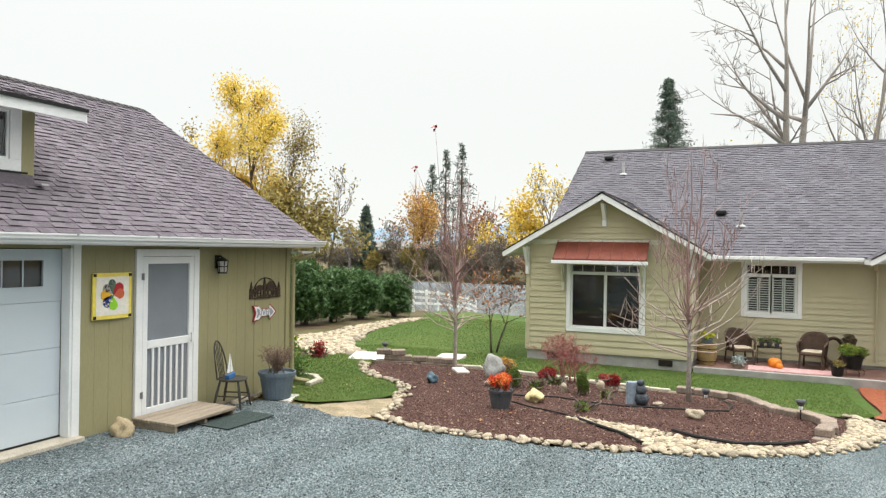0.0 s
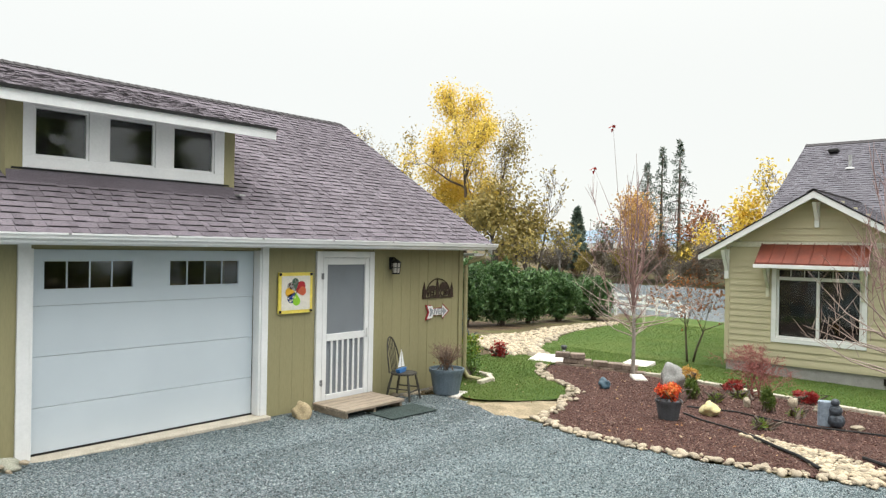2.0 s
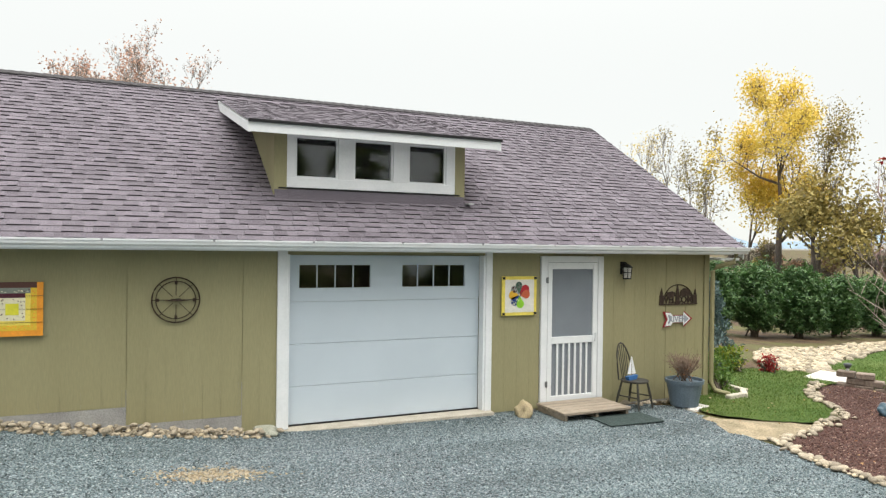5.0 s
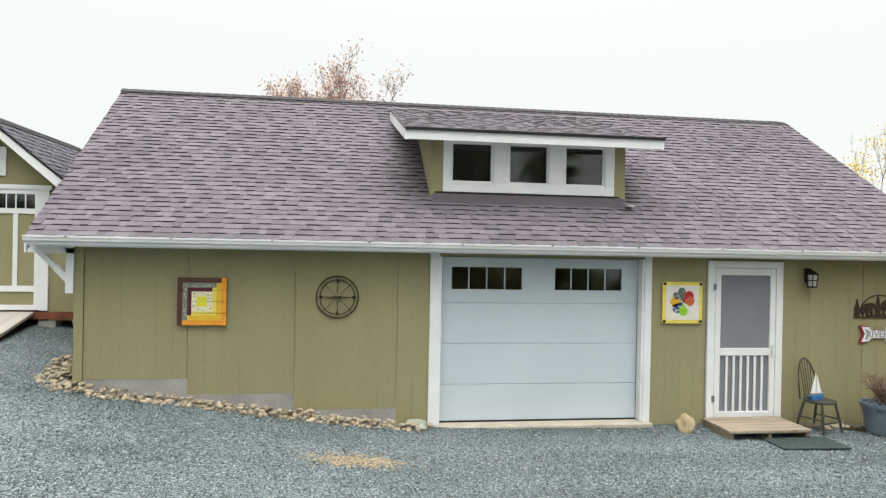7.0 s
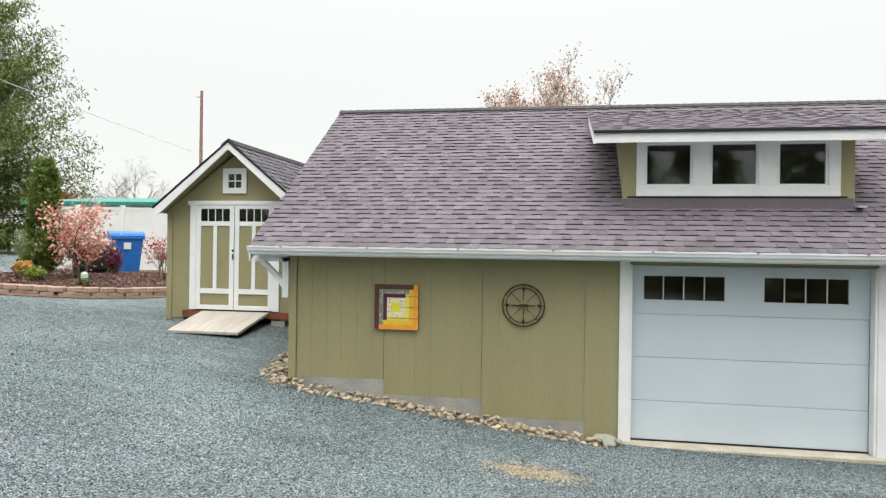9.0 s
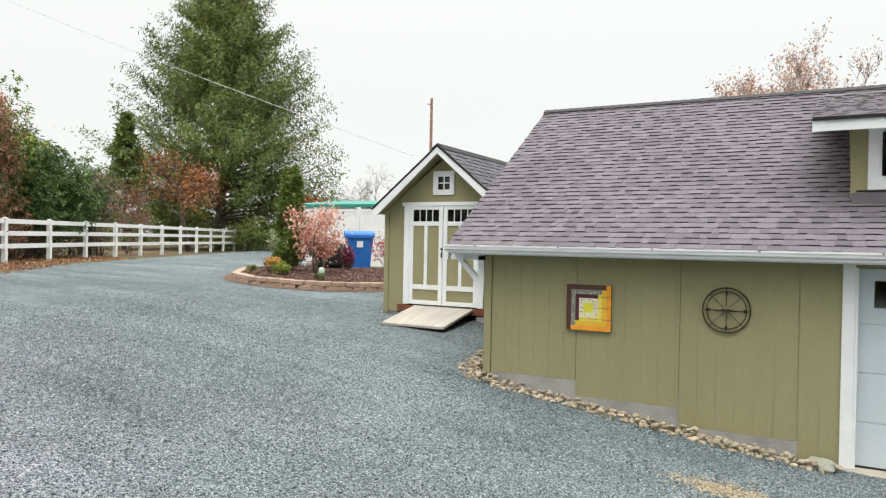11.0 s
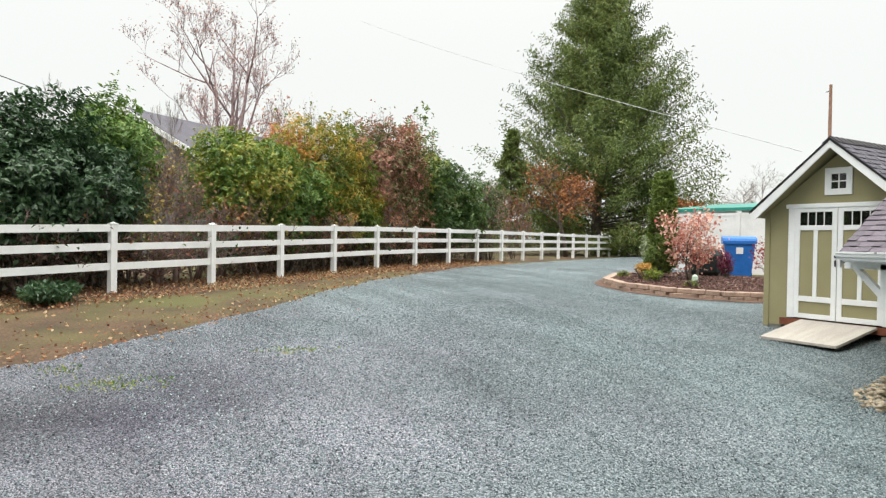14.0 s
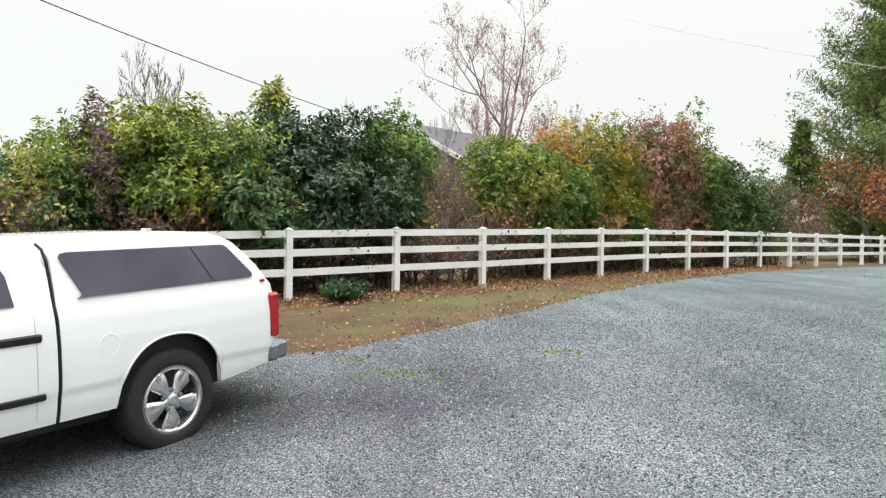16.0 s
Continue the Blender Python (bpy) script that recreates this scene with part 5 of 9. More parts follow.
def limb_tree(rs, height, spread_r, r0, levels=4, kids=(3, 5), first=0.25, lean=(0, 0), up=0.45, wiggle=0.16, shrink=0.62, sides=5, trunks=1, thin=None):
    """Limbs of a tree as one body of tapered rods, and the tips of its twigs."""
    bodies, tips = [], []

    def grow(p, d, length, r, level):
        pts, radii = [p], [r]
        segs = 4 if level == 0 else 3
        q = d.copy()
        for k in range(segs):
            q = (q + Vector(rs.normal(0, wiggle, 3)) * (0.5 if level == 0 else 1) + Vector((0, 0, up * 0.12 * level))).normalized()
            pts.append(pts[-1] + q * (length / segs))
            radii.append(max(r * (1 - 0.9 * ((k + 1) / segs) ** 1.3), r * 0.08))
        bodies.append(tube(pts, radii, sides if level < 2 else 3))
        if level >= levels:
            tips.extend(tuple(a) for a in pts[1:])
            return
        if level >= levels - 1:
            tips.append(tuple(pts[-1]))
        for _ in range(rs.randint(kids[0], kids[1] + 1) + (2 if level == 0 else 0)):
            f = rs.uniform(first if level == 0 else 0.25, 1.0)
            i = min(int(f * segs), segs - 1)
            s = pts[i].lerp(pts[i + 1], f * segs - i)
            side = Vector(rs.normal(0, 1, 3)).cross(q).normalized()
            nd = (q * rs.uniform(0.35, 0.9) + side * rs.uniform(0.6, 1.0) * spread_r + Vector((0, 0, up * 0.5))).normalized()
            grow(s, nd, length * shrink * rs.uniform(0.65, 1.1) * (1.15 - 0.45 * f), max(r * (1 - 0.75 * f) * 0.66, thin or 0.006 * height / 8), level + 1)

    for k in range(trunks):
        off = Vector((rs.normal(0, 0.1), rs.normal(0, 0.1), 0)) * (trunks > 1)
        grow(off, Vector((lean[0] + (rs.normal(0, 0.2) if trunks > 1 else 0), lean[1] + (rs.normal(0, 0.2) if trunks > 1 else 0), 1)).normalized(), height * 0.72, r0, 0)
    return merged(*bodies), np.array(tips)


def limbed(name, x, y, h, width, bark, label, seed, leaf=0, material=None, n_leaf=0, z=None, category="tree", group="", cloud=0.5, r0=None, **kw):
    """A tree of limbs, with leaves about its twigs."""
    rs = np.random.RandomState(seed)
    ob = thing(name, (x, y, lz(x, y) if z is None else z), 0, label, category, group)
    body, tips = limb_tree(rs, h, 1.0, r0 or h * 0.021, **kw)
    V = np.array(body[0])
    s = np.array([width / max(np.percentile(np.abs(V[:, 0]), 98), 0.1), width / max(np.percentile(np.abs(V[:, 1]), 98), 0.1), h / V[:, 2].max()])
    body = ((V * s).tolist(), [], body[2])
    part("limb_frame", body, bark, ob, smooth=True)
    if n_leaf:
        T = tips * s
        k = rs.randint(0, len(T), n_leaf)
        P = T[k] + rs.normal(0, cloud, (n_leaf, 3))
        d = P - np.array([0, 0, h * 0.5])
        d /= np.linalg.norm(d, axis=1)[:, None] + 1e-9
        Vl, F = leaves(P, d, leaf, rs, 0.6, 0.2, 1.2)
        np_mesh("foliage", Vl, F, material, ob)
    return ob


def conifer(name, x, y, h, width, material, label, seed, whorls=26, per=9, sprays=34, leaf=0.5, z=None, droop=0.25, base=0.06, power=0.85, group="", rise=0.0, ragged=0.25, wide=0.3, tight=0.055, skirt=1.0, airy=0.0):
    """An evergreen: a straight trunk, limbs in whorls, and sprays of needles along each limb."""
    rs = np.random.RandomState(seed)
    ob = thing(name, (x, y, lz(x, y) if z is None else z), 0, label, "conifer", group)
    bodies = [tube([(0, 0, 0), (rs.normal(0, 0.01) * h, 0, h * 0.5), (0, 0, h)], [h * 0.018, h * 0.011, 0.01], 7)]
    P, D = [], []
    for w in range(whorls):
        f = base + (1 - base) * (w + rs.uniform(-0.3, 0.3)) / whorls
        f = min(max(f, base), 0.985)
        R = width * (1 - f) ** power * min(1.0, skirt + 2.5 * f)
        n = int(sprays * (1 - airy * f))
        for k in range(per):
            a = rs.uniform(0, 2 * math.pi)
            L = R * rs.uniform(1 - ragged * 1.6, 1 + ragged)
            if L < 0.05 * width:
                L = 0.05 * width
            z0 = min(max(f * h + rs.normal(0, 0.7 * h / whorls), base * h), 0.99 * h)
            lift = rise * (0.1 + 0.9 * min(1.0, f / 0.4))
            tip = Vector((math.cos(a) * L, math.sin(a) * L, z0 - droop * L + lift * L))
            mid = Vector((math.cos(a) * L * 0.55, math.sin(a) * L * 0.55, z0 - droop * L * 0.35 + lift * L * 0.3))
            if k % 3 == 0:
                bodies.append(tube([(0, 0, z0), mid, tip], [h * 0.004, h * 0.0025, h * 0.0006], 3))
            t = rs.uniform(0.25, 1.05, n)[:, None] ** 0.7
            A = np.array([0, 0, z0]) * (1 - t) ** 2 + 2 * np.array(mid) * t * (1 - t) + np.array(tip) * t ** 2
            A = A + rs.normal(0, tight * width * (0.35 + 0.65 * (1 - f)), A.shape) * [1, 1, 0.7]
            P.append(A)
            D.append(np.tile([math.cos(a), math.sin(a), 0.35 + rise], (n, 1)))
    P, D = np.concatenate(P), np.concatenate(D)
    part("trunk", merged(*bodies), M_BARK, ob)
    V, F = leaves(P, D, leaf, rs, wide, droop - rise, 0.75)
    np_mesh("crown", V, F, material, ob)
    return ob


L_DARK = leaf_mat("dark_laurel_leaf", [(0.022, 0.05, 0.022), (0.034, 0.075, 0.03), (0.056, 0.112, 0.045), (0.10, 0.165, 0.08)], 0.3)
L_GREEN = leaf_mat("green_leaf", [(0.058, 0.125, 0.028), (0.10, 0.19, 0.038), (0.165, 0.265, 0.055), (0.25, 0.33, 0.075)], 0.4, 0.3, 0.9, 0.3)
L_LAUREL = leaf_mat("hedge_laurel_leaf", [(0.035, 0.085, 0.028), (0.06, 0.135, 0.04), (0.10, 0.19, 0.06), (0.15, 0.24, 0.09)], 0.4)
L_YGREEN = leaf_mat("yellow_green_leaf", [(0.048, 0.11, 0.02), (0.09, 0.175, 0.03), (0.18, 0.25, 0.036), (0.36, 0.345, 0.05), (0.40, 0.27, 0.055)], 0.4, 0.45, 0.8, 0.32)
L_AUTUMN = leaf_mat("turning_leaf", [(0.065, 0.13, 0.025), (0.11, 0.185, 0.032), (0.23, 0.25, 0.038), (0.46, 0.32, 0.05), (0.66, 0.27, 0.065)], 0.5, 0.55, 0.9, 0.32)
L_RUSSET = leaf_mat("russet_leaf", [(0.05, 0.105, 0.03), (0.09, 0.15, 0.045), (0.24, 0.16, 0.08), (0.46, 0.19, 0.15), (0.56, 0.27, 0.22)], 0.5, 0.45, 1.1, 0.32)
L_OAK = leaf_mat("brown_orange_leaf", [(0.15, 0.06, 0.025), (0.28, 0.11, 0.04), (0.40, 0.17, 0.06), (0.24, 0.09, 0.04)], 0.6)
L_CEDAR = leaf_mat("cedar_spray", [(0.055, 0.09, 0.028), (0.11, 0.158, 0.042), (0.185, 0.238, 0.06), (0.30, 0.325, 0.095)], 0.6, 0.35, 0.35, 0.2)
# Far fir needles: distance haze is put into these lighter greens.
L_FIR = leaf_mat("hazed_fir_needle", [(0.085, 0.13, 0.10), (0.13, 0.18, 0.14), (0.20, 0.245, 0.19)], 0.6, 0.3, 0.3, 0.15)
L_GOLD = leaf_mat("golden_leaf", [(0.52, 0.37, 0.05), (0.72, 0.53, 0.08), (0.84, 0.64, 0.14), (0.6, 0.48, 0.13)], 0.5, 0.4, 0.25, 0.4)
L_OLIVE = leaf_mat("olive_gold_leaf", [(0.20, 0.18, 0.07), (0.31, 0.25, 0.08), (0.42, 0.32, 0.09), (0.25, 0.21, 0.12)], 0.6, 0.4, 0.3)
L_ORANGE = leaf_mat("orange_leaf", [(0.48, 0.25, 0.06), (0.62, 0.36, 0.09), (0.55, 0.38, 0.13)], 0.6)
L_RED = leaf_mat("red_leaf", [(0.28, 0.02, 0.025), (0.42, 0.035, 0.03), (0.22, 0.02, 0.03), (0.5, 0.08, 0.05)], 0.5)
L_BOX = leaf_mat("dwarf_conifer_green", [(0.05, 0.09, 0.015), (0.09, 0.14, 0.02), (0.14, 0.19, 0.03)], 0.6)
L_ARBOR = leaf_mat("arborvitae_green", [(0.08, 0.125, 0.024), (0.13, 0.19, 0.034), (0.195, 0.255, 0.052)], 0.6, 0.3, 2.0)
L_PINK = leaf_mat("cream_pink_leaf", [(0.55, 0.33, 0.28), (0.62, 0.44, 0.36), (0.4, 0.15, 0.13), (0.6, 0.5, 0.4)], 0.6)
L_DRY = leaf_mat("fallen_leaf", [(0.20, 0.09, 0.045), (0.32, 0.16, 0.07), (0.42, 0.28, 0.13), (0.5, 0.40, 0.26)], 0.8)
L_BLUE = leaf_mat("blue_spruce_needle", [(0.08, 0.13, 0.13), (0.13, 0.19, 0.19), (0.18, 0.25, 0.25)], 0.6)

# shrubs behind the fence
hg = "shrubs behind the rail fence"
# Dead leaf browns, darkened further for the shade inside the hedge.
L_DEAD = leaf_mat("shaded_dead_leaf", [(0.035, 0.024, 0.018), (0.07, 0.045, 0.03), (0.12, 0.075, 0.045), (0.04, 0.05, 0.025)], 0.8)
L_CORAL = leaf_mat("coral_leaf", [(0.22, 0.2, 0.05), (0.52, 0.24, 0.09), (0.62, 0.2, 0.09), (0.5, 0.13, 0.07)], 0.5, 0.4, 1.0, 0.32)
L_PLUM = leaf_mat("plum_leaf", [(0.05, 0.035, 0.035), (0.10, 0.05, 0.055), (0.16, 0.08, 0.08), (0.09, 0.10, 0.04)], 0.5)
L_HEDGE = leaf_mat("yellowing_hedge_leaf", [(0.045, 0.1, 0.02), (0.085, 0.16, 0.028), (0.155, 0.225, 0.036), (0.34, 0.345, 0.05), (0.43, 0.37, 0.055)], 0.4, 0.4, 0.6)
L_OLIVEGREEN = leaf_mat("deep_green_leaf", [(0.035, 0.075, 0.022), (0.06, 0.12, 0.03), (0.10, 0.17, 0.04), (0.2, 0.2, 0.06)], 0.45, 0.3, 0.8)
bush("evergreen_shrub", -14.38, -15.43, 2.97, 1.40, 1.95, 14000, 0.13, L_LAUREL, "dark green broadleaf shrub behind the fence", hg, 31)
bush("evergreen_shrub", -14.61, -13.72, 2.55, 1.40, 1.75, 15000, 0.13, L_LAUREL, "dark green shrub with a few orange leaves behind the fence", hg, 11)
bush("evergreen_shrub", -15.73, -13.97, 3.74, 0.99, 2.90, 10000, 0.12, L_YGREEN, "loose yellow-green shrub behind the fence", hg, 10, power=1.6)
bush("plum_shrub", -16.10, -13.23, 4.00, 0.82, 3.06, 9000, 0.12, L_PLUM, "dark purple-leaved shrub behind the fence", hg, 32, power=1.5)
bush("evergreen_shrub", -15.88, -11.56, 4.24, 2.26, 2.40, 52000, 0.135, L_HEDGE, "large yellow-green broadleaf shrub behind the fence", hg, 12, reach=0.55, power=2.3)
bush("laurel_shrub", -15.43, -10.12, 3.22, 1.42, 1.56, 14000, 0.15, L_LAUREL, "dark glossy laurel between larger shrubs", hg, 33)
bush("laurel_shrub", -15.82, -8.81, 3.72, 1.97, 1.45, 36000, 0.145, L_DARK, "dark glossy green laurel leaning over the fence", hg, 13, droop=0.35, low=0.8)
bush("laurel_shrub", -17.44, -6.88, 4.85, 1.12, 1.6, 17000, 0.13, L_GREEN, "tall narrow green shrub behind the fence", hg, 14, power=1.5)
bush("laurel_shrub", -16.37, -7.29, 3.18, 1.26, 1.21, 11000, 0.14, L_DARK, "low dark laurel behind the fence", hg, 34)
bush("turning_shrub", -19.3, -2.95, 4.41, 2.05, 1.45, 34000, 0.13, L_YGREEN, "broad yellow-green shrub behind the fence", hg, 15, power=2.3)
bush("turning_shrub", -21.17, -0.22, 4.75, 2.6, 1.41, 26000, 0.13, L_AUTUMN, "shrub turning from green to orange behind the fence", hg, 18, power=2.3)
bush("russet_shrub", -23.22, 3.09, 5.55, 2.75, 1.5, 28000, 0.14, L_RUSSET, "reddish brown and green shrub behind the fence", hg, 16, power=1.9)
bush("turning_shrub", -21.14, 1.03, 2.75, 1.74, 0.69, 9000, 0.12, L_AUTUMN, "low shrub with orange leaves behind the fence", hg, 20)
bush("evergreen_shrub", -25.00, 6.45, 4.7, 3.1, 1.36, 28000, 0.15, L_OLIVEGREEN, "rounded dark green shrub behind the fence", hg, 17, power=2.0)
bush("evergreen_shrub", -19.45, -1.64, 3.19, 1.67, 0.81, 12000, 0.13, L_GREEN, "green shrub low against the fence", hg, 36)
bush("turning_shrub", -21.14, -1.51, 4.42, 1.44, 1.40, 12000, 0.13, L_CORAL, "loose orange-leaved shrub between taller ones", hg, 41, power=1.6)
bush("russet_shrub", -23.29, 1.93, 5.07, 1.51, 1.40, 12000, 0.13, L_RUSSET, "loose russet shrub between taller ones", hg, 42, power=1.6)
bush("evergreen_shrub", -25.19, 5.42, 5.51, 1.78, 1.40, 13000, 0.14, L_YGREEN, "yellow-green shrub between darker ones", hg, 43, power=1.7)
bush("evergreen_shrub", -27.09, 9.68, 4.22, 1.43, 1.40, 8000, 0.13, L_OLIVEGREEN, "small dark green shrub at the end of the row", hg, 44, power=1.6)
bush("evergreen_shrub", -17.60, -7.88, 3.55, 1.06, 1.06, 10000, 0.14, L_LAUREL, "green laurel filling the row", hg, 45)
bush("sapling", -16.62, -9.56, 5.0, 0.62, 0.62, 1300, 0.14, L_YGREEN, "thin leafy shoot above the shrubs", hg, 35, low=3.2, reach=0.3, power=1.5)
for k in range(24):
    f = k / 23
    i = min(int(f * 9), 8)
    x, y = (np.array(line[i + 1]) * (1 - (f * 9 - i)) + np.array(line[i + 2]) * (f * 9 - i)) if i < 9 else line[10]
    x, y = x - 0.75 - 0.25 * (k % 3), y - 0.3
    limbed("brush", x, y, 1.35 + 0.35 * (k % 4), 0.95, M_TWIGR, "tangle of bare reddish brush with few leaves", 60 + k, 0.1, (L_RUSSET, L_DARK, L_OAK, L_OLIVE)[k % 4], 420, category="shrub", group="brush behind the rail fence", cloud=0.14, r0=0.03, levels=3, kids=(3, 5), trunks=5, first=0.1, thin=0.007)
limbed("brush", -17.76, -5.69, 3.34, 0.60, M_TWIGR, "tall tangle of grey-brown bare brush", 140, 0.1, L_OLIVE, 500, category="shrub", group="brush behind the rail fence", cloud=0.18, r0=0.04, levels=4, kids=(3, 5), trunks=5, first=0.15, thin=0.009)
limbed("brush", -17.39, -5.32, 2.78, 0.56, M_TWIGR, "tangle of brown brush with a few leaves", 141, 0.1, L_RUSSET, 500, category="shrub", group="brush behind the rail fence", cloud=0.18, r0=0.04, levels=4, kids=(3, 5), trunks=5, first=0.15, thin=0.009)
limbed("brush", -16.71, -6.32, 2.45, 0.47, M_TWIGR, "tangle of brown brush with a few leaves", 142, 0.1, L_OLIVE, 500, category="shrub", group="brush behind the rail fence", cloud=0.18, r0=0.04, levels=4, kids=(3, 5), trunks=5, first=0.15, thin=0.009)
limbed("brush", -26.48, 10.05, 3.59, 1.05, M_TWIGR, "bare pinkish brown brush by the fence", 143, 0.1, L_RUSSET, 500, category="shrub", group="brush behind the rail fence", cloud=0.18, r0=0.04, levels=4, kids=(3, 5), trunks=5, first=0.15, thin=0.009)
limbed("brush", -28.13, 12.61, 3.25, 1.00, M_TWIGR, "bare brown brush by the fence", 144, 0.1, L_OAK, 500, category="shrub", group="brush behind the rail fence", cloud=0.18, r0=0.04, levels=4, kids=(3, 5), trunks=5, first=0.15, thin=0.009)
limbed("brush", -21.83, -1.58, 5.53, 1.08, M_TWIGR, "haze of bare pinkish twigs above the shrubs", 145, 0.1, L_PINK, 500, category="shrub", group="brush behind the rail fence", cloud=0.18, r0=0.04, levels=4, kids=(3, 5), trunks=5, first=0.15, thin=0.009)
limbed("brush", -23.35, 1.79, 5.34, 0.88, M_TWIGR, "thin russet twigs above the shrubs", 146, 0.1, L_RUSSET, 500, category="shrub", group="brush behind the rail fence", cloud=0.18, r0=0.04, levels=4, kids=(3, 5), trunks=5, first=0.15, thin=0.009)
limbed("brush", -23.45, 2.88, 5.99, 1.09, M_TWIGR, "thin shoots with scattered leaves above the shrubs", 150, 0.12, L_RUSSET, 420, category="shrub", group="brush behind the rail fence", cloud=0.2, r0=0.03, levels=3, kids=(4, 6), trunks=5, first=0.3, thin=0.008)
limbed("brush", -24.53, 4.87, 6.08, 1.05, M_TWIGR, "thin shoots with scattered leaves above the shrubs", 151, 0.12, L_RUSSET, 420, category="shrub", group="brush behind the rail fence", cloud=0.2, r0=0.03, levels=3, kids=(4, 6), trunks=5, first=0.3, thin=0.008)
limbed("brush", -21.24, -0.85, 5.40, 0.97, M_TWIGR, "thin shoots with scattered leaves above the shrubs", 152, 0.12, L_AUTUMN, 420, category="shrub", group="brush behind the rail fence", cloud=0.2, r0=0.03, levels=3, kids=(4, 6), trunks=5, first=0.3, thin=0.008)
shrub("ground_ivy", -13.9, -8.1, 0.4, 0.75, 0.6, 2200, 0.1, L_DARK, "low dark ivy clump at a fence post", "ivy", seed=19, low=0.0, count=14)
# the big evergreen and what stands round it
conifer("cedar_tree", -36.88, 26.46, 21.4, 8.4, L_CEDAR, "large spreading dark green cedar", 5, whorls=46, per=13, sprays=330, leaf=0.29, droop=-0.05, rise=0.5, base=0.01, power=0.95, ragged=0.26, wide=0.24, tight=0.045, skirt=0.6, airy=0.75)
limbed("oak_sapling", -32.43, 19.78, 5.4, 2.1, M_BARK, "small oak with brown-orange leaves", 81, 0.17, L_OAK, 2800, cloud=0.34, levels=4, first=0.12, kids=(4, 5), thin=0.02)
conifer("young_fir", -36.27, 18.52, 7.79, 2.3, L_CEDAR, "young dark green conifer behind the fence", 6, whorls=24, per=10, sprays=40, leaf=0.3, droop=0.0, rise=0.3, base=0.05, wide=0.25)
limbed("birch_tree", -36.31, 0.31, 14.4, 3.7, M_BIRCH, "tall pale birch with a haze of pinkish twigs", 83, 0.11, L_PINK, 2600, cloud=0.25, levels=5, kids=(3, 5), first=0.15, r0=0.2, trunks=3, thin=0.011, up=0.5, wiggle=0.13, shrink=0.55)
limbed("bare_tree", -25.49, -13.39, 7.17, 1.44, M_BARK, "bare grey tree behind the shrubs", 84, levels=4, first=0.35, kids=(4, 5), thin=0.014, r0=0.1, trunks=2)
limbed("bare_tree", -25.55, -8.07, 6.05, 1.00, M_BARKP, "bare pale twiggy tree behind the shrubs", 85, levels=4, first=0.35, kids=(4, 5), thin=0.014, r0=0.1, trunks=2)
limbed("bare_tree", -26.77, -3.56, 5.98, 0.86, M_BARKP, "bare pale twiggy tree behind the shrubs", 86, levels=4, first=0.35, kids=(4, 5), thin=0.014, r0=0.1, trunks=2)
# dark conifers across the lane, which the window panes reflect
for k, (x, y, h, w) in enumerate(((-19.0, -37.0, 15.0, 3.4), (-12.5, -40.0, 17.5, 3.8), (-6.0, -38.0, 16.0, 3.6), (-1.6, -43.0, 18.0, 4.0), (2.6, -41.0, 18.5, 4.0), (8.0, -39.0, 16.5, 3.6), (15.0, -42.0, 18.0, 4.0), (22.0, -39.0, 15.5, 3.6))):
    conifer("lane_conifer", x, y, h, w, L_CEDAR, "tall dark conifer across the lane", 180 + k, whorls=22, per=9, sprays=40, leaf=0.6, group="conifers across the lane", droop=0.1, base=0.04, power=0.8)
# behind the garage
L_MAPLE = leaf_mat("pink_brown_leaf", [(0.42, 0.24, 0.17), (0.54, 0.33, 0.25), (0.6, 0.42, 0.32)], 0.6)
limbed("maple_tree", -0.95, 20.5, 10.7, 3.9, M_BARKP, "bare maple with scattered pink-brown leaves", 87, 0.11, L_MAPLE, 6500, cloud=0.2, levels=5, kids=(4, 5), first=0.25, r0=0.15, thin=0.009, trunks=2, up=0.5)
# laurel hedge above the creek bed
for k, (x, y, h, w) in enumerate(((15.3, 10.0, 2.5, 1.1), (17.0, 9.75, 2.4, 1.15), (18.7, 9.5, 2.35, 1.15), (20.3, 9.0, 2.3, 1.1), (21.9, 8.75, 2.05, 1.1), (24.0, 8.6, 1.95, 1.2), (26.4, 8.3, 1.75, 1.2))):
    hrs = np.random.RandomState(90 + k)
    hb = thing("laurel_hedge", (x, y, lz(x, y)), 20 * k, "clipped upright dark green laurel bush", "hedge", "laurel hedge")
    P, W, L = crown_shoots(hrs, w * 0.72, w * 0.72, h * 1.03, 1250, 0.0, 0.36, 0.1, 2.8)
    W = W * [0.7, 0.7, 0.6] + [0, 0, 0.55]
    W /= np.linalg.norm(W, axis=1)[:, None]
    V, F = shoot_leaves(P, W, L, 10, 0.15, hrs, 0.36, 0.2)
    part("stem_frame", stems(hrs, heap(hrs, w * 0.7, w * 0.7, 0.2, h * 0.9, 14)), M_BARK, hb)
    np_mesh("foliage", V, F, L_LAUREL, hb)
conifer("blue_spruce", 9.6, 2.6, 1.75, 0.6, L_BLUE, "small blue spruce beside the garage", 8, whorls=12, per=9, sprays=14, leaf=0.13, droop=0.1)
conifer("blue_spruce", 12.6, 6.3, 1.7, 0.7, L_BLUE, "small blue spruce before the hedge", 9, whorls=12, per=9, sprays=14, leaf=0.13, droop=0.1)
shrub("nandina", 9.3, 1.75, 0.55, 0.42, 0.4, 900, 0.09, L_YGREEN, "low yellow-green shrub by the creek bed", seed=21, low=0.0)
shrub("nandina", 9.95, 1.5, 0.42, 0.22, 0.22, 350, 0.07, L_RED, "small reddish shrub by the creek bed", seed=22, low=0.0)
shrub("rose_bush", 7.25, 0.15, 0.85, 0.32, 0.35, 900, 0.06, L_GREEN, "leafy green bush against the garage corner", seed=23, low=0.0)
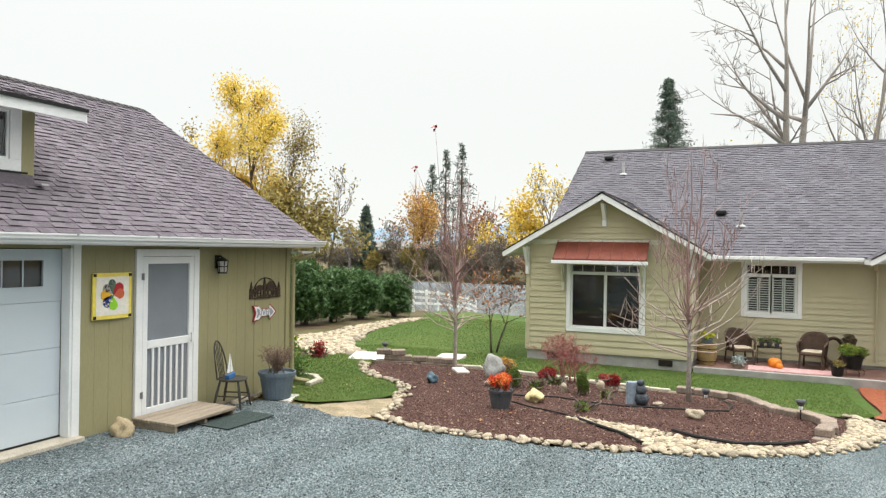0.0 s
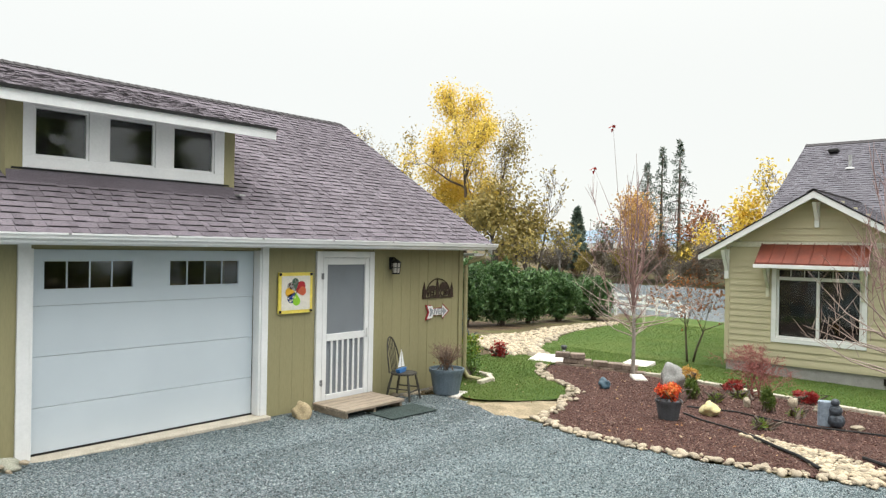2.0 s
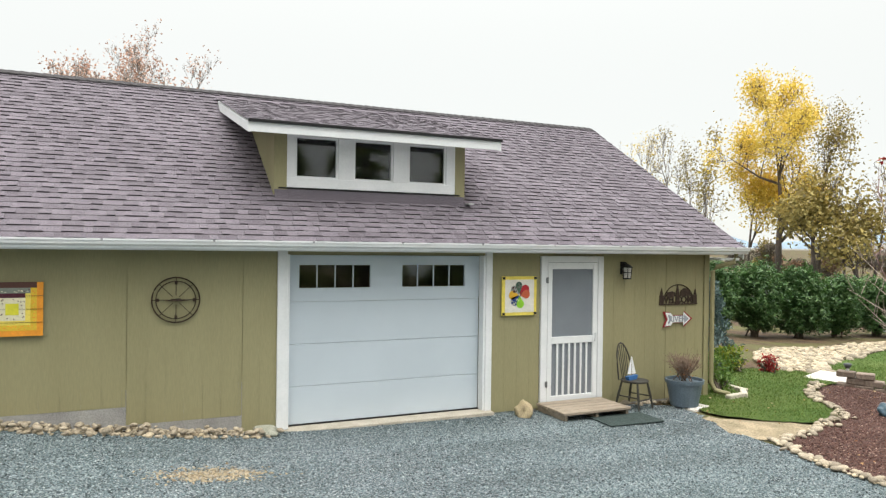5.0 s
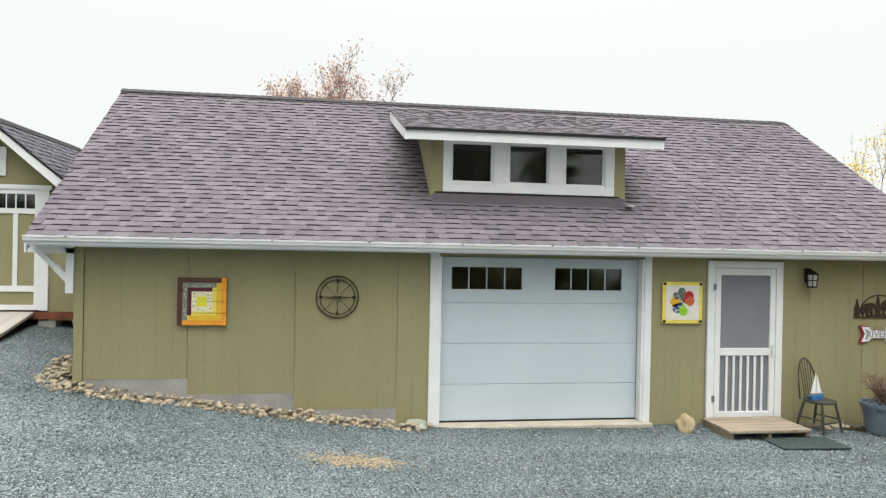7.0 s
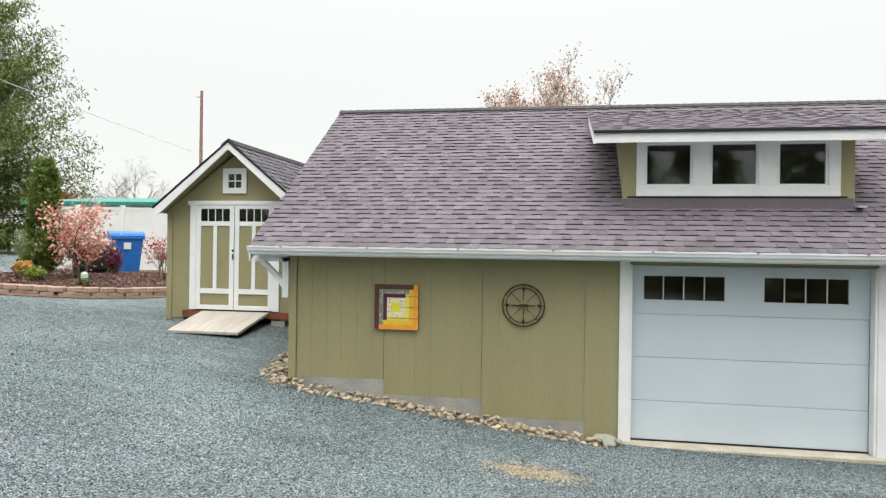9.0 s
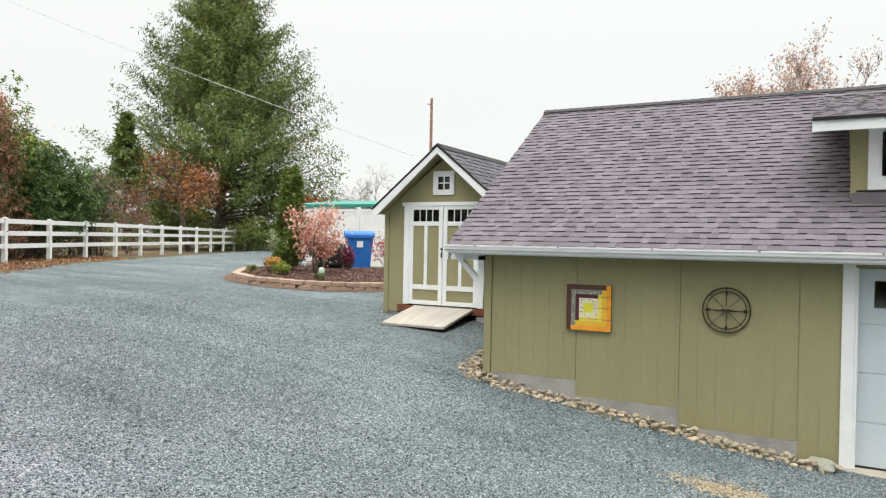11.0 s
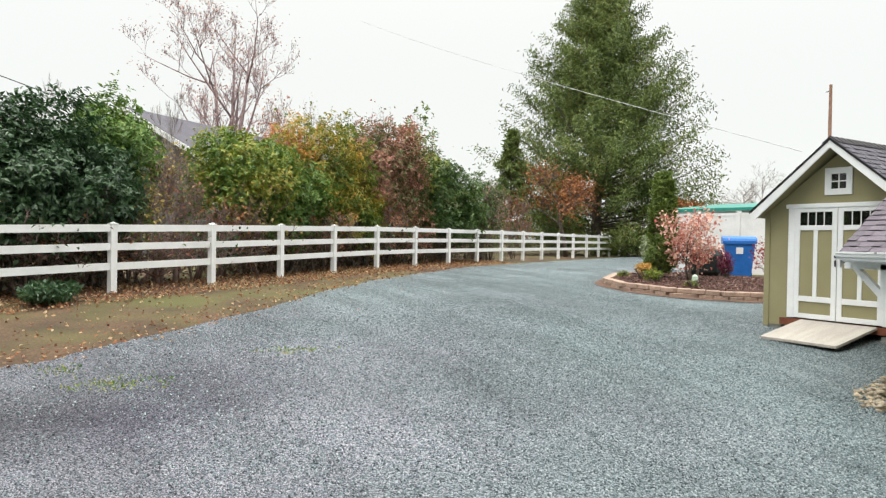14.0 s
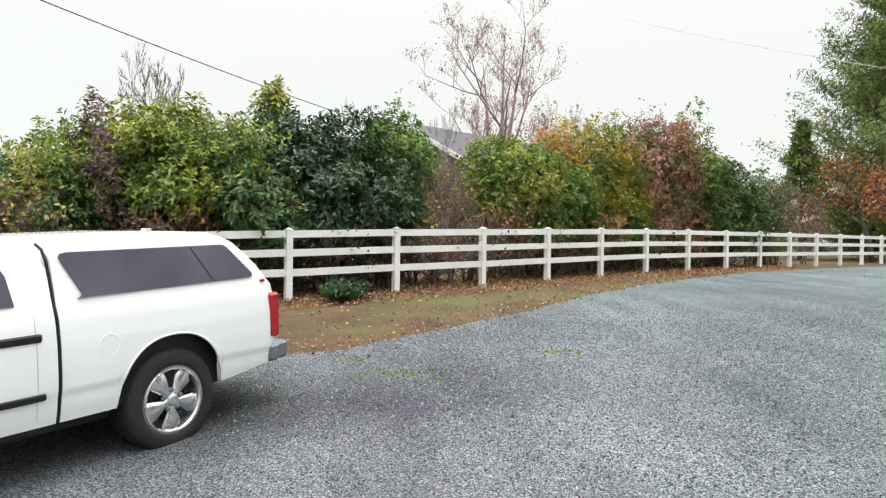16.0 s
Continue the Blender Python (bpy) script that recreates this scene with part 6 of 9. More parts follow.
limbed("japanese_maple", 16.4, -0.2, 2.5, 1.1, M_BARK, "small maple with rusty leaves at the house corner", 24, 0.1, L_OAK, 520, cloud=0.14, levels=3, trunks=2, r0=0.035, first=0.4)

# a ragged line of trees beyond the fence and up the drive
wrs = np.random.RandomState(55)
for k in range(15):
    x, y = -44 - wrs.uniform(0, 10), -26 + k * 5.2 + wrs.uniform(-1, 1)
    shrub("distant_thicket", x, y, wrs.uniform(2.6, 4.6), wrs.uniform(2.5, 3.6), wrs.uniform(2.5, 3.6), 1500, 0.34, (L_RUSSET, L_OLIVE, L_GREEN)[k % 3], "brown and green thicket beyond the fence", "thicket", "thickets beyond the fence", 400 + k, low=0.0, count=14)
L_BRUSH = leaf_mat("brush_twigs", [(0.16, 0.13, 0.10), (0.25, 0.205, 0.165), (0.18, 0.17, 0.12), (0.31, 0.26, 0.22)], 0.8)
L_BRUSHR = leaf_mat("brush_rusty", [(0.2, 0.12, 0.08), (0.3, 0.2, 0.14), (0.34, 0.22, 0.12)], 0.8)

# far river bank and beyond
limbed("cottonwood", 80.9, 60.7, 27.4, 6.2, M_BARK, "tall cottonwood in golden yellow leaf", 101, 0.4, L_GOLD, 13500, cloud=0.85, levels=4, kids=(5, 7), first=0.2, up=0.35, thin=0.04, shrink=0.55, z=-1.2)
limbed("cottonwood", 81.6, 66.5, 22.0, 3.6, M_BARK, "golden cottonwood on the far bank", 102, 0.4, L_GOLD, 8000, cloud=1.0, levels=4, first=0.15, thin=0.03, z=-1.2)
limbed("cottonwood", 80.5, 54.2, 22.4, 2.90, M_BARK, "thinning olive-gold cottonwood on the bank", 103, 0.33, L_OLIVE, 2200, cloud=0.8, levels=4, first=0.15, thin=0.035, z=-1.2)
limbed("bare_tree", 80.8, 50.8, 17.5, 2.72, M_BARK, "nearly bare tree on the far bank", 104, 0.5, L_OLIVE, 700, cloud=0.8, thin=0.035, levels=4, first=0.2, z=-1.2)
limbed("bare_tree", 83.8, 49.0, 15.4, 3.10, M_BARK, "leaning bare grey tree", 105, 0.5, L_OLIVE, 120, cloud=0.5, thin=0.035, levels=4, first=0.3, lean=(0.1, -0.3), z=-1.2)
limbed("willow", 78.6, 53.4, 10.6, 4.74, M_BARK, "broad willow in dull yellow-brown", 106, 0.6, L_OLIVE, 3200, cloud=1.0, levels=3, first=0.1, z=-1.2)
limbed("willow", 80.5, 49.0, 7.5, 3.56, M_BARK, "brown willow thicket on the bank", 107, 0.55, L_OLIVE, 1800, cloud=0.9, levels=3, first=0.1, trunks=3, z=-1.2)
limbed("thin_tree", 81.3, 74.6, 22.9, 1.76, M_BARK, "thin half-bare tree on the bank", 108, 0.5, L_OLIVE, 700, cloud=0.8, thin=0.035, levels=4, first=0.2, z=-1.2)
conifer("fir_tree", 97.3, 50.7, 10.1, 2.30, L_FIR, "dense dark green fir across the river", 109, whorls=22, per=9, sprays=30, leaf=0.55, droop=0.1, tight=0.05, z=-1.2)
limbed("bare_tree", 96.6, 44.8, 8.7, 2.50, M_BARKP, "rounded bare purple-grey tree", 110, 0.4, L_RUSSET, 500, cloud=0.7, thin=0.035, levels=4, first=0.15, z=-1.2)
limbed("orange_tree", 94.4, 39.8, 11.0, 2.24, M_BARK, "tree in dull orange leaf", 111, 0.4, L_ORANGE, 3600, cloud=0.9, levels=4, first=0.1, z=-1.2)
conifer("pine_tree", 104.3, 42.2, 17.4, 3.1, L_FIR, "tall thin pine on the far bank", 112, whorls=30, per=5, sprays=11, leaf=0.55, droop=0.25, wide=0.16, base=0.2, power=0.8, ragged=0.5, tight=0.05, z=-1.2)
conifer("pine_tree", 107.0, 40.9, 20.2, 3.6, L_FIR, "tall thin pine on the far bank", 113, whorls=30, per=5, sprays=11, leaf=0.55, droop=0.25, wide=0.16, base=0.2, power=0.8, ragged=0.5, tight=0.05, z=-1.2)
conifer("pine_tree", 110.0, 39.2, 21.8, 4.0, L_FIR, "tall thin pine on the far bank", 114, whorls=30, per=5, sprays=11, leaf=0.55, droop=0.25, wide=0.16, base=0.2, power=0.8, ragged=0.5, tight=0.05, z=-1.2)
limbed("bare_tree", 100.1, 31.9, 9.5, 3.51, M_BARKP, "bare brown tree on the far bank", 116, 0.5, L_OAK, 700, cloud=0.8, thin=0.035, levels=4, first=0.1, z=-1.2)
limbed("yellow_tree", 96.5, 30.1, 6.5, 1.35, M_BARK, "small yellow-leaved tree on the bank", 117, 0.5, L_GOLD, 600, cloud=0.7, levels=3, first=0.1, z=-1.2)
limbed("yellow_tree", 97.2, 23.5, 11.0, 1.83, M_BARK, "yellow-leaved tree behind the house", 118, 0.6, L_GOLD, 1800, cloud=0.9, levels=3, first=0.1, z=-1.2)
limbed("bare_tree", 96.4, 20.4, 16.3, 2.77, M_BARK, "half-bare tree with yellow leaves", 119, 0.5, L_GOLD, 420, cloud=0.7, thin=0.035, levels=4, first=0.2, z=-1.2)
limbed("bare_tree", 103.4, 29.4, 9.2, 3.13, M_BARKP, "bare brown tree on the far bank", 120, 0.5, L_RUSSET, 500, cloud=0.8, thin=0.035, levels=4, first=0.1, z=-1.2)
limbed("bare_tree", 85.9, 46.8, 7.0, 2.14, M_BARKP, "bare brown thicket tree", 121, 0.5, L_OLIVE, 500, cloud=0.7, thin=0.035, levels=4, first=0.1, z=-1.2)
conifer("fir_tree", 106.6, 4.8, 29.1, 6.04, L_FIR, "dark fir beyond the house roof", 122, whorls=40, per=11, sprays=60, leaf=0.42, ragged=0.4, base=0.1, droop=0.15, rise=0.1, wide=0.22, power=0.75, tight=0.09, z=-1.2)
limbed("bare_tree", 63.9, -9.6, 33.0, 8.2, M_BARKP, "large bare tree beyond the house", 127, 0.2, L_GOLD, 20, cloud=0.5, thin=0.03, levels=4, kids=(3, 5), first=0.25, up=0.25, wiggle=0.13, trunks=2, r0=0.55, shrink=0.55, z=-1.2)
limbed("bare_tree", 70.8, -15.9, 36.0, 7.0, M_BARKP, "large bare tree with a few yellow leaves", 128, 0.22, L_GOLD, 900, cloud=0.7, thin=0.03, levels=4, kids=(3, 5), first=0.3, up=0.35, wiggle=0.13, trunks=2, r0=0.55, shrink=0.55, z=-1.2)
limbed("bare_tree", 83.2, -4.3, 16.0, 3.83, M_BARKP, "low bare treetops beyond the roof", 125, 0.4, L_GOLD, 30, cloud=0.5, thin=0.035, levels=4, first=0.2, z=-1.2)
limbed("yellow_tree", *(75.17, 85.93), 17.0, 2.6, M_BARK, "yellow-leaved tree beyond the garage roof", 126, 0.5, L_GOLD, 500, cloud=0.7, levels=4, first=0.2, z=-1.2)
limbed("bare_tree", 77.0, 88.4, 22.2, 1.79, M_BARK, "thin bare tree with a few yellow leaves", 170, 0.35, L_GOLD, 260, cloud=0.7, thin=0.035, levels=4, first=0.25, z=-1.2)
limbed("bare_tree", 80.4, 87.6, 23.7, 2.33, M_BARK, "tall bare tree with a few yellow leaves", 171, 0.35, L_GOLD, 420, cloud=0.7, thin=0.035, levels=4, first=0.25, z=-1.2)
limbed("bare_tree", 84.3, 86.7, 24.4, 2.68, M_BARK, "tall half-bare tree on the far bank", 172, 0.35, L_OLIVE, 700, cloud=0.7, thin=0.035, levels=4, first=0.25, z=-1.2)
limbed("bare_tree", 88.7, 85.7, 23.2, 3.04, M_BARK, "half-bare tree on the far bank", 173, 0.35, L_OLIVE, 900, cloud=0.7, thin=0.035, levels=4, first=0.25, z=-1.2)
brush_rs = np.random.RandomState(77)
for k in range(46):
    f = k / 45
    x, y = 93.5 - 2.2 * math.sin(f * 9) + brush_rs.uniform(-1, 5), 8 + 72 * f + brush_rs.uniform(-1, 1)
    h, w = brush_rs.uniform(3.0, 6.5), brush_rs.uniform(1.8, 3.2)
    m = (L_BRUSH, L_OLIVE, L_BRUSH, L_BRUSHR, L_BRUSH)[k % 5]
    shrub("bank_brush", x, y, h, w, w, 1500, 0.55, m, "brown and grey brush on the river bank", "brush", "brush on the river bank", 300 + k, low=0.0, count=9, z=-1.9, spread=1.2, wide=0.2, droop=-0.6)

# hills beyond the valley
for hname, hx, top, tone in (("far_hill", 900, 62, (0.22, 0.29, 0.36)), ("near_hill", 420, 13, (0.2, 0.19, 0.17))):
    ys = np.linspace(-1.6 * hx, 1.6 * hx, 90)
    crest = top * (0.55 + 0.25 * np.sin(ys / hx * 5 + 1.0) + 0.14 * np.sin(ys / hx * 13) + 0.06 * np.sin(ys / hx * 41))
    V = np.concatenate([np.stack([np.full(90, hx - 60.0), ys, np.full(90, -4.0)], 1), np.stack([np.full(90, float(hx)), ys, crest], 1), np.stack([np.full(90, hx + 150.0), ys, np.full(90, -4.0)], 1)])
    k = np.arange(89)[:, None]
    hill = np_mesh(hname, V, np.concatenate([k + [0, 1, 91, 90], k + [90, 91, 181, 180]]), mat(hname + "_woods", tone, tuple(c * 0.8 for c in tone), scale=0.03, rough=1.0, bump=0, fine=0.25, bscale=0.4))
    tagged(hill, "wooded hills beyond the river valley", "hills", kind="structure")

# ---- stones ----


def stone_mesh(seed, flat=0.7, material=None, sub=2, rough=0.28):
    bm = bmesh.new()
    bmesh.ops.create_icosphere(bm, subdivisions=sub, radius=1)
    for v in bm.verts:
        v.co *= 1 + rough * noise.noise(v.co * 1.3 + Vector((seed * 7.3, seed * 3.1, 0)))
        v.co.z *= flat
    me = bpy.data.meshes.new("stone")
    bm.to_mesh(me)
    bm.free()
    me.shade_smooth()
    if material:
        me.materials.append(material)
    return me


M_GREYROCK = mat("grey_granite", (0.36, 0.355, 0.34), (0.26, 0.26, 0.25), scale=5, rough=0.85, bump=0.4, bscale=40, fine=0.25)
M_YROCK = mat("yellow_sandstone", (0.58, 0.50, 0.20), (0.5, 0.43, 0.27), scale=4, rough=0.85, bump=0.4, bscale=40)
M_TANROCK = mat("tan_sandstone", (0.46, 0.37, 0.22), (0.34, 0.27, 0.17), scale=5, rough=0.85, bump=0.4, bscale=35)
STONES = [stone_mesh(k, 0.62 + 0.05 * (k % 4), M_STONE) for k in range(7)]


def stone_row(name, pts, size, per_m, width, label, seed, height=None, piles=1):
    """Rounded river stones along a line, each an object of its own."""
    rs = np.random.RandomState(seed)
    ob = thing(name, (pts[0][0], pts[0][1], lz(*pts[0])), 0, label, "rock border")
    P = np.array(pts, float)
    seg = np.linalg.norm(np.diff(P, axis=0), axis=1)
    cum = np.concatenate([[0], np.cumsum(seg)])
    n = int(cum[-1] * per_m)
    zf = height or lz
    for k in range(n):
        s = cum[-1] * (k + rs.uniform(0, 1)) / n
        x, y = np.interp(s, cum, P[:, 0]), np.interp(s, cum, P[:, 1])
        x, y = x + rs.normal(0, width), y + rs.normal(0, width)
        r = size * rs.uniform(0.55, 1.35)
        st = hang("stone", STONES[rs.randint(len(STONES))], ob)
        st.matrix_local = Matrix.Translation((x - ob.location.x, y - ob.location.y, zf(x, y) + r * 0.32 + 0.05 * rs.randint(0, piles) - ob.location.z)) @ pose(0, 0, 0, rs.uniform(-20, 20), rs.uniform(-20, 20), rs.uniform(0, 360)) @ Matrix.Diagonal((r, r * rs.uniform(0.6, 0.9), r * rs.uniform(0.6, 0.9), 1))
    return ob


def stone_field(name, outline, n, size, label, seed, zf, material=None):
    """A scatter of many small stones inside an outline, as one body."""
    rs = np.random.RandomState(seed)
    O = np.array(outline)
    P = rs.uniform(O.min(0), O.max(0), (n * 6, 2))
    P = P[inside(P, outline)][:n]
    base = []
    for k in range(4):
        me = stone_mesh(40 + k, 0.65, None, 1, 0.35)
        base.append((np.array([v.co[:] for v in me.vertices]), np.array([p.vertices[:] for p in me.polygons])))
    V, F, o = [], [], 0
    for k, (x, y) in enumerate(P):
        v, f = base[k % 4]
        a = rs.uniform(0, 6.28)
        r = size * rs.uniform(0.5, 1.3)
        c, s = math.cos(a), math.sin(a)
        w = v * [r, r * rs.uniform(0.65, 0.95), r * rs.uniform(0.6, 0.9)]
        V.append(np.stack([w[:, 0] * c - w[:, 1] * s + x, w[:, 0] * s + w[:, 1] * c + y, w[:, 2] + zf(x, y) + r * 0.25], 1))
        F.append(f + o)
        o += len(v)
    ob = np_mesh(name, np.concatenate(V), np.concatenate(F), material or M_STONEJ)
    ob.data.shade_smooth()
    return tagged(ob, label, "stones", kind="stuff")


front = [(9.9, 0.25), (9.4, 0.0), (8.6, -0.55), (7.8, -1.75), (7.1, -2.0), (6.3, -2.3), (5.45, -2.5), (5.22, -3.26), (5.2, -4.07), (5.28, -4.76), (5.37, -5.4), (5.58, -6.03), (5.77, -6.7), (6.18, -7.4), (6.76, -8.03), (7.56, -8.55), (8.9, -8.85), (9.7, -8.75), (10.1, -8.5)]
stone_row("bed_rock_border", front, 0.055, 19, 0.05, "border of rounded tan and grey river rocks round the bed", 7, lambda x, y: lz(x, y) + 0.04)
stone_field("river_rock_drift", rounded([(6.85, -4.62), (6.92, -5.0), (6.8, -5.5), (6.7, -5.95), (6.5, -6.25), (6.4, -6.5), (6.32, -6.95), (6.6, -7.5), (7.0, -7.85), (7.8, -8.25), (8.9, -8.4), (9.9, -8.5), (8.8, -8.85), (7.4, -8.5), (6.6, -7.9), (6.1, -7.3), (5.75, -6.5), (5.68, -6.02), (6.2, -5.65), (6.5, -5.28)], 2), 1600, 0.042, "drift of pale river rock across the mulch", 9, bz)
border_o = [(x + dx, y + dy) for (x, y), (dx, dy) in ((p, (0.11, 0.1)) for p in front)] + [(x - 0.11, y - 0.1) for x, y in front[::-1]]
stone_field("border_pebbles", border_o, 1300, 0.032, "small pebbles filling the rock border", 15, lambda x, y: lz(x, y) + 0.045)
stone_field("garage_pebbles", [(-4.75, 1.4), (-4.5, 0.3), (-4.3, -0.02), (-0.2, -0.02), (-0.2, -0.4), (-1.9, -0.38), (-3.2, -0.32), (-4.5, -0.3), (-4.95, 0.4), (-5.0, 1.4)], 420, 0.04, "small pebbles along the garage footing", 16, lambda x, y: lz(x, y) + 0.03)
stone_field("creek_stones", creek_o, 1500, 0.085, "pale river rocks of the dry creek", 10, lambda x, y: lz(x, y) + 0.04)
stone_row("creek_rock_border", [(10.3, 1.8), (11.4, 1.2), (13, 2.55), (16.1, 4.35), (20.3, 5.9), (24.7, 6.25)], 0.12, 6, 0.07, "larger rocks edging the dry creek", 12)
stone_row("garage_rock_border", [(-4.75, 1.4), (-4.6, 0.3), (-4.35, -0.1), (-3.2, -0.16), (-1.9, -0.22), (-0.6, -0.26), (-0.2, -0.22)], 0.038, 58, 0.075, "heap of small tan river rocks along the garage footing", 13, lambda x, y: lz(x, y) + 0.03, 2)
stone_row("garage_rock_border", [(5.0, -0.12), (5.6, -0.18), (6.2, -0.2)], 0.06, 10, 0.05, "small rocks along the garage footing", 14, lambda x, y: lz(x, y) + 0.02)


def boulder(name, x, y, r, h, material, label, seed, z, squash=1.0):
    ob = part(name, boxes((0, 1, 0, 1, 0, 1)), material)
    ob.data = stone_mesh(seed, 1.0, material, 3, 0.5)
    ob.matrix_world = Matrix.Translation((x, y, z + h * 0.38)) @ pose(0, 0, 0, 0, 0, seed * 40) @ Matrix.Diagonal((r, r * squash, h * 0.6, 1))
    return tagged(ob, label, "rock")


boulder("boulder", 9.31, -2.79, 0.2, 0.38, M_GREYROCK, "pale grey upright granite boulder in the bed", 3, bz(9.31, -2.79), 0.7)
boulder("yellow_rock", 7.75, -4.0, 0.2, 0.17, M_YROCK, "yellowish sandstone rock on the mulch", 5, bz(7.75, -4.0), 0.7)
boulder("tan_rock", 3.22, -0.27, 0.15, 0.23, M_TANROCK, "angular tan rock by the garage door", 6, lz(3.25, -0.3), 0.75)
boulder("grey_rock", -0.25, -0.22, 0.16, 0.13, mat("lichen_rock", (0.36, 0.35, 0.29), (0.27, 0.28, 0.22), scale=8, rough=0.9, bump=0.4), "grey lichened rock at the door trim", 8, lz(-0.25, -0.22), 0.8)
for k, (x, y, r, h) in enumerate(((7.76, -6.36, 0.12, 0.14), (8.45, -3.05, 0.12, 0.13), (8.33, -5.79, 0.1, 0.06), (8.58, -4.26, 0.07, 0.13), (9.3, -4.72, 0.07, 0.14), (9.2, -5.15, 0.11, 0.09))):
    boulder("bed_stone", x, y, r, h, M_STONE, "single rounded stone on the mulch", 20 + k, bz(x, y), 0.8)
boulder("glazed_ball", 8.31, -2.0, 0.1, 0.17, mat("blue_glaze", (0.06, 0.11, 0.15), (0.03, 0.06, 0.08), rough=0.3, bump=0.1), "dark blue glazed ornament on the mulch", 31, bz(8.31, -2.0))
# retaining blocks
me_block = bpy.data.meshes.new("block")
bmb = boxes((-0.15, 0.15, -0.1, 0.1, 0, 0.11), bevel=0.014)
bmb.to_mesh(me_block)
bmb.free()
me_block.materials.append(M_BLOCK)


def blocks(name, pts, step, courses, label, z_of, seed, mesh=me_block, rise=0.112, set_back=0.0):
    rs = np.random.RandomState(seed)
    P = np.array(pts, float)
    cum = np.concatenate([[0], np.cumsum(np.linalg.norm(np.diff(P, axis=0), axis=1))])
    ob = thing(name, (P[0, 0], P[0, 1], z_of(*P[0])), 0, label, "low wall")
    for c in range(courses(0) if callable(courses) else courses):
        s = (c % 2) * step * 0.5 + step * 0.5
        while s < cum[-1]:
            if not callable(courses) or c < courses(s / cum[-1]):
                x, y = np.interp(s, cum, P[:, 0]), np.interp(s, cum, P[:, 1])
                x2, y2 = np.interp(s + 0.05, cum, P[:, 0]), np.interp(s + 0.05, cum, P[:, 1])
                x0, y0 = np.interp(s - 0.05, cum, P[:, 0]), np.interp(s - 0.05, cum, P[:, 1])
                b = hang("block", mesh, ob)
                b.matrix_local = Matrix.Translation((x - ob.location.x + rs.normal(0, 0.008), y - ob.location.y + rs.normal(0, 0.008), z_of(x, y) + c * rise - ob.location.z)) @ pose(0, 0, 0, 0, 0, math.degrees(math.atan2(y2 - y0, x2 - x0)) + rs.normal(0, 2))
            s += step
    return ob


blocks("block_edging", [(10.25, 0.2), (10.55, -0.3), (10.8, -0.9), (10.95, -1.5)], 0.31, lambda f: 3 if f < 0.3 else 2, "low wall of grey-brown concrete blocks at the bed's back", lambda x, y: lz(x, y) - 0.02, 3)
blocks("block_edging", [(7.2, -7.9), (7.75, -8.05), (8.3, -8.08), (8.7, -7.85), (8.9, -7.45), (9.5, -7.2), (10.1, -7.05), (10.5, -6.85), (10.7, -6.4), (10.72, -5.8)], 0.31, lambda f: 3 if 0.12 < f < 0.3 else 2, "stacked tan concrete blocks curving round the bed", lambda x, y: lz(x, y) - 0.04, 4)
edge_me = bpy.data.meshes.new("edging_stone")
bme = boxes((-0.19, 0.19, -0.05, 0.05, 0, 0.1), bevel=0.012)
bme.to_mesh(edge_me)
bme.free()
edge_me.materials.append(mat("pale_edging", (0.50, 0.46, 0.37), (0.4, 0.36, 0.29), scale=7, rough=0.9, bump=0.4, rand=0.1))
blocks("concrete_edging", [(10.97, -1.5), (11.1, -2.4), (11.0, -3.4), (10.85, -4.6), (10.78, -5.8)], 0.385, 1, "row of pale concrete edging stones", lambda x, y: lz(x, y) - 0.0, 5, edge_me)
blocks("concrete_edging", [(6.95, -0.35), (7.35, -0.3), (7.65, 0.0), (7.7, 0.5), (7.6, 1.2)], 0.385, 1, "curved pale edging round the corner planting", lambda x, y: lz(x, y) - 0.0, 6, edge_me)
# stepping slabs
M_SLAB = mat("pale_paver", (0.66, 0.63, 0.58), (0.54, 0.51, 0.46), scale=5, rough=0.9, bump=0.2)
for x, y, a, b, t in ((10.9, 0.75, 0.55, 0.4, 20), (13.3, -0.2, 0.5, 0.32, 10), (9.6, -2.0, 0.26, 0.12, 35)):
    ob = part("paving_slab", boxes((-a, a, -b, b, -0.05, 0.05), bevel=0.015), M_SLAB)
    ob.matrix_world = pose(x, y, (bz(x, y) if x < 10 else lz(x, y) + 0.03), 0, 0, t)
    tagged(ob, "pale flat stone slab set in the ground", "paver")


# ---- plants of the bed ----
M_LIMB = mat("pale_pink_bark", (0.42, 0.34, 0.30), (0.32, 0.25, 0.22), scale=8, rough=0.85, bump=0.3)
M_SHOOT = mat("pinkish_shoot", (0.33, 0.21, 0.19), (0.25, 0.155, 0.145), scale=6, rough=0.8, bump=0.2)
M_REDTWIG = mat("red_twig", (0.38, 0.15, 0.13), (0.28, 0.11, 0.10), scale=6, rough=0.8, bump=0.1)


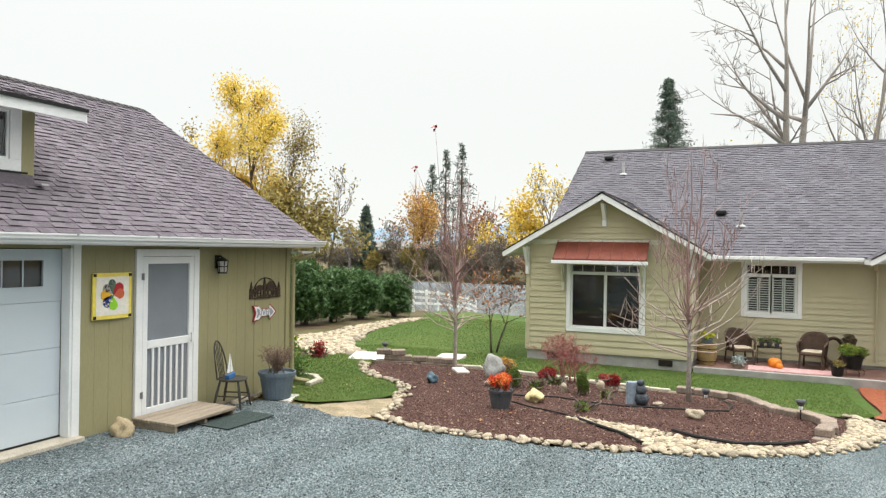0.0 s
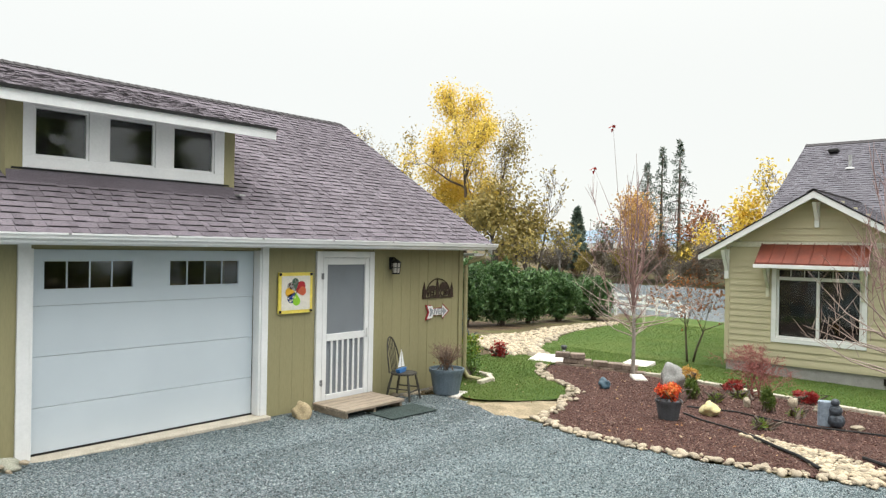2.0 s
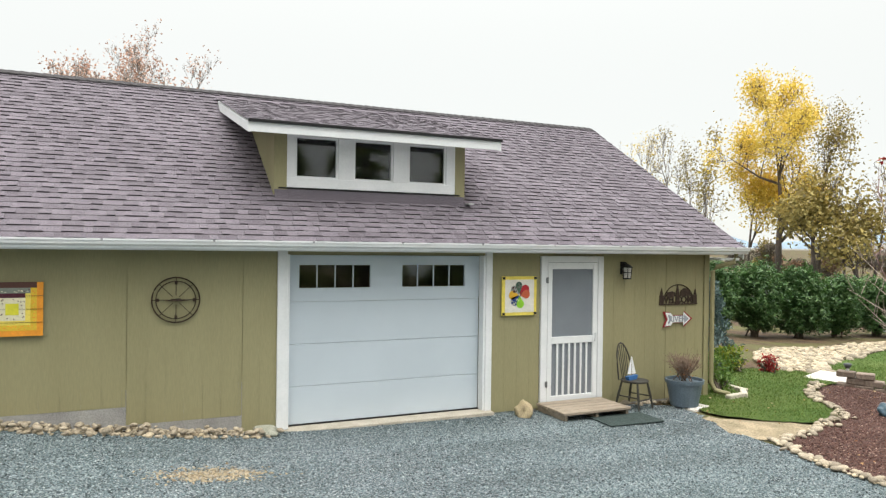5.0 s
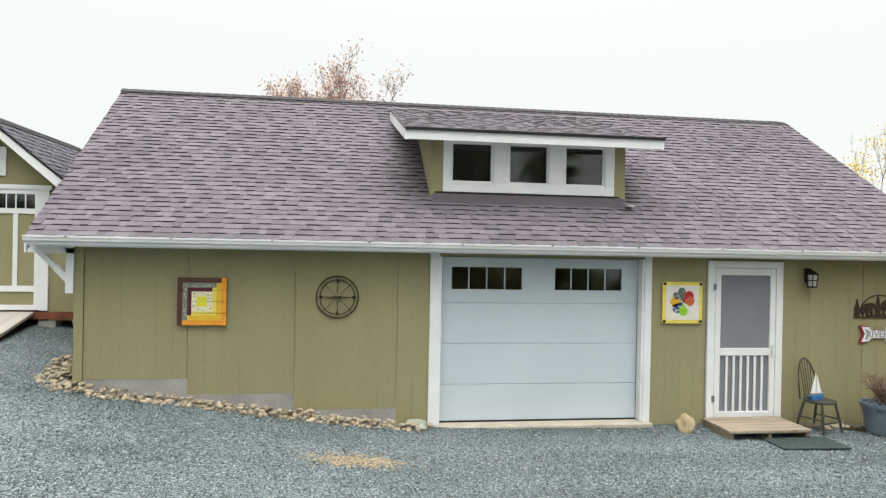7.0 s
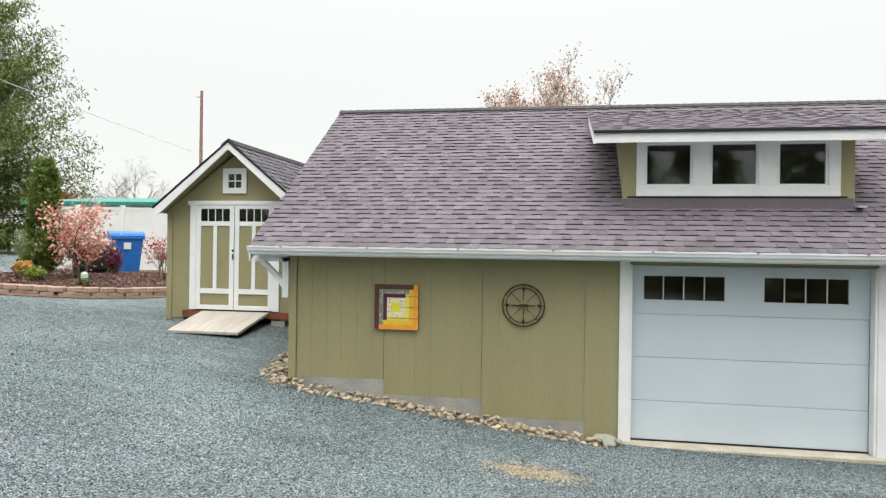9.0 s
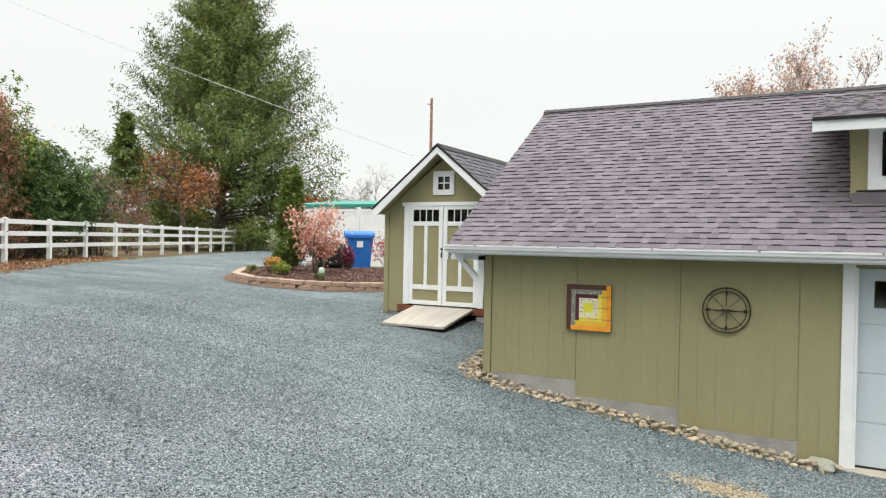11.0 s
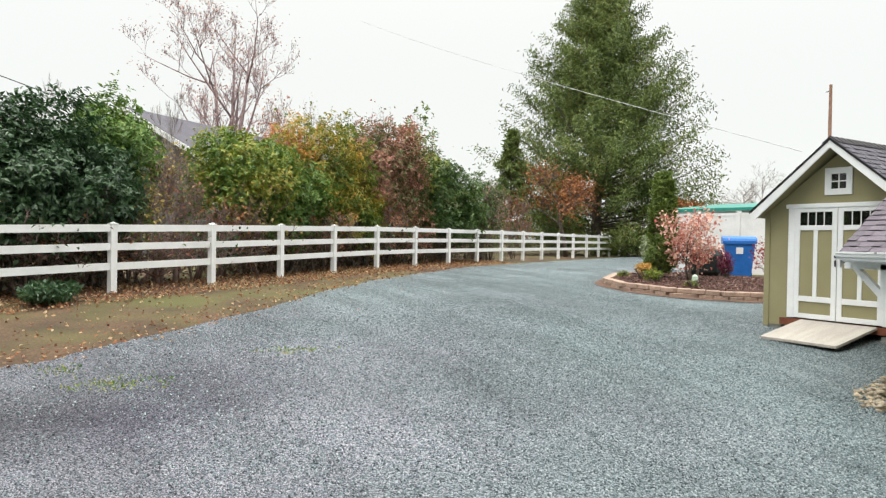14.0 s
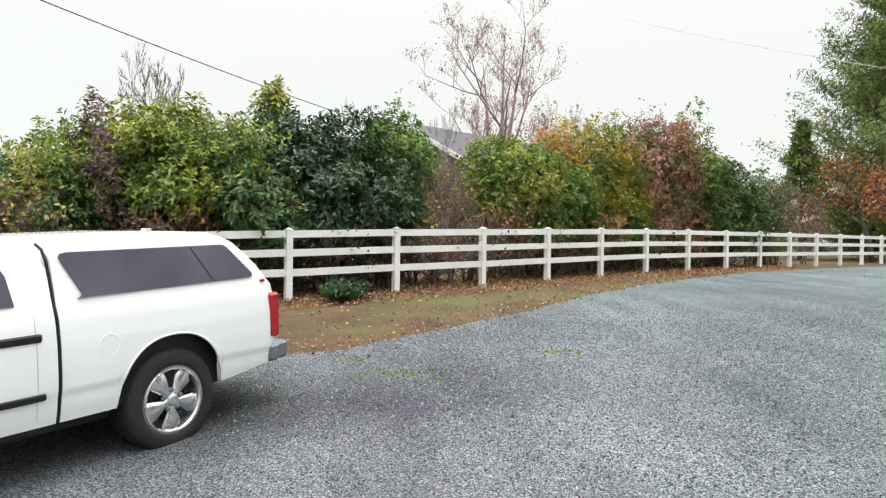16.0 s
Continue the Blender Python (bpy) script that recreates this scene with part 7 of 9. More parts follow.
def young_tree(x, y, h, spread_w, label, seed, lowside):
    """A bare young ornamental tree: one stem, long low limbs and many upright reddish shoots."""
    rs = np.random.RandomState(seed)
    ob = thing("young_tree", (x, y, bz(x, y)), 0, label, "tree", "young bare trees in the bed")
    part("trunk", tube([(0, 0, -0.05), (0.02, 0.01, 0.4), (0, 0, 0.85), (0.03, 0.02, 1.3)], [0.046, 0.036, 0.033, 0.029], 9), M_BARKP, ob, smooth=True)
    tw, lo = [], []
    for k in range(18):
        a = rs.uniform(0, 2 * math.pi)
        z0 = rs.uniform(0.7, 1.45)
        L = spread_w * rs.uniform(0.7, 1.35)
        e = (math.cos(a) * L, math.sin(a) * L, z0 + L * rs.uniform(0.25, 0.85))
        m = (e[0] * 0.5 + rs.normal(0, 0.06), e[1] * 0.5 + rs.normal(0, 0.06), z0 + (e[2] - z0) * 0.5 - 0.1)
        lo.append(tube([(0, 0, z0), m, e], [0.014, 0.008, 0.003], 4))
        for j in range(4):
            f = rs.uniform(0.4, 0.95)
            p = Vector((0, 0, z0)).lerp(Vector(e), f)
            q = p + Vector((rs.normal(0, 0.15), rs.normal(0, 0.15), rs.uniform(0.15, 0.4)))
            lo.append(tube([p, q], [0.006, 0.003], 3))
    for k in range(30):
        a = rs.uniform(0, 2 * math.pi)
        r1 = rs.uniform(0.12, 0.62)
        top = rs.uniform(0.55, 1.0) * h * (1.05 - 0.35 * r1)
        p0 = (0.02, 0.02, rs.uniform(0.9, 0.55 * h))
        p1 = (math.cos(a) * r1, math.sin(a) * r1, p0[2] + (max(top, p0[2] + 0.5) - p0[2]) * 0.4)
        p2 = (math.cos(a) * r1 * rs.uniform(1.1, 2.0), math.sin(a) * r1 * rs.uniform(1.1, 2.0), top)
        tw.append(tube([p0, p1, p2], [0.012, 0.007, 0.0025], 4))
        for j in range(7):
            f = rs.uniform(0.25, 0.95)
            p = Vector(p1).lerp(Vector(p2), f)
            q = p + Vector((rs.normal(0, 0.13), rs.normal(0, 0.13), rs.uniform(0.12, 0.45)))
            tw.append(tube([p, q], [0.0055, 0.0025], 3))
    part("leader", tube([(0.03, 0.02, 1.25), (0.0, 0.05, 2.2), (0.05, 0.0, 3.2), (0.02, 0.03, h)], [0.029, 0.018, 0.009, 0.003], 7), M_SHOOT, ob)
    part("low_limb", merged(*lo), M_LIMB, ob)
    part("upright_shoot", merged(*tw), M_SHOOT, ob)
    return ob


yt = young_tree(9.77, -1.81, 4.2, 1.0, "bare young tree with upright reddish shoots", 31, 0)
for tip in ((-0.18, 0.42, 4.72), (0.27, 1.05, 4.0)):
    part("tall_shoot", tube([(0, 0, 1.2), (tip[0] * 0.3, tip[1] * 0.3, 2.6), (tip[0] * 0.8, tip[1] * 0.75, 3.5), tip], [0.014, 0.009, 0.005, 0.002], 4), M_TWIGR, yt)
    lrs = np.random.RandomState(9)
    V, F = leaves(np.tile(tip, (5, 1)) + lrs.normal(0, 0.02, (5, 3)), np.tile([0.0, 0, 1], (5, 1)), 0.1, lrs, 0.7)
    np_mesh("last_leaf", V, F, L_RED, yt, "last red leaves at the tip")
young_tree(8.85, -6.19, 4.1, 1.1, "bare young tree with long pale low limbs", 33, 0)
M_POTG = mat("charcoal_pot", (0.07, 0.075, 0.085), (0.05, 0.055, 0.06), rough=0.6, bump=0.1)
M_POTB = mat("slate_blue_pot", (0.13, 0.17, 0.21), (0.10, 0.135, 0.165), scale=5, rough=0.6, bump=0.08)
POTP = lambda r, h: [(r * 0.68, 0), (r * 0.72, h * 0.02), (r * 0.93, h * 0.86), (r, h * 0.87), (r * 1.02, h), (r * 0.93, h), (r * 0.9, h * 0.9), (0.01, h * 0.88)]


def potted(name, x, y, z, r, h, pot_mat, leaf_h, leaf_r, n, leaf, lm, label, seed, stems_m=None, wide=0.45):
    rs = np.random.RandomState(seed)
    ob = thing(name, (x, y, z), 0, label, "potted plant")
    part("pot", lathe(POTP(r, h), 22), pot_mat, ob, smooth=False)
    lumps = heap(rs, leaf_r, leaf_r, h * 0.9, h + leaf_h, 12, 0.4)
    part("stem_frame", stems(rs, lumps, (0, 0, h * 0.85), 0.008, 10), M_BARK, ob)
    P, d = lump_points(lumps, n, rs, 0.5)
    V, F = leaves(P, d, leaf, rs, wide, 0.1, 0.8)
    np_mesh("foliage", V, F, lm, ob)
    return ob


L_FLAME = leaf_mat("flame_leaf", [(0.55, 0.03, 0.02), (0.7, 0.08, 0.03), (0.75, 0.22, 0.05), (0.8, 0.5, 0.15)], 0.5, 0.5, 4.0)
potted("potted_nandina", 6.95, -3.72, bz(6.95, -3.72) - 0.01, 0.185, 0.28, M_POTG, 0.25, 0.2, 1500, 0.05, L_FLAME, "dark pot with a bright red and yellow plant", 41)
gp = potted("garage_planter", 5.88, -0.52, lz(5.88, -0.52) + 0.04, 0.28, 0.40, M_POTB, 0.3, 0.27, 120, 0.03, L_OAK, "large slate-blue planter with a dried shrub", 42)
dry_rs = np.random.RandomState(5)
tw = []
for k in range(130):
    a, s = dry_rs.uniform(0, 6.28), dry_rs.uniform(0.05, 0.27)
    p1 = Vector((math.cos(a) * s * 0.5, math.sin(a) * s * 0.5, 0.52))
    p2 = Vector((math.cos(a) * s * 1.1, math.sin(a) * s * 1.1, 0.44 + dry_rs.uniform(0.15, 0.34)))
    tw.append(tube([(0, 0, 0.38), p1, p2], [0.005, 0.004, 0.002], 3))
    for j in range(3):
        q = p1.lerp(p2, dry_rs.uniform(0.3, 1))
        tw.append(tube([q, q + Vector(dry_rs.normal(0, 0.04, 3)) + Vector((0, 0, 0.04))], [0.003, 0.002], 3))
part("dry_stem_frame", merged(*tw), mat("dry_brown_stem", (0.27, 0.19, 0.14), (0.19, 0.13, 0.10), rough=0.9), gp, "dry brown stems")
ob = part("flat_stone", boxes((-0.22, 0.22, -0.2, 0.2, 0, 0.07), bevel=0.02), M_SLAB)
ob.matrix_world = pose(5.98, -0.55, lz(5.98, -0.55) - 0.025, 0, 0, 15)
tagged(ob, "flat pale stone under the planter", "stone")
for x, y, w, h, lab in ((8.52, -3.45, 0.13, 0.36, "egg-shaped dwarf conifer in the bed"), (8.51, -4.6, 0.12, 0.4, "rounded dwarf conifer in the bed")):
    shrub("dwarf_conifer", x, y, h, w, w, 2600, 0.035, L_BOX, lab, "dwarf conifer", "", int(x * 10), 0.0, 14, bz(x, y), 0.35, 0.3, -0.4, 0.01, 0.6, 0.6)
for x, y, w, h in ((9.8, -3.64, 0.22, 0.26), (9.9, -4.75, 0.23, 0.26)):
    shrub("barberry", x, y, h, w, w, 1500, 0.045, L_RED, "low deep red barberry mound", "shrub", "red mounds in the bed", int(y * -10), 0.0, 12, bz(x, y))
shrub("orange_shrub", 10.2, -2.75, 0.36, 0.2, 0.2, 500, 0.06, L_ORANGE, "small orange-leaved shrub behind the boulder", seed=44, z=bz(10.2, -2.75), low=0.1)
for k, (x, y) in enumerate(((8.57, -3.8), (7.39, -4.85), (9.2, -3.95), (8.52, -4.96))):
    shrub("yellow_sedge", x, y, 0.11, 0.13, 0.13, 200, 0.07, L_YGREEN, "tuft of yellow-green grass on the mulch", "grass", "grass tufts in the bed", 50 + k, 0.0, 8, bz(x, y), 0.5, 0.12, -0.8)
limbed("red_twig_shrub", 9.83, -4.05, 0.95, 0.55, M_REDTWIG, "bare red-twigged shrub before the house", 46, 0.03, L_RED, 120, z=bz(9.83, -4.05), category="shrub", cloud=0.04, thin=0.003, r0=0.01, levels=3, kids=(4, 6), trunks=7, first=0.05)
# drip hose
hose_pts = [(7.9, -3.6), (8.09, -4.26), (7.97, -4.78), (7.94, -5.3), (8.1, -5.78), (8.24, -6.41), (8.44, -6.79), (9.04, -6.82), (9.75, -6.6)]
hp = [(float(x), float(y), bz(x, y) + 0.015) for x, y in rounded(hose_pts, 0)]
tagged(part("drip_hose", tube(hp, 0.013, 6), M_DARK), "black irrigation hose on the mulch", "hose")
hp = [(x, y, bz(x, y) + 0.015) for x, y in ((7.48, -3.72), (7.23, -4.1), (7.1, -4.4), (6.98, -4.68), (6.79, -4.9))]
tagged(part("drip_hose", tube(hp, 0.013, 6), M_DARK), "black irrigation hose on the mulch", "hose")
hp = [(x, y, bz(x, y) + 0.03) for x, y in ((6.79, -4.88), (6.49, -5.25), (6.21, -5.59), (5.85, -5.9))]
tagged(part("drip_hose", tube(hp, 0.02, 6), M_DARK), "black plastic edging beside the rock drift", "edging")
hp = [(x, y, bz(x, y) + 0.03) for x, y in ((6.68, -6.16), (6.49, -6.45), (6.42, -6.92), (6.69, -7.42), (7.04, -7.75))]
tagged(part("drip_hose", tube(hp, 0.02, 6), M_DARK), "black plastic edging beside the rock drift", "edging")
# ornament: slab with a dark rounded figure, one plain body
st = bmesh.new()
box(st, -0.12, 0.06, -0.05, 0.05, 0, 0.36, bevel=0.015)
for c, r, f in (((0.1, -0.07, 0.11), 0.11, 1.0), ((0.09, -0.08, 0.25), 0.085, 1.0), ((0.08, -0.09, 0.36), 0.06, 0.9)):
    vs = bmesh.ops.create_icosphere(st, subdivisions=2, radius=r)["verts"]
    for v in vs:
        v.co = Vector((v.co.x, v.co.y, v.co.z * f)) + Vector(c)
ob = part("garden_statue", st, mat("dark_cast_stone", (0.07, 0.085, 0.105), (0.025, 0.03, 0.04), scale=14, rough=0.5, bump=0.4, bscale=30))
ob.data.materials.append(mat("blue_grey_cast_stone", (0.27, 0.32, 0.38), (0.2, 0.245, 0.3), scale=7, rough=0.7, bump=0.3, bscale=30))
for p in ob.data.polygons:
    p.material_index = 0 if len(p.vertices) == 3 else 1
ob.matrix_world = pose(8.25, -5.44, bz(8.25, -5.44) - 0.01, 0, 0, -70)
tagged(ob, "blue-grey cast stone ornament in the bed", "statue")


def spot_light(x, y, z, h, label):
    ob = thing("path_light", (x, y, z), 0, label, "garden light")
    part("stake", tube([(0, 0, -0.05), (0, 0, h)], 0.01, 6), M_DARK, ob)
    part("head", lathe([(0.03, 0), (0.05, 0.02), (0.06, 0.06), (0.075, 0.065), (0.06, 0.09), (0.01, 0.1)], 12, (0, 0, h)), M_POTG, ob)
    part("bulb", lathe([(0.025, 0), (0.03, 0.03), (0.02, 0.05)], 8, (0, 0, h - 0.05)), M_WHITE, ob)


spot_light(9.6, -6.4, bz(9.6, -6.4), 0.08, "small dark garden light on the mulch")
spot_light(8.55, -7.75, bz(8.55, -7.75), 0.2, "dark garden light by the block edging")
spot_light(10.35, 0.05, lz(10.35, 0.05) + 0.3, 0.06, "small lamp on the stacked blocks")

# ---- things on and by the garage wall ----


def paint(name, col, rough=0.55):
    return mat(name, col, tuple(c * 0.88 for c in col), scale=14, rough=rough, bump=0.06, bscale=60, fine=0.08)


P_BROWN, P_GREY, P_MAROON, P_CREAM, P_LEMON, P_YEL, P_AMBER, P_ORANGE = (paint("quilt_" + n, c) for n, c in (("brown", (0.09, 0.035, 0.025)), ("speckled_grey", (0.22, 0.24, 0.2)), ("maroon", (0.09, 0.012, 0.03)), ("cream", (0.78, 0.72, 0.5)), ("lemon", (0.75, 0.7, 0.05)), ("yellow", (0.85, 0.68, 0.12)), ("amber", (0.75, 0.5, 0.04)), ("orange", (0.85, 0.33, 0.03))))
quilt = thing("log_cabin_quilt_board", (-2.885, -0.02, 1.535), 0, "square painted quilt board in brown, orange and yellow", "wall art")
q = 0.285
part("board", boxes((-q, q, -0.03, -0.004, -q, q)), P_BROWN, quilt)
rings = [(q, P_BROWN, P_ORANGE), (q - 0.06, P_GREY, P_AMBER), (q - 0.118, P_MAROON, P_YEL), (q - 0.165, P_CREAM, P_CREAM)]
for i, (r, dark, warm) in enumerate(rings):
    w = r - (rings[i + 1][0] if i + 1 < len(rings) else 0.055)
    f = -0.031 - 0.0015 * i
    part("strip", boxes((-r, -r + w, f - 0.002, -0.029, -r, r)), dark, quilt)
    part("strip", boxes((-r + w, r - w, f - 0.002, -0.029, r - w, r)), dark, quilt)
    part("strip", boxes((r - w, r, f - 0.002, -0.029, -r + w, r)), warm, quilt)
    part("strip", boxes((-r + w, r, f - 0.003, -0.029, -r, -r + w)), warm, quilt)
part("centre_square", boxes((-0.06, 0.06, -0.042, -0.03, -0.06, 0.06)), P_LEMON, quilt)
rsq = np.random.RandomState(3)
for k in range(16):
    x, z = rsq.uniform(-0.1, 0.1), rsq.choice([-1, 1]) * rsq.uniform(0.075, 0.11)
    if k % 2:
        x, z = z, x
    part("dot", boxes((x - 0.005, x + 0.005, -0.041, -0.035, z - 0.005, z + 0.005)), P_MAROON, quilt)
for k in range(70):
    u, side = rsq.uniform(-0.2, 0.2), k % 4
    r2 = q - 0.09 + rsq.uniform(-0.018, 0.018)
    x, z = ((-r2, u), (u, r2), (r2, u), (u, -r2))[side]
    part("print_fleck", boxes((x - 0.006, x + 0.006, -0.0365, -0.034, z - 0.005, z + 0.005)), (P_CREAM if k % 3 else P_MAROON) if side < 2 else P_ORANGE, quilt)
for z in (-0.14, 0.0, 0.14):
    part("board_joint", boxes((-q, q, -0.0415, -0.03, z - 0.0015, z + 0.0015)), P_BROWN, quilt)

flower = thing("flower_quilt_board", (3.27, -0.02, 1.565), 0, "yellow-edged painted board with a multicoloured petal flower", "wall art")
part("board", boxes((-0.28, 0.28, -0.025, -0.004, -0.275, 0.275)), P_YEL, flower)
part("field", boxes((-0.235, 0.235, -0.029, -0.025, -0.23, 0.23)), paint("quilt_offwhite", (0.78, 0.74, 0.66)), flower)
# seven rounded petals fanned about a point, each a little different in length and width
for tag, ang, reach, wid, c in (("green_print", 92, 0.185, 0.052, (0.07, 0.13, 0.09)), ("red", 38, 0.19, 0.066, (0.42, 0.02, 0.03)), ("coral", 4, 0.175, 0.062, (0.58, 0.12, 0.05)), ("lime", -82, 0.19, 0.062, (0.28, 0.6, 0.03)), ("blue_dots", -128, 0.175, 0.066, (0.02, 0.05, 0.22)), ("gold", 182, 0.165, 0.062, (0.72, 0.4, 0.03)), ("grey_print", 136, 0.165, 0.056, (0.33, 0.33, 0.31))):
    a0 = math.radians(ang)
    pts = [(0.012, 0.004), (0.012, -0.004)]
    for j in range(13):
        b = math.radians(-100 + j * 200 / 12)
        pts.append((reach - wid + wid * math.cos(b), wid * math.sin(b)))
    ptl = part("petal", slab([(px * math.cos(a0) - pw * math.sin(a0) - 0.01, -0.029, px * math.sin(a0) + pw * math.cos(a0) + 0.015) for px, pw in pts], (0, -0.003 - 0.0005 * (ang % 5), 0)), paint("petal_" + tag, c), flower)
    if tag.endswith(("dots", "print")):
        prs = np.random.RandomState(ang % 90)
        for j in range(9):
            px, pw = reach - wid + prs.uniform(-0.7, 0.75) * wid, prs.uniform(-0.65, 0.65) * wid
            x, z = px * math.cos(a0) - pw * math.sin(a0) - 0.01, px * math.sin(a0) + pw * math.cos(a0) + 0.015
            part("print_dot", boxes((x - 0.009, x + 0.009, -0.036, -0.030, z - 0.009, z + 0.009)), P_CREAM if tag == "blue_dots" else P_GREY if tag == "green_print" else P_BROWN, ptl)
for x in (-0.255, 0.255):
    for z in (-0.25, 0.25):
        part("corner_plate", boxes((x - 0.018, x + 0.018, -0.034, -0.024, z - 0.018, z + 0.018)), M_DARK, flower)
part("stem_line", slab([(-0.025, -0.033, -0.03), (-0.018, -0.033, -0.035), (0.045, -0.033, 0.06), (0.04, -0.033, 0.065)], (0, -0.003, 0)), M_DARK, flower)

wheel = thing("compass_wall_ornament", (-1.275, -0.03, 1.6), 0, "round rusted iron compass hung on the siding", "wall ornament")
ring = lambda r, w: tube([(r * math.cos(a), 0, r * math.sin(a)) for a in np.linspace(0, 2 * math.pi, 40, endpoint=False)], w, 5, True)
for r, w in ((0.258, 0.008), (0.215, 0.006), (0.14, 0.006)):
    part("ring", ring(r, w), M_IRON, wheel)
part("hub", lathe([(0.01, -0.012), (0.055, -0.012), (0.055, 0.012), (0.01, 0.012)], 16), M_IRON, wheel)
wheel.children[-1].rotation_euler = (math.pi / 2, 0, 0)
for k in range(8):
    a = k * math.pi / 4
    part("spoke", tube([(0.05 * math.cos(a), 0, 0.05 * math.sin(a)), (0.258 * math.cos(a), 0, 0.258 * math.sin(a))], 0.0045 if k % 2 == 0 else 0.0032, 5), M_IRON, wheel)
for k in range(4):
    a = k * math.pi / 2
    part("compass_letter", boxes((0.195 * math.cos(a) - 0.014, 0.195 * math.cos(a) + 0.014, -0.006, 0.006, 0.195 * math.sin(a) - 0.018, 0.195 * math.sin(a) + 0.018)), M_IRON, wheel)

sign = thing("iron_silhouette_sign", (6.21, -0.02, 1.37), 0, "brown cut-metal woodland silhouette sign with arch", "sign")
part("arch", tube([(0.3 * math.cos(a), 0, 0.06 + 0.26 * math.sin(a)) for a in np.linspace(0, math.pi, 20)], 0.008, 5), M_IRON, sign)
part("base_bar", boxes((-0.39, 0.39, -0.006, 0.006, 0.0, 0.02), (-0.39, 0.39, -0.006, 0.006, 0.135, 0.148)), M_IRON, sign)
wl = bpy.data.curves.new("lettering", "FONT")
wl.body, wl.size, wl.align_x, wl.align_y, wl.extrude, wl.offset = "WELCOME", 0.15, "CENTER", "CENTER", 0.004, 0.004
wl.materials.append(M_IRON)
hang("lettering", wl, sign).matrix_local = pose(0, -0.002, 0.075, 90, 0, 0)
for x, h in ((-0.345, 0.27), (0.345, 0.25), (-0.02, 0.33)):
    part("tree_shape", slab([(x - 0.04, -0.005, 0.02), (x + 0.04, -0.005, 0.02), (x + 0.035, -0.005, h * 0.5), (x + 0.02, -0.005, h * 0.75), (x, -0.005, h), (x - 0.02, -0.005, h * 0.75), (x - 0.035, -0.005, h * 0.5)], (0, 0.01, 0)), M_IRON, sign)
part("mound_shape", slab([(0.03, -0.004, 0.145), (0.26, -0.004, 0.145), (0.25, -0.004, 0.2), (0.2, -0.004, 0.255), (0.1, -0.004, 0.26), (0.04, -0.004, 0.22)], (0, 0.008, 0)), M_IRON, sign)
part("mound_shape", slab([(-0.25, -0.004, 0.145), (-0.07, -0.004, 0.145), (-0.07, -0.004, 0.2), (-0.13, -0.004, 0.215), (-0.23, -0.004, 0.2)], (0, 0.008, 0)), M_IRON, sign)

arrow = thing("arrow_sign", (6.19, -0.02, 1.145), 0, "red and white wooden arrow sign reading RIVER", "sign")
arr = lambda s, y: [(-0.29 * s - 0.01, y, 0.125 * s), (-0.17 * s, y, 0.115 * s), (-0.13 * s, y, 0.062 * s), (0.13 * s, y, 0.062 * s), (0.13 * s, y, 0.125 * s), (0.3 * s, y, 0.0), (0.13 * s, y, -0.125 * s), (0.13 * s, y, -0.062 * s), (-0.13 * s, y, -0.062 * s), (-0.17 * s, y, -0.115 * s), (-0.29 * s - 0.01, y, -0.125 * s), (-0.24 * s, y, 0.0)]
part("backing", slab(arr(1.0, -0.012), (0, 0.012, 0)), paint("sign_red", (0.28, 0.02, 0.025)), arrow)
part("face", slab(arr(0.86, -0.018), (0, 0.006, 0)), paint("sign_white", (0.78, 0.78, 0.78)), arrow)
part("inlay", slab([(0.13, -0.021, 0.07), (0.215, -0.021, 0.0), (0.13, -0.021, -0.07)], (0, 0.003, 0)), paint("sign_grey", (0.3, 0.32, 0.36)), arrow)
part("inlay", slab([(-0.21, -0.021, 0.07), (-0.17, -0.021, 0.065), (-0.14, -0.021, 0.0), (-0.17, -0.021, -0.065), (-0.21, -0.021, -0.07), (-0.18, -0.021, 0.0)], (0, 0.003, 0)), bpy.data.materials["sign_grey"], arrow)
cu = bpy.data.curves.new("lettering", "FONT")
cu.body, cu.size, cu.align_x, cu.align_y, cu.extrude, cu.offset = "RIVER", 0.135, "CENTER", "CENTER", 0.002, 0.002
cu.materials.append(bpy.data.materials["sign_grey"])
lt = hang("lettering", cu, arrow)
lt.matrix_local = pose(-0.02, -0.022, 0.0, 90, 0, 0)

lamp = thing("wall_lantern", (5.1, 0.0, 1.92), 0, "black wall lantern with frosted glass", "lamp")
part("back_plate", boxes((-0.05, 0.05, -0.03, -0.012, -0.06, 0.13), bevel=0.008), M_DARK, lamp)
part("arm", tube([(0, -0.03, 0.1), (0, -0.08, 0.12), (0, -0.12, 0.09)], 0.012, 6), M_DARK, lamp)
part("roof", lathe([(0.02, 0.1), (0.035, 0.09), (0.085, 0.055), (0.09, 0.045), (0.02, 0.045)], 12, (0, -0.12, 0)), M_DARK, lamp)
part("glass", lathe([(0.055, -0.11), (0.062, -0.05), (0.07, 0.045)], 12, (0, -0.12, 0)), mat("frosted_glass", (0.42, 0.40, 0.36), rough=0.35, bump=0.05), lamp, "pale frosted glass")
part("cage", merged(*[tube([(0.06 * math.cos(a), -0.12 + 0.06 * math.sin(a), -0.115), (0.075 * math.cos(a), -0.12 + 0.075 * math.sin(a), 0.05)], 0.006, 4) for a in [k * math.pi / 3 for k in range(6)]], ring and moved(tube([(0.066 * math.cos(a), 0.066 * math.sin(a), 0) for a in np.linspace(0, 6.28, 16, endpoint=False)], 0.007, 5, True), Matrix.Translation((0, -0.12, -0.03)))), M_DARK, lamp)
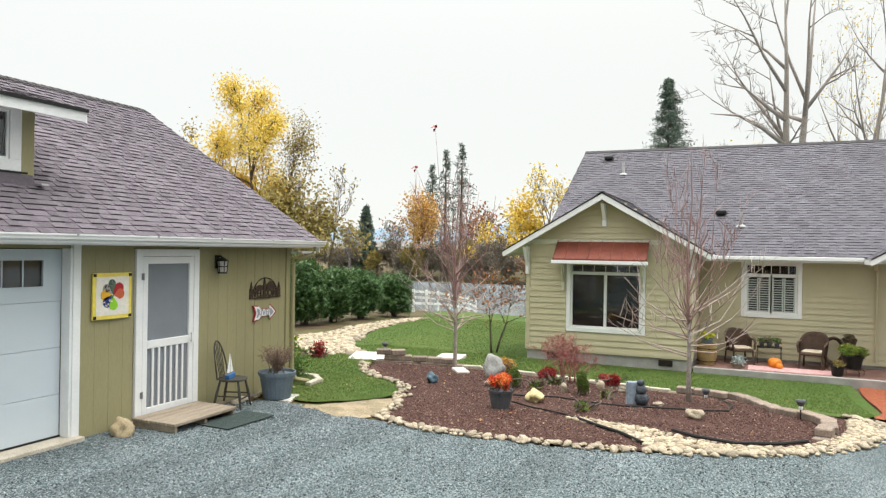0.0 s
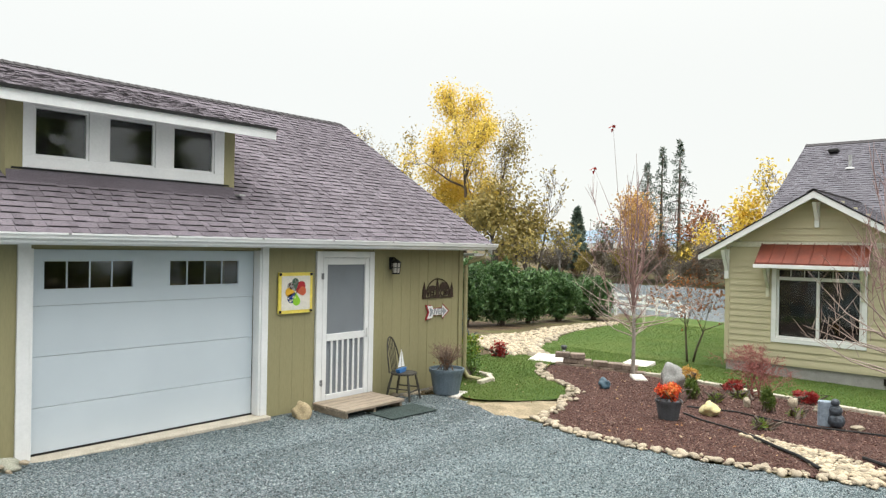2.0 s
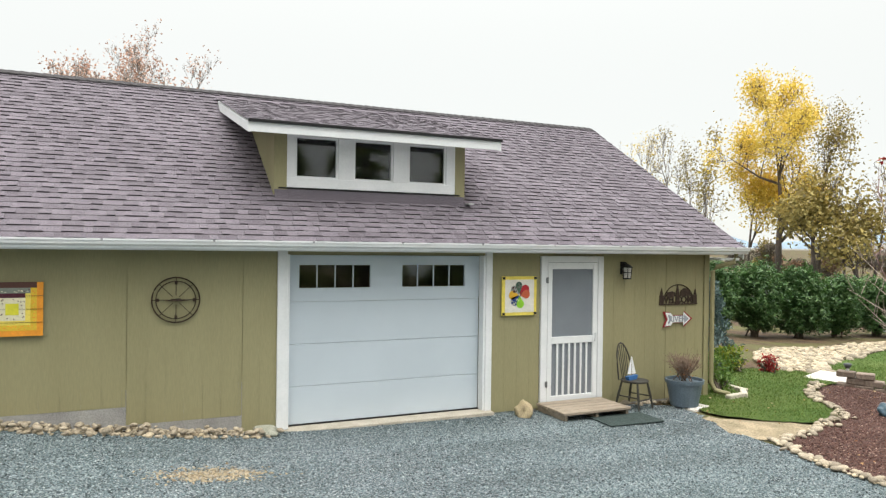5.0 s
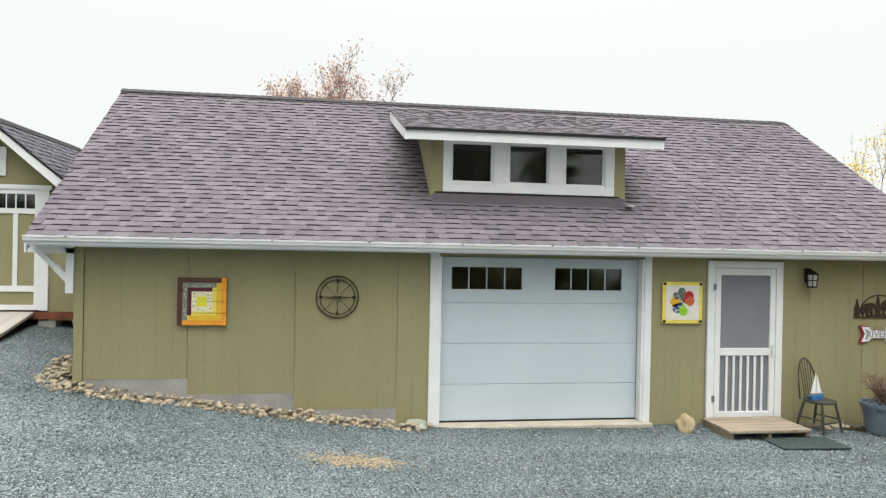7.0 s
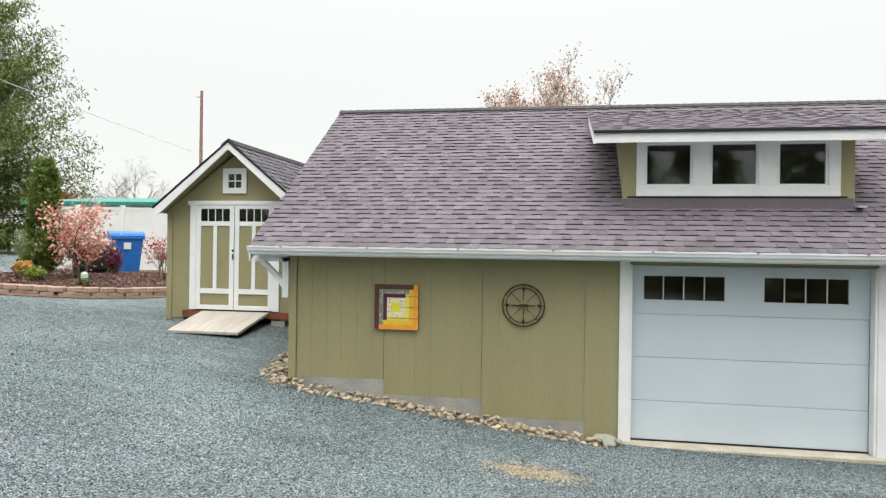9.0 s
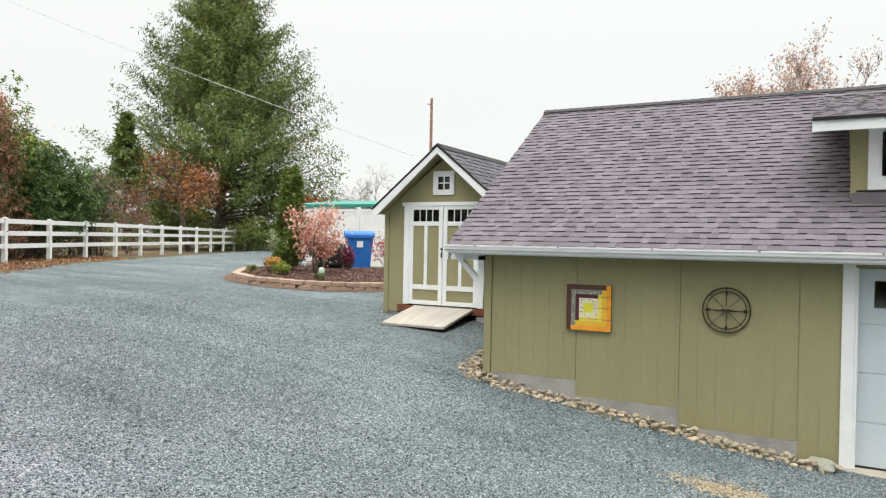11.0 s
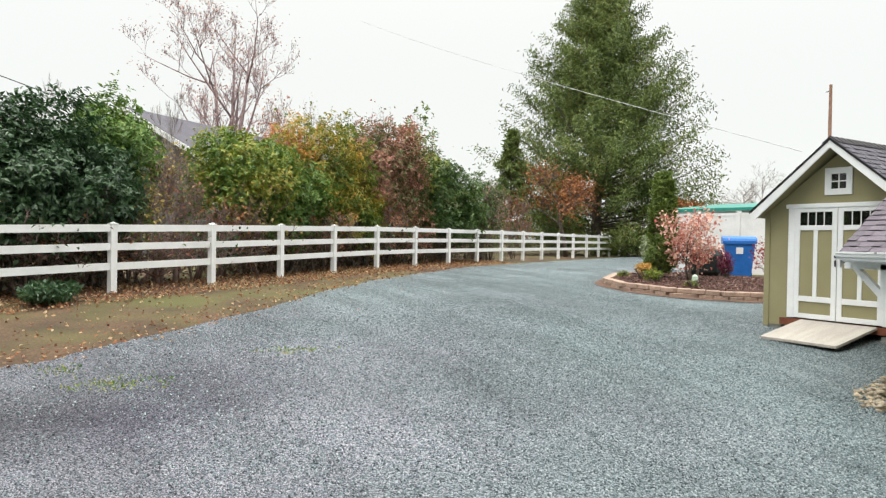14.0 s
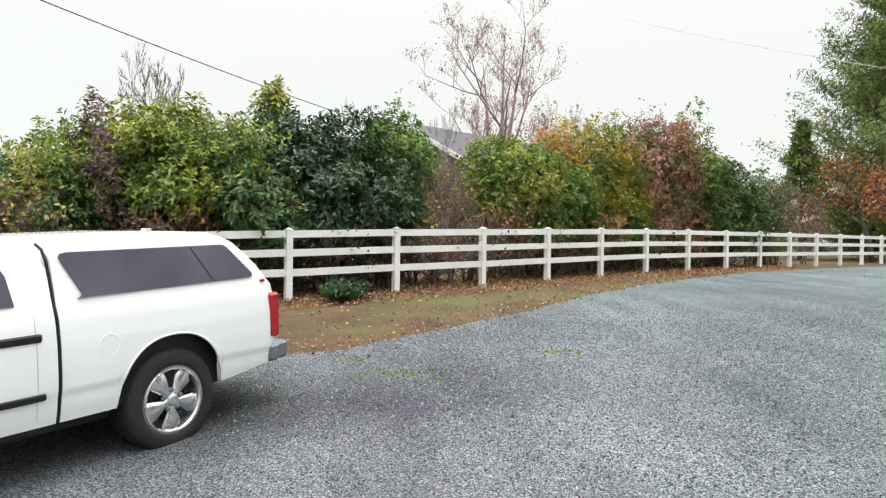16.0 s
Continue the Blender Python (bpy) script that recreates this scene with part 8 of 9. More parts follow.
part("foot", lathe([(0.065, 0), (0.065, 0.02), (0.03, 0.02)], 12, (0, -0.12, -0.13)), M_DARK, lamp)

step = thing("door_step", (4.10, -0.40, -0.05), 0, "weathered wooden step before the screen door", "step")
for k in range(5):
    part("plank", boxes((-0.56 + 0.004 * (k % 3), 0.555 - 0.005 * (k % 2), -0.39 + k * 0.142, -0.39 + k * 0.142 + 0.135, 0.052, 0.092), bevel=0.006), M_WOOD, step)
for x in (-0.53, -0.02, 0.49):
    part("bearer", boxes((x, x + 0.045, -0.36, 0.32, -0.1, 0.052), bevel=0.004), M_WOOD, step)
rug = part("door_mat", boxes((-0.43, 0.43, -0.26, 0.26, 0.0, 0.015), bevel=0.004), mat("dark_green_mat", (0.035, 0.055, 0.05), (0.03, 0.042, 0.04), scale=12, rough=0.95, bump=0.6, bscale=150))
rug.matrix_world = pose(4.42, -0.98, lz(4.42, -0.98) + 0.042, 0, 0, -3)
tagged(rug, "dark green mat on the gravel", "mat")

chair = thing("spindle_chair", (5.07, -0.36, lz(5.3, -0.38) + 0.01), 18, "old dark bow-back wooden chair against the wall", "chair")
M_CHAIR = mat("worn_dark_wood", (0.06, 0.055, 0.045), (0.035, 0.033, 0.028), scale=9, rough=0.7, bump=0.2)
part("seat", lathe([(0.02, 0.40), (0.19, 0.405), (0.205, 0.42), (0.2, 0.435), (0.02, 0.43)], 20), M_CHAIR, chair)
for x, y, x2, y2 in ((-0.13, -0.13, -0.19, -0.2), (0.13, -0.13, 0.19, -0.2), (-0.13, 0.13, -0.18, 0.21), (0.13, 0.13, 0.18, 0.21)):
    part("leg", tube([(x, y, 0.41), ((x + x2) / 2, (y + y2) / 2, 0.22), (x2, y2, 0)], [0.014, 0.02, 0.012], 7), M_CHAIR, chair)
part("stretcher", tube([(-0.165, -0.17, 0.16), (0.165, -0.17, 0.16)], 0.011, 6), M_CHAIR, chair)
part("stretcher", tube([(-0.165, -0.17, 0.2), (-0.155, 0.17, 0.2)], 0.01, 6), M_CHAIR, chair)
part("stretcher", tube([(0.165, -0.17, 0.2), (0.155, 0.17, 0.2)], 0.01, 6), M_CHAIR, chair)
bow = [(0.185 * math.cos(a), 0.15 + 0.10 * math.sin(a), 0.43 + 0.52 * math.sin(a) ** 0.8) for a in np.linspace(0, math.pi, 17)]
part("bow", tube(bow, 0.011, 7), M_CHAIR, chair)
for k in range(5):
    x = -0.1 + 0.05 * k
    hgt = math.sqrt(max(0, 1 - (x / 0.17) ** 2)) ** 0.8
    part("spindle", tube([(x * 0.8, 0.15, 0.42), (x, 0.15 + 0.09 * hgt, 0.43 + 0.51 * hgt)], 0.006, 5), M_CHAIR, chair)
boat = thing("toy_sailboat", (5.02, -0.35, lz(5.3, -0.38) + 0.447), 20, "toy sailboat with blue hull and white sails", "toy boat")
part("hull", slab([(-0.13, -0.03, 0.06), (0.14, -0.03, 0.06), (0.1, -0.03, 0.0), (-0.1, -0.03, 0.0)], (0, 0.06, 0)), paint("hull_blue", (0.04, 0.15, 0.38)), boat)
part("mast", tube([(0, 0, 0.05), (0, 0, 0.36)], 0.005, 5), M_WOOD, boat)
part("sail", slab([(-0.01, -0.003, 0.08), (-0.11, -0.003, 0.09), (-0.005, -0.003, 0.35)], (0, 0.006, 0)), M_WHITE, boat)
part("sail", slab([(0.012, -0.003, 0.08), (0.12, -0.003, 0.08), (0.01, -0.003, 0.33)], (0, 0.006, 0)), M_WHITE, boat)

# ---- porch things ----
def porch_at(x, y, z=0.0, turn=0.0):
    return (15.8 + y, -x, pz + z, turn - 90)


M_WICKER = mat("brown_wicker", (0.10, 0.06, 0.04), (0.06, 0.036, 0.026), scale=30, rough=0.8, bump=0.9, bscale=90, fine=0.4)
M_CUSH = mat("cream_cushion", (0.55, 0.47, 0.36), (0.45, 0.38, 0.29), scale=12, rough=0.9, bump=0.1)


def wicker_chair(x, y, turn, label):
    px_, py_, z, t = porch_at(x, y, 0.0, turn)
    ob = thing("wicker_chair", (px_, py_, z), t, label, "chair", "wicker chairs on the porch")
    part("seat", boxes((-0.27, 0.27, -0.27, 0.25, 0.34, 0.4), bevel=0.02), M_WICKER, ob)
    shell_v, shell_f = [], []
    n, m = 14, 7
    for inner in (0, 1):
        for i in range(n + 1):
            a = math.radians(-15 + 210 * i / n)
            for j in range(m + 1):
                s = j / m
                top = 0.62 + 0.28 * max(0.0, 1 - (abs(i / n - 0.5) * 2.3) ** 2.4)
                r = 0.31 + 0.03 * s - inner * 0.03
                shell_v.append((r * math.cos(a), 0.02 + r * 0.95 * math.sin(a) + 0.05 * s, 0.36 + (top - 0.36) * s))
    w = (n + 1) * (m + 1)
    for i in range(n):
        for j in range(m):
            k = i * (m + 1) + j
            shell_f += [(k, k + m + 1, k + m + 2, k + 1), (w + k, w + k + 1, w + k + m + 2, w + k + m + 1)]
        k = i * (m + 1) + m
        shell_f.append((k, k + m + 1, w + k + m + 1, w + k))
    part("backrest", (shell_v, [], shell_f), M_WICKER, ob, smooth=True)
    for sx_ in (-1, 1):
        part("arm", tube([(sx_ * 0.3, 0.1, 0.66), (sx_ * 0.32, -0.15, 0.64), (sx_ * 0.3, -0.28, 0.58), (sx_ * 0.27, -0.28, 0.4)], 0.03, 7), M_WICKER, ob)
        for yy in (-0.25, 0.22):
            part("leg", tube([(sx_ * 0.25, yy, 0.36), (sx_ * 0.27, yy * 1.1, 0.0)], 0.024, 7), M_WICKER, ob)
    part("cushion", boxes((-0.23, 0.23, -0.25, 0.2, 0.4, 0.46), bevel=0.025), M_CUSH, ob, "cream seat cushion")
    return ob


wicker_chair(6.78, 1.35, 25, "brown wicker armchair with cream cushion on the porch")
wicker_chair(8.5, 1.4, -15, "brown wicker armchair with cream cushion on the porch")


def on_porch(ob, x, y, z=0.0, turn=0.0):
    a = porch_at(x, y, z, turn)
    ob.matrix_world = pose(a[0], a[1], a[2], 0, 0, a[3])
    return ob


rug2 = on_porch(part("porch_rug", boxes((-0.95, 0.95, -0.36, 0.36, 0, 0.012), (-0.9, 0.9, -0.31, 0.31, 0.012, 0.016)), mat("faded_red_rug", (0.52, 0.25, 0.25), (0.62, 0.42, 0.41), scale=14, rough=0.95, bump=0.2, fine=0.2)), 7.95, 0.75)
tagged(rug2, "faded red patterned rug on the porch", "rug")
pk = thing("pumpkin", porch_at(7.62, 1.0)[:3], 0, "round orange pumpkin on the rug", "pumpkin")
pv = []
for j in range(9):
    b = math.pi * j / 8
    for i in range(24):
        a = 2 * math.pi * i / 24
        r = 0.15 * math.sin(b) ** 0.8 * (1 + 0.07 * math.cos(a * 8)) + 0.005
        pv.append((r * math.cos(a), r * math.sin(a), 0.13 - 0.125 * math.cos(b)))
part("body", (pv, [], [(j * 24 + i, j * 24 + (i + 1) % 24, (j + 1) * 24 + (i + 1) % 24, (j + 1) * 24 + i) for j in range(8) for i in range(24)]), mat("pumpkin_skin", (0.72, 0.24, 0.02), (0.62, 0.2, 0.02), scale=8, rough=0.45, bump=0.1), pk, smooth=True)
part("stalk", tube([(0, 0, 0.24), (0.01, 0, 0.29), (0.04, 0.01, 0.31)], [0.02, 0.014, 0.012], 6), M_WOOD, pk)
pk2 = copy_thing(pk, Matrix.Translation(Vector(porch_at(7.72, 0.85)[:3])) @ Matrix.Diagonal((0.55, 0.55, 0.55, 1)))
tagged(pk2, "small orange gourd beside the pumpkin")
tb = thing("plant_table", porch_at(7.5, 1.72)[:3], -90, "low black iron plant table with small pots", "table")
part("top", boxes((-0.3, 0.3, -0.14, 0.14, 0.42, 0.45)), M_DARK, tb)
for x in (-0.28, 0.28):
    for y in (-0.12, 0.12):
        part("leg", tube([(x, y, 0.42), (x, y, 0)], 0.011, 5), M_DARK, tb)
for k, dx in enumerate((-0.18, 0.0, 0.18)):
    a = porch_at(7.5 + dx, 1.72, 0.45)
    potted("small_pot", a[0], a[1], a[2], 0.07, 0.1, M_POTG, 0.16, 0.1, 120, 0.06, L_GREEN, "small dark pot with a green plant", 60 + k)
a = porch_at(9.3, 0.75)
potted("mum_planter", a[0], a[1], a[2] + 0.16, 0.24, 0.3, M_DARK, 0.36, 0.42, 3000, 0.05, L_YGREEN, "black planter with a rounded yellow-green mum", 64)
stand = thing("plant_stand", a[:3], 0, "bent iron plant stand under the planter", "plant stand")
for k in range(4):
    b = k * math.pi / 2 + 0.4
    part("leg", tube([(0.18 * math.cos(b), 0.18 * math.sin(b), 0.16), (0.3 * math.cos(b), 0.3 * math.sin(b), 0.1), (0.26 * math.cos(b), 0.26 * math.sin(b), 0.0)], 0.01, 5), M_IRON, stand)
part("ring", tube([(0.18 * math.cos(b), 0.18 * math.sin(b), 0.15) for b in np.linspace(0, 6.28, 16, endpoint=False)], 0.01, 5, True), M_IRON, stand)
a = porch_at(8.95, 0.45)
potted("small_planter", a[0], a[1], a[2], 0.16, 0.24, M_DARK, 0.14, 0.18, 350, 0.05, L_OLIVE, "small black planter with fading flowers", 65)
a = porch_at(9.35, 1.85, 0.55)
potted("wall_planter", a[0], a[1], a[2], 0.17, 0.2, M_WICKER, 0.12, 0.15, 260, 0.05, L_RUSSET, "brown planter on a tall stand", 66)
st2 = thing("tall_stand", porch_at(9.35, 1.85)[:3], 0, "tall thin iron plant stand", "plant stand")
for k in range(3):
    b = k * 2.09
    part("leg", tube([(0.13 * math.cos(b), 0.13 * math.sin(b), 0.55), (0.16 * math.cos(b), 0.16 * math.sin(b), 0)], 0.01, 5), M_IRON, st2)
hoop = thing("twig_wreath", porch_at(9.0, 1.98, 0.42)[:3], -90, "dark oval twig wreath leaning on the wall", "wreath")
for k in range(4):
    part("coil", tube([(0.2 * (1 + 0.05 * k) * math.cos(b), -0.02 * k, 0.3 * (1 + 0.05 * k) * math.sin(b)) for b in np.linspace(0, 6.28, 24, endpoint=False)], 0.03, 6, True), M_WICKER, hoop)
a = porch_at(6.75, 0.55)
potted("silver_plant", a[0], a[1], a[2], 0.13, 0.1, M_WOOD, 0.2, 0.24, 420, 0.09, leaf_mat("silver_leaf", [(0.35, 0.42, 0.42), (0.5, 0.56, 0.56), (0.6, 0.65, 0.64)], 0.6), "silvery succulent in a low pot", 67, wide=0.3)
a = porch_at(6.02, 0.8)
brl = thing("half_barrel", a[:3], 0, "tan wooden barrel planter by the house corner", "barrel")
part("staves", lathe([(0.2, 0), (0.24, 0.2), (0.25, 0.32), (0.23, 0.55), (0.2, 0.55), (0.2, 0.5), (0.02, 0.5)], 18), mat("barrel_wood", (0.34, 0.24, 0.10), (0.26, 0.18, 0.08), scale=8, rough=0.8, bump=0.3), brl)
for z in (0.1, 0.42):
    part("hoop", tube([(0.247 * math.cos(b), 0.247 * math.sin(b), z) for b in np.linspace(0, 6.28, 20, endpoint=False)], 0.01, 5, True), M_IRON, brl)
potted("yellow_flower_pot", a[0], a[1], a[2] + 0.5, 0.15, 0.16, M_POTB, 0.2, 0.22, 600, 0.05, leaf_mat("yellow_flower", [(0.65, 0.6, 0.03), (0.75, 0.7, 0.05), (0.2, 0.3, 0.04)], 0.5), "blue pot with bright yellow flowers on the barrel", 68)

# ---- planted island by the shed ----
ISLE = [(-15.2, 7.6), (-14.7, 6.2), (-13.6, 4.75), (-12.4, 4.2), (-11.2, 4.4), (-10.3, 5.1), (-9.85, 6.0), (-9.7, 7.2), (-10.2, 9.4), (-12.5, 10.2), (-14.6, 9.4)]
isle_o = rounded(ISLE, 2)


def isle_rise(P):
    return 0.17 * np.clip(edge_distance(P, isle_o) / 0.25, 0, 1)


sheet("island_mulch", isle_o, M_MULCH, 0.05, 0.4, isle_rise, "brown bark mulch inside the block wall", "garden bed")
spill = rounded([(-14.9, 5.6), (-13.7, 4.3), (-12.4, 3.7), (-11.1, 3.8), (-10.1, 4.5), (-9.4, 5.6), (-9.6, 6.2), (-10.4, 5.1), (-11.2, 4.5), (-12.4, 4.3), (-13.6, 4.9), (-14.7, 6.3)], 2, 0.03)
sheet("mulch_spill", spill, mat("spilt_bark", (0.15, 0.085, 0.06), (0.09, 0.05, 0.036), scale=9, rough=0.95, bump=0.8, bscale=40, fine=0.5), 0.045, 0.4, None, "scattered bark along the foot of the block wall", "ground")
M_TANB = mat("tan_wall_block", (0.40, 0.29, 0.225), (0.31, 0.22, 0.17), scale=8, rough=0.95, bump=0.6, bscale=40, rand=0.12)
me_tan = me_block.copy()
me_tan.materials.clear()
me_tan.materials.append(M_TANB)
blocks("island_block_wall", [(-15.15, 7.3), (-14.65, 6.05), (-13.55, 4.6), (-12.4, 4.05), (-11.15, 4.25), (-10.2, 4.98), (-9.72, 5.9), (-9.6, 7.0)], 0.315, 2, "low curved wall of tan concrete blocks round the planting", lambda x, y: lz(x, y) + 0.0, 8, me_tan)
iz = lambda x, y: lz(x, y) + 0.2
conifer("arborvitae", -13.35, 6.45, 2.65, 0.44, L_ARBOR, "narrow upright green arborvitae", 61, whorls=34, per=12, sprays=34, leaf=0.11, droop=-0.8, rise=0.9, base=0.0, power=0.35, ragged=0.12, z=iz(-13.35, 6.45))
L_ROSE = leaf_mat("rose_cream_leaf", [(0.70, 0.48, 0.36), (0.45, 0.09, 0.08), (0.74, 0.56, 0.44), (0.55, 0.17, 0.12)], 0.6)
limbed("smoke_bush", -12.2, 6.25, 1.7, 0.66, M_BARK, "rounded shrub with cream and pink leaves", 62, 0.10, L_ROSE, 1700, z=iz(-12.1, 6.3), category="shrub", cloud=0.13, r0=0.03, levels=3, kids=(3, 5), trunks=3, first=0.25)
shrub("spirea", -13.0, 5.4, 0.5, 0.28, 0.28, 700, 0.06, L_ORANGE, "low orange-yellow shrub on the mulch", seed=63, z=iz(-13.0, 5.4), low=0.0)
shrub("spirea", -12.45, 5.1, 0.42, 0.32, 0.3, 700, 0.06, L_YGREEN, "low yellow-green shrub on the mulch", seed=64, z=iz(-12.45, 5.1), low=0.0)
shrub("spirea", -13.9, 5.6, 0.16, 0.22, 0.2, 200, 0.06, L_YGREEN, "flat green tuft on the mulch", seed=65, z=iz(-13.9, 5.6), low=0.0)
shrub("spirea", -11.2, 5.0, 0.16, 0.25, 0.2, 200, 0.06, L_YGREEN, "flat green tuft on the mulch", seed=66, z=iz(-11.2, 5.0), low=0.0)
shrub("burgundy_shrub", -12.75, 8.35, 0.8, 0.28, 0.26, 900, 0.07, leaf_mat("burgundy_leaf", [(0.12, 0.02, 0.04), (0.2, 0.03, 0.06), (0.16, 0.04, 0.1)], 0.5), "dark burgundy shrub beside the bin", seed=67, z=iz(-12.75, 8.35), low=0.05)
limbed("burning_bush", -10.75, 7.4, 1.15, 0.45, M_TWIGR, "red-leaved twiggy shrub by the shed", 68, 0.07, L_RED, 420, z=iz(-10.75, 7.4), category="shrub", cloud=0.07, r0=0.02, levels=3, trunks=4, first=0.1)
potted("tub_planter", -15.6, 8.6, lz(-15.6, 8.6) + 0.03, 0.3, 0.45, M_DARK, 1.0, 0.42, 1300, 0.09, leaf_mat("grey_green_leaf", [(0.2, 0.24, 0.13), (0.28, 0.32, 0.18), (0.36, 0.38, 0.24)], 0.6), "black tub with a pale grey-green shrub", 69)
brl2 = thing("dark_barrel", (-13.6, 8.6, iz(-13.6, 8.6)), 0, "round black composting barrel", "barrel")
part("drum", lathe([(0.02, 0), (0.42, 0.0), (0.5, 0.12), (0.5, 0.6), (0.4, 0.76), (0.02, 0.8)], 20), mat("black_green_plastic", (0.012, 0.02, 0.018), rough=0.5), brl2)
lan = thing("garden_lantern", (-11.85, 5.95, iz(-11.85, 5.95)), 0, "small pale green garden lantern", "lantern")
part("body", lathe([(0.07, 0), (0.08, 0.03), (0.075, 0.17), (0.05, 0.2), (0.02, 0.22)], 10), mat("pale_green_tin", (0.5, 0.62, 0.5), rough=0.5), lan)
part("handle", tube([(0.05 * math.cos(a), 0, 0.21 + 0.06 * math.sin(a)) for a in np.linspace(0, math.pi, 9)], 0.006, 5), M_DARK, lan)
cart = thing("recycling_cart", (-13.6, 10.05, lz(-13.6, 10.05) + 0.03), 40, "blue wheeled recycling cart with closed lid", "bin")
cart.scale = (1.2, 1.2, 1.2)
M_CART = mat("blue_cart_plastic", (0.02, 0.17, 0.55), (0.018, 0.14, 0.48), scale=6, rough=0.45, bump=0.03)
cv = [(-0.27, -0.3, 0.06), (0.27, -0.3, 0.06), (0.27, 0.3, 0.06), (-0.27, 0.3, 0.06), (-0.36, -0.4, 1.0), (0.36, -0.4, 1.0), (0.36, 0.4, 1.0), (-0.36, 0.4, 1.0)]
part("body", (cv, [], [(3, 2, 1, 0), (0, 1, 5, 4), (1, 2, 6, 5), (2, 3, 7, 6), (3, 0, 4, 7), (4, 5, 6, 7)]), M_CART, cart)
part("lid", slab([(-0.39, -0.43, 1.0), (-0.39, 0.43, 1.0), (-0.39, 0.4, 1.09), (-0.39, 0.0, 1.12), (-0.39, -0.4, 1.06)], (0.78, 0, 0)), M_CART, cart)
part("rim", boxes((-0.385, 0.385, -0.425, 0.425, 0.93, 0.995)), M_CART, cart)
for x in (-0.33, 0.31):
    part("wheel", moved(lathe([(0.02, 0), (0.13, 0), (0.13, 0.05), (0.02, 0.05)], 16), pose(x - 0.02, 0.3, 0.13, 0, 90, 0)), M_DARK, cart)
part("emblem", boxes((-0.08, 0.08, -0.392, -0.38, 0.68, 0.84)), M_WHITE, cart, "white emblem")
pf = thing("privacy_fence", (-18.73, 12.48, lz(-18.73, 12.48) - 0.08), math.degrees(math.atan2(1.1, 5.6)), "tall white vinyl panel fence", "fence")
for k in range(5):
    part("post", boxes((k * 1.5 - 0.06, k * 1.5 + 0.06, -0.06, 0.06, -0.1, 2.25), bevel=0.006), M_VINYL, pf)
    if k < 4:
        for j in range(9):
            part("slat", boxes((k * 1.5 + 0.065 + j * 0.152, k * 1.5 + 0.065 + j * 0.152 + 0.15, -0.012, 0.012, 0.05, 2.08)), M_VINYL, pf)
        part("rail", boxes((k * 1.5 + 0.06, k * 1.5 + 1.44, -0.025, 0.025, 2.08, 2.18)), M_VINYL, pf)
cp = thing("outbuilding", (-23.5, 18.0, 1.4), 5, "white outbuilding with a teal metal roof edge", "outbuilding")
part("wall", boxes((0, 9, 0.3, 0.45, 0, 2.55)), M_WHITE, cp)
part("wall", boxes((0, 9, 5, 5.15, 0, 3.0), (0, 0.15, 0.45, 5, 0, 2.5), (8.85, 9, 0.45, 5, 0, 2.5)), M_WHITE, cp)
part("roof", slab([(-0.4, -0.2, 2.52), (-0.4, 5.5, 3.1), (-0.4, 5.5, 3.2), (-0.4, -0.2, 2.66)], (9.8, 0, 0)), mat("teal_metal_roof", (0.03, 0.24, 0.19), (0.025, 0.2, 0.16), rough=0.45, bump=0.03), cp, "teal metal roofing")
shrub("copper_tree", -29.5, 26.6, 4.3, 1.3, 1.3, 1500, 0.3, L_OAK, "rounded copper-leaved tree beyond the fence", "tree", seed=70, low=0.2)
limbed("bare_tree", -35.5, 43.0, 8.0, 3.2, M_BARKP, "rounded bare tree far up the drive", 72, levels=4, first=0.25, kids=(4, 5), trunks=3)
pole = thing("utility_pole", (-20.7, 27.0, 1.43), 0, "brown wooden utility pole", "utility pole")
part("mast", tube([(0, 0, 0), (0, 0, 9.3)], [0.12, 0.075], 9), mat("creosote_wood", (0.34, 0.19, 0.14), (0.25, 0.14, 0.1), rough=0.9), pole)
part("insulator", lathe([(0.03, 0), (0.05, 0.04), (0.03, 0.1)], 8, (-0.28, 0, 8.95)), M_WHITE, pole)
part("arm", tube([(0, 0, 8.95), (-0.3, 0, 8.97)], 0.02, 5), M_IRON, pole)


def wire(a, b, sag, material, r, label):
    a, b = Vector(a), Vector(b)
    pts = [a.lerp(b, k / 16) - Vector((0, 0, sag * 4 * (k / 16) * (1 - k / 16))) for k in range(17)]
    tagged(part("overhead_wire", tube(pts, r, 5), material), label, "wire")


wire((-46.02, 12.2, 17.84), (-10.53, 8.24, 4.75), 0.25, M_PIPE, 0.010, "pale overhead service wire")
wire((-14.76, -15.92, 7.51), (-27.33, -6.74, 6.81), 0.12, M_DARK, 0.014, "black overhead service wire")

# neighbour's house
nb = thing("neighbour_house", (-30.1, -4.9, 1.5), 34.4, "low grey house with dark roof and white bargeboards", "house")
part("wall", slab([(-5, 0.5, 0), (5, 0.5, 0), (5, 0.5, 3.1), (0, 0.5, 5.5), (-5, 0.5, 3.1)], (0, 9, 0)), mat("grey_siding", (0.22, 0.2, 0.2), (0.17, 0.16, 0.16), rough=0.8, stretch=(0.2, 0.2, 4)), nb)
part("roof", slab([(-5.6, 0, 3.05), (0, 0, 5.85), (5.6, 0, 3.05), (5.6, 0, 2.9), (0, 0, 5.7), (-5.6, 0, 2.9)], (0, 10, 0)), M_SHING, nb)
for s in (-1, 1):
    part("bargeboard", slab([(0, -0.04, 5.83), (s * 5.6, -0.04, 3.03), (s * 5.6, -0.04, 2.8), (0, -0.04, 5.6)], (0, 0.04, 0)), M_WHITE, nb)

# ---- pickup ----
truck = thing("pickup_truck", (-7.27, -10.5, 0.425), -42.2, "white pickup truck with a white canopy over the bed", "pickup truck")
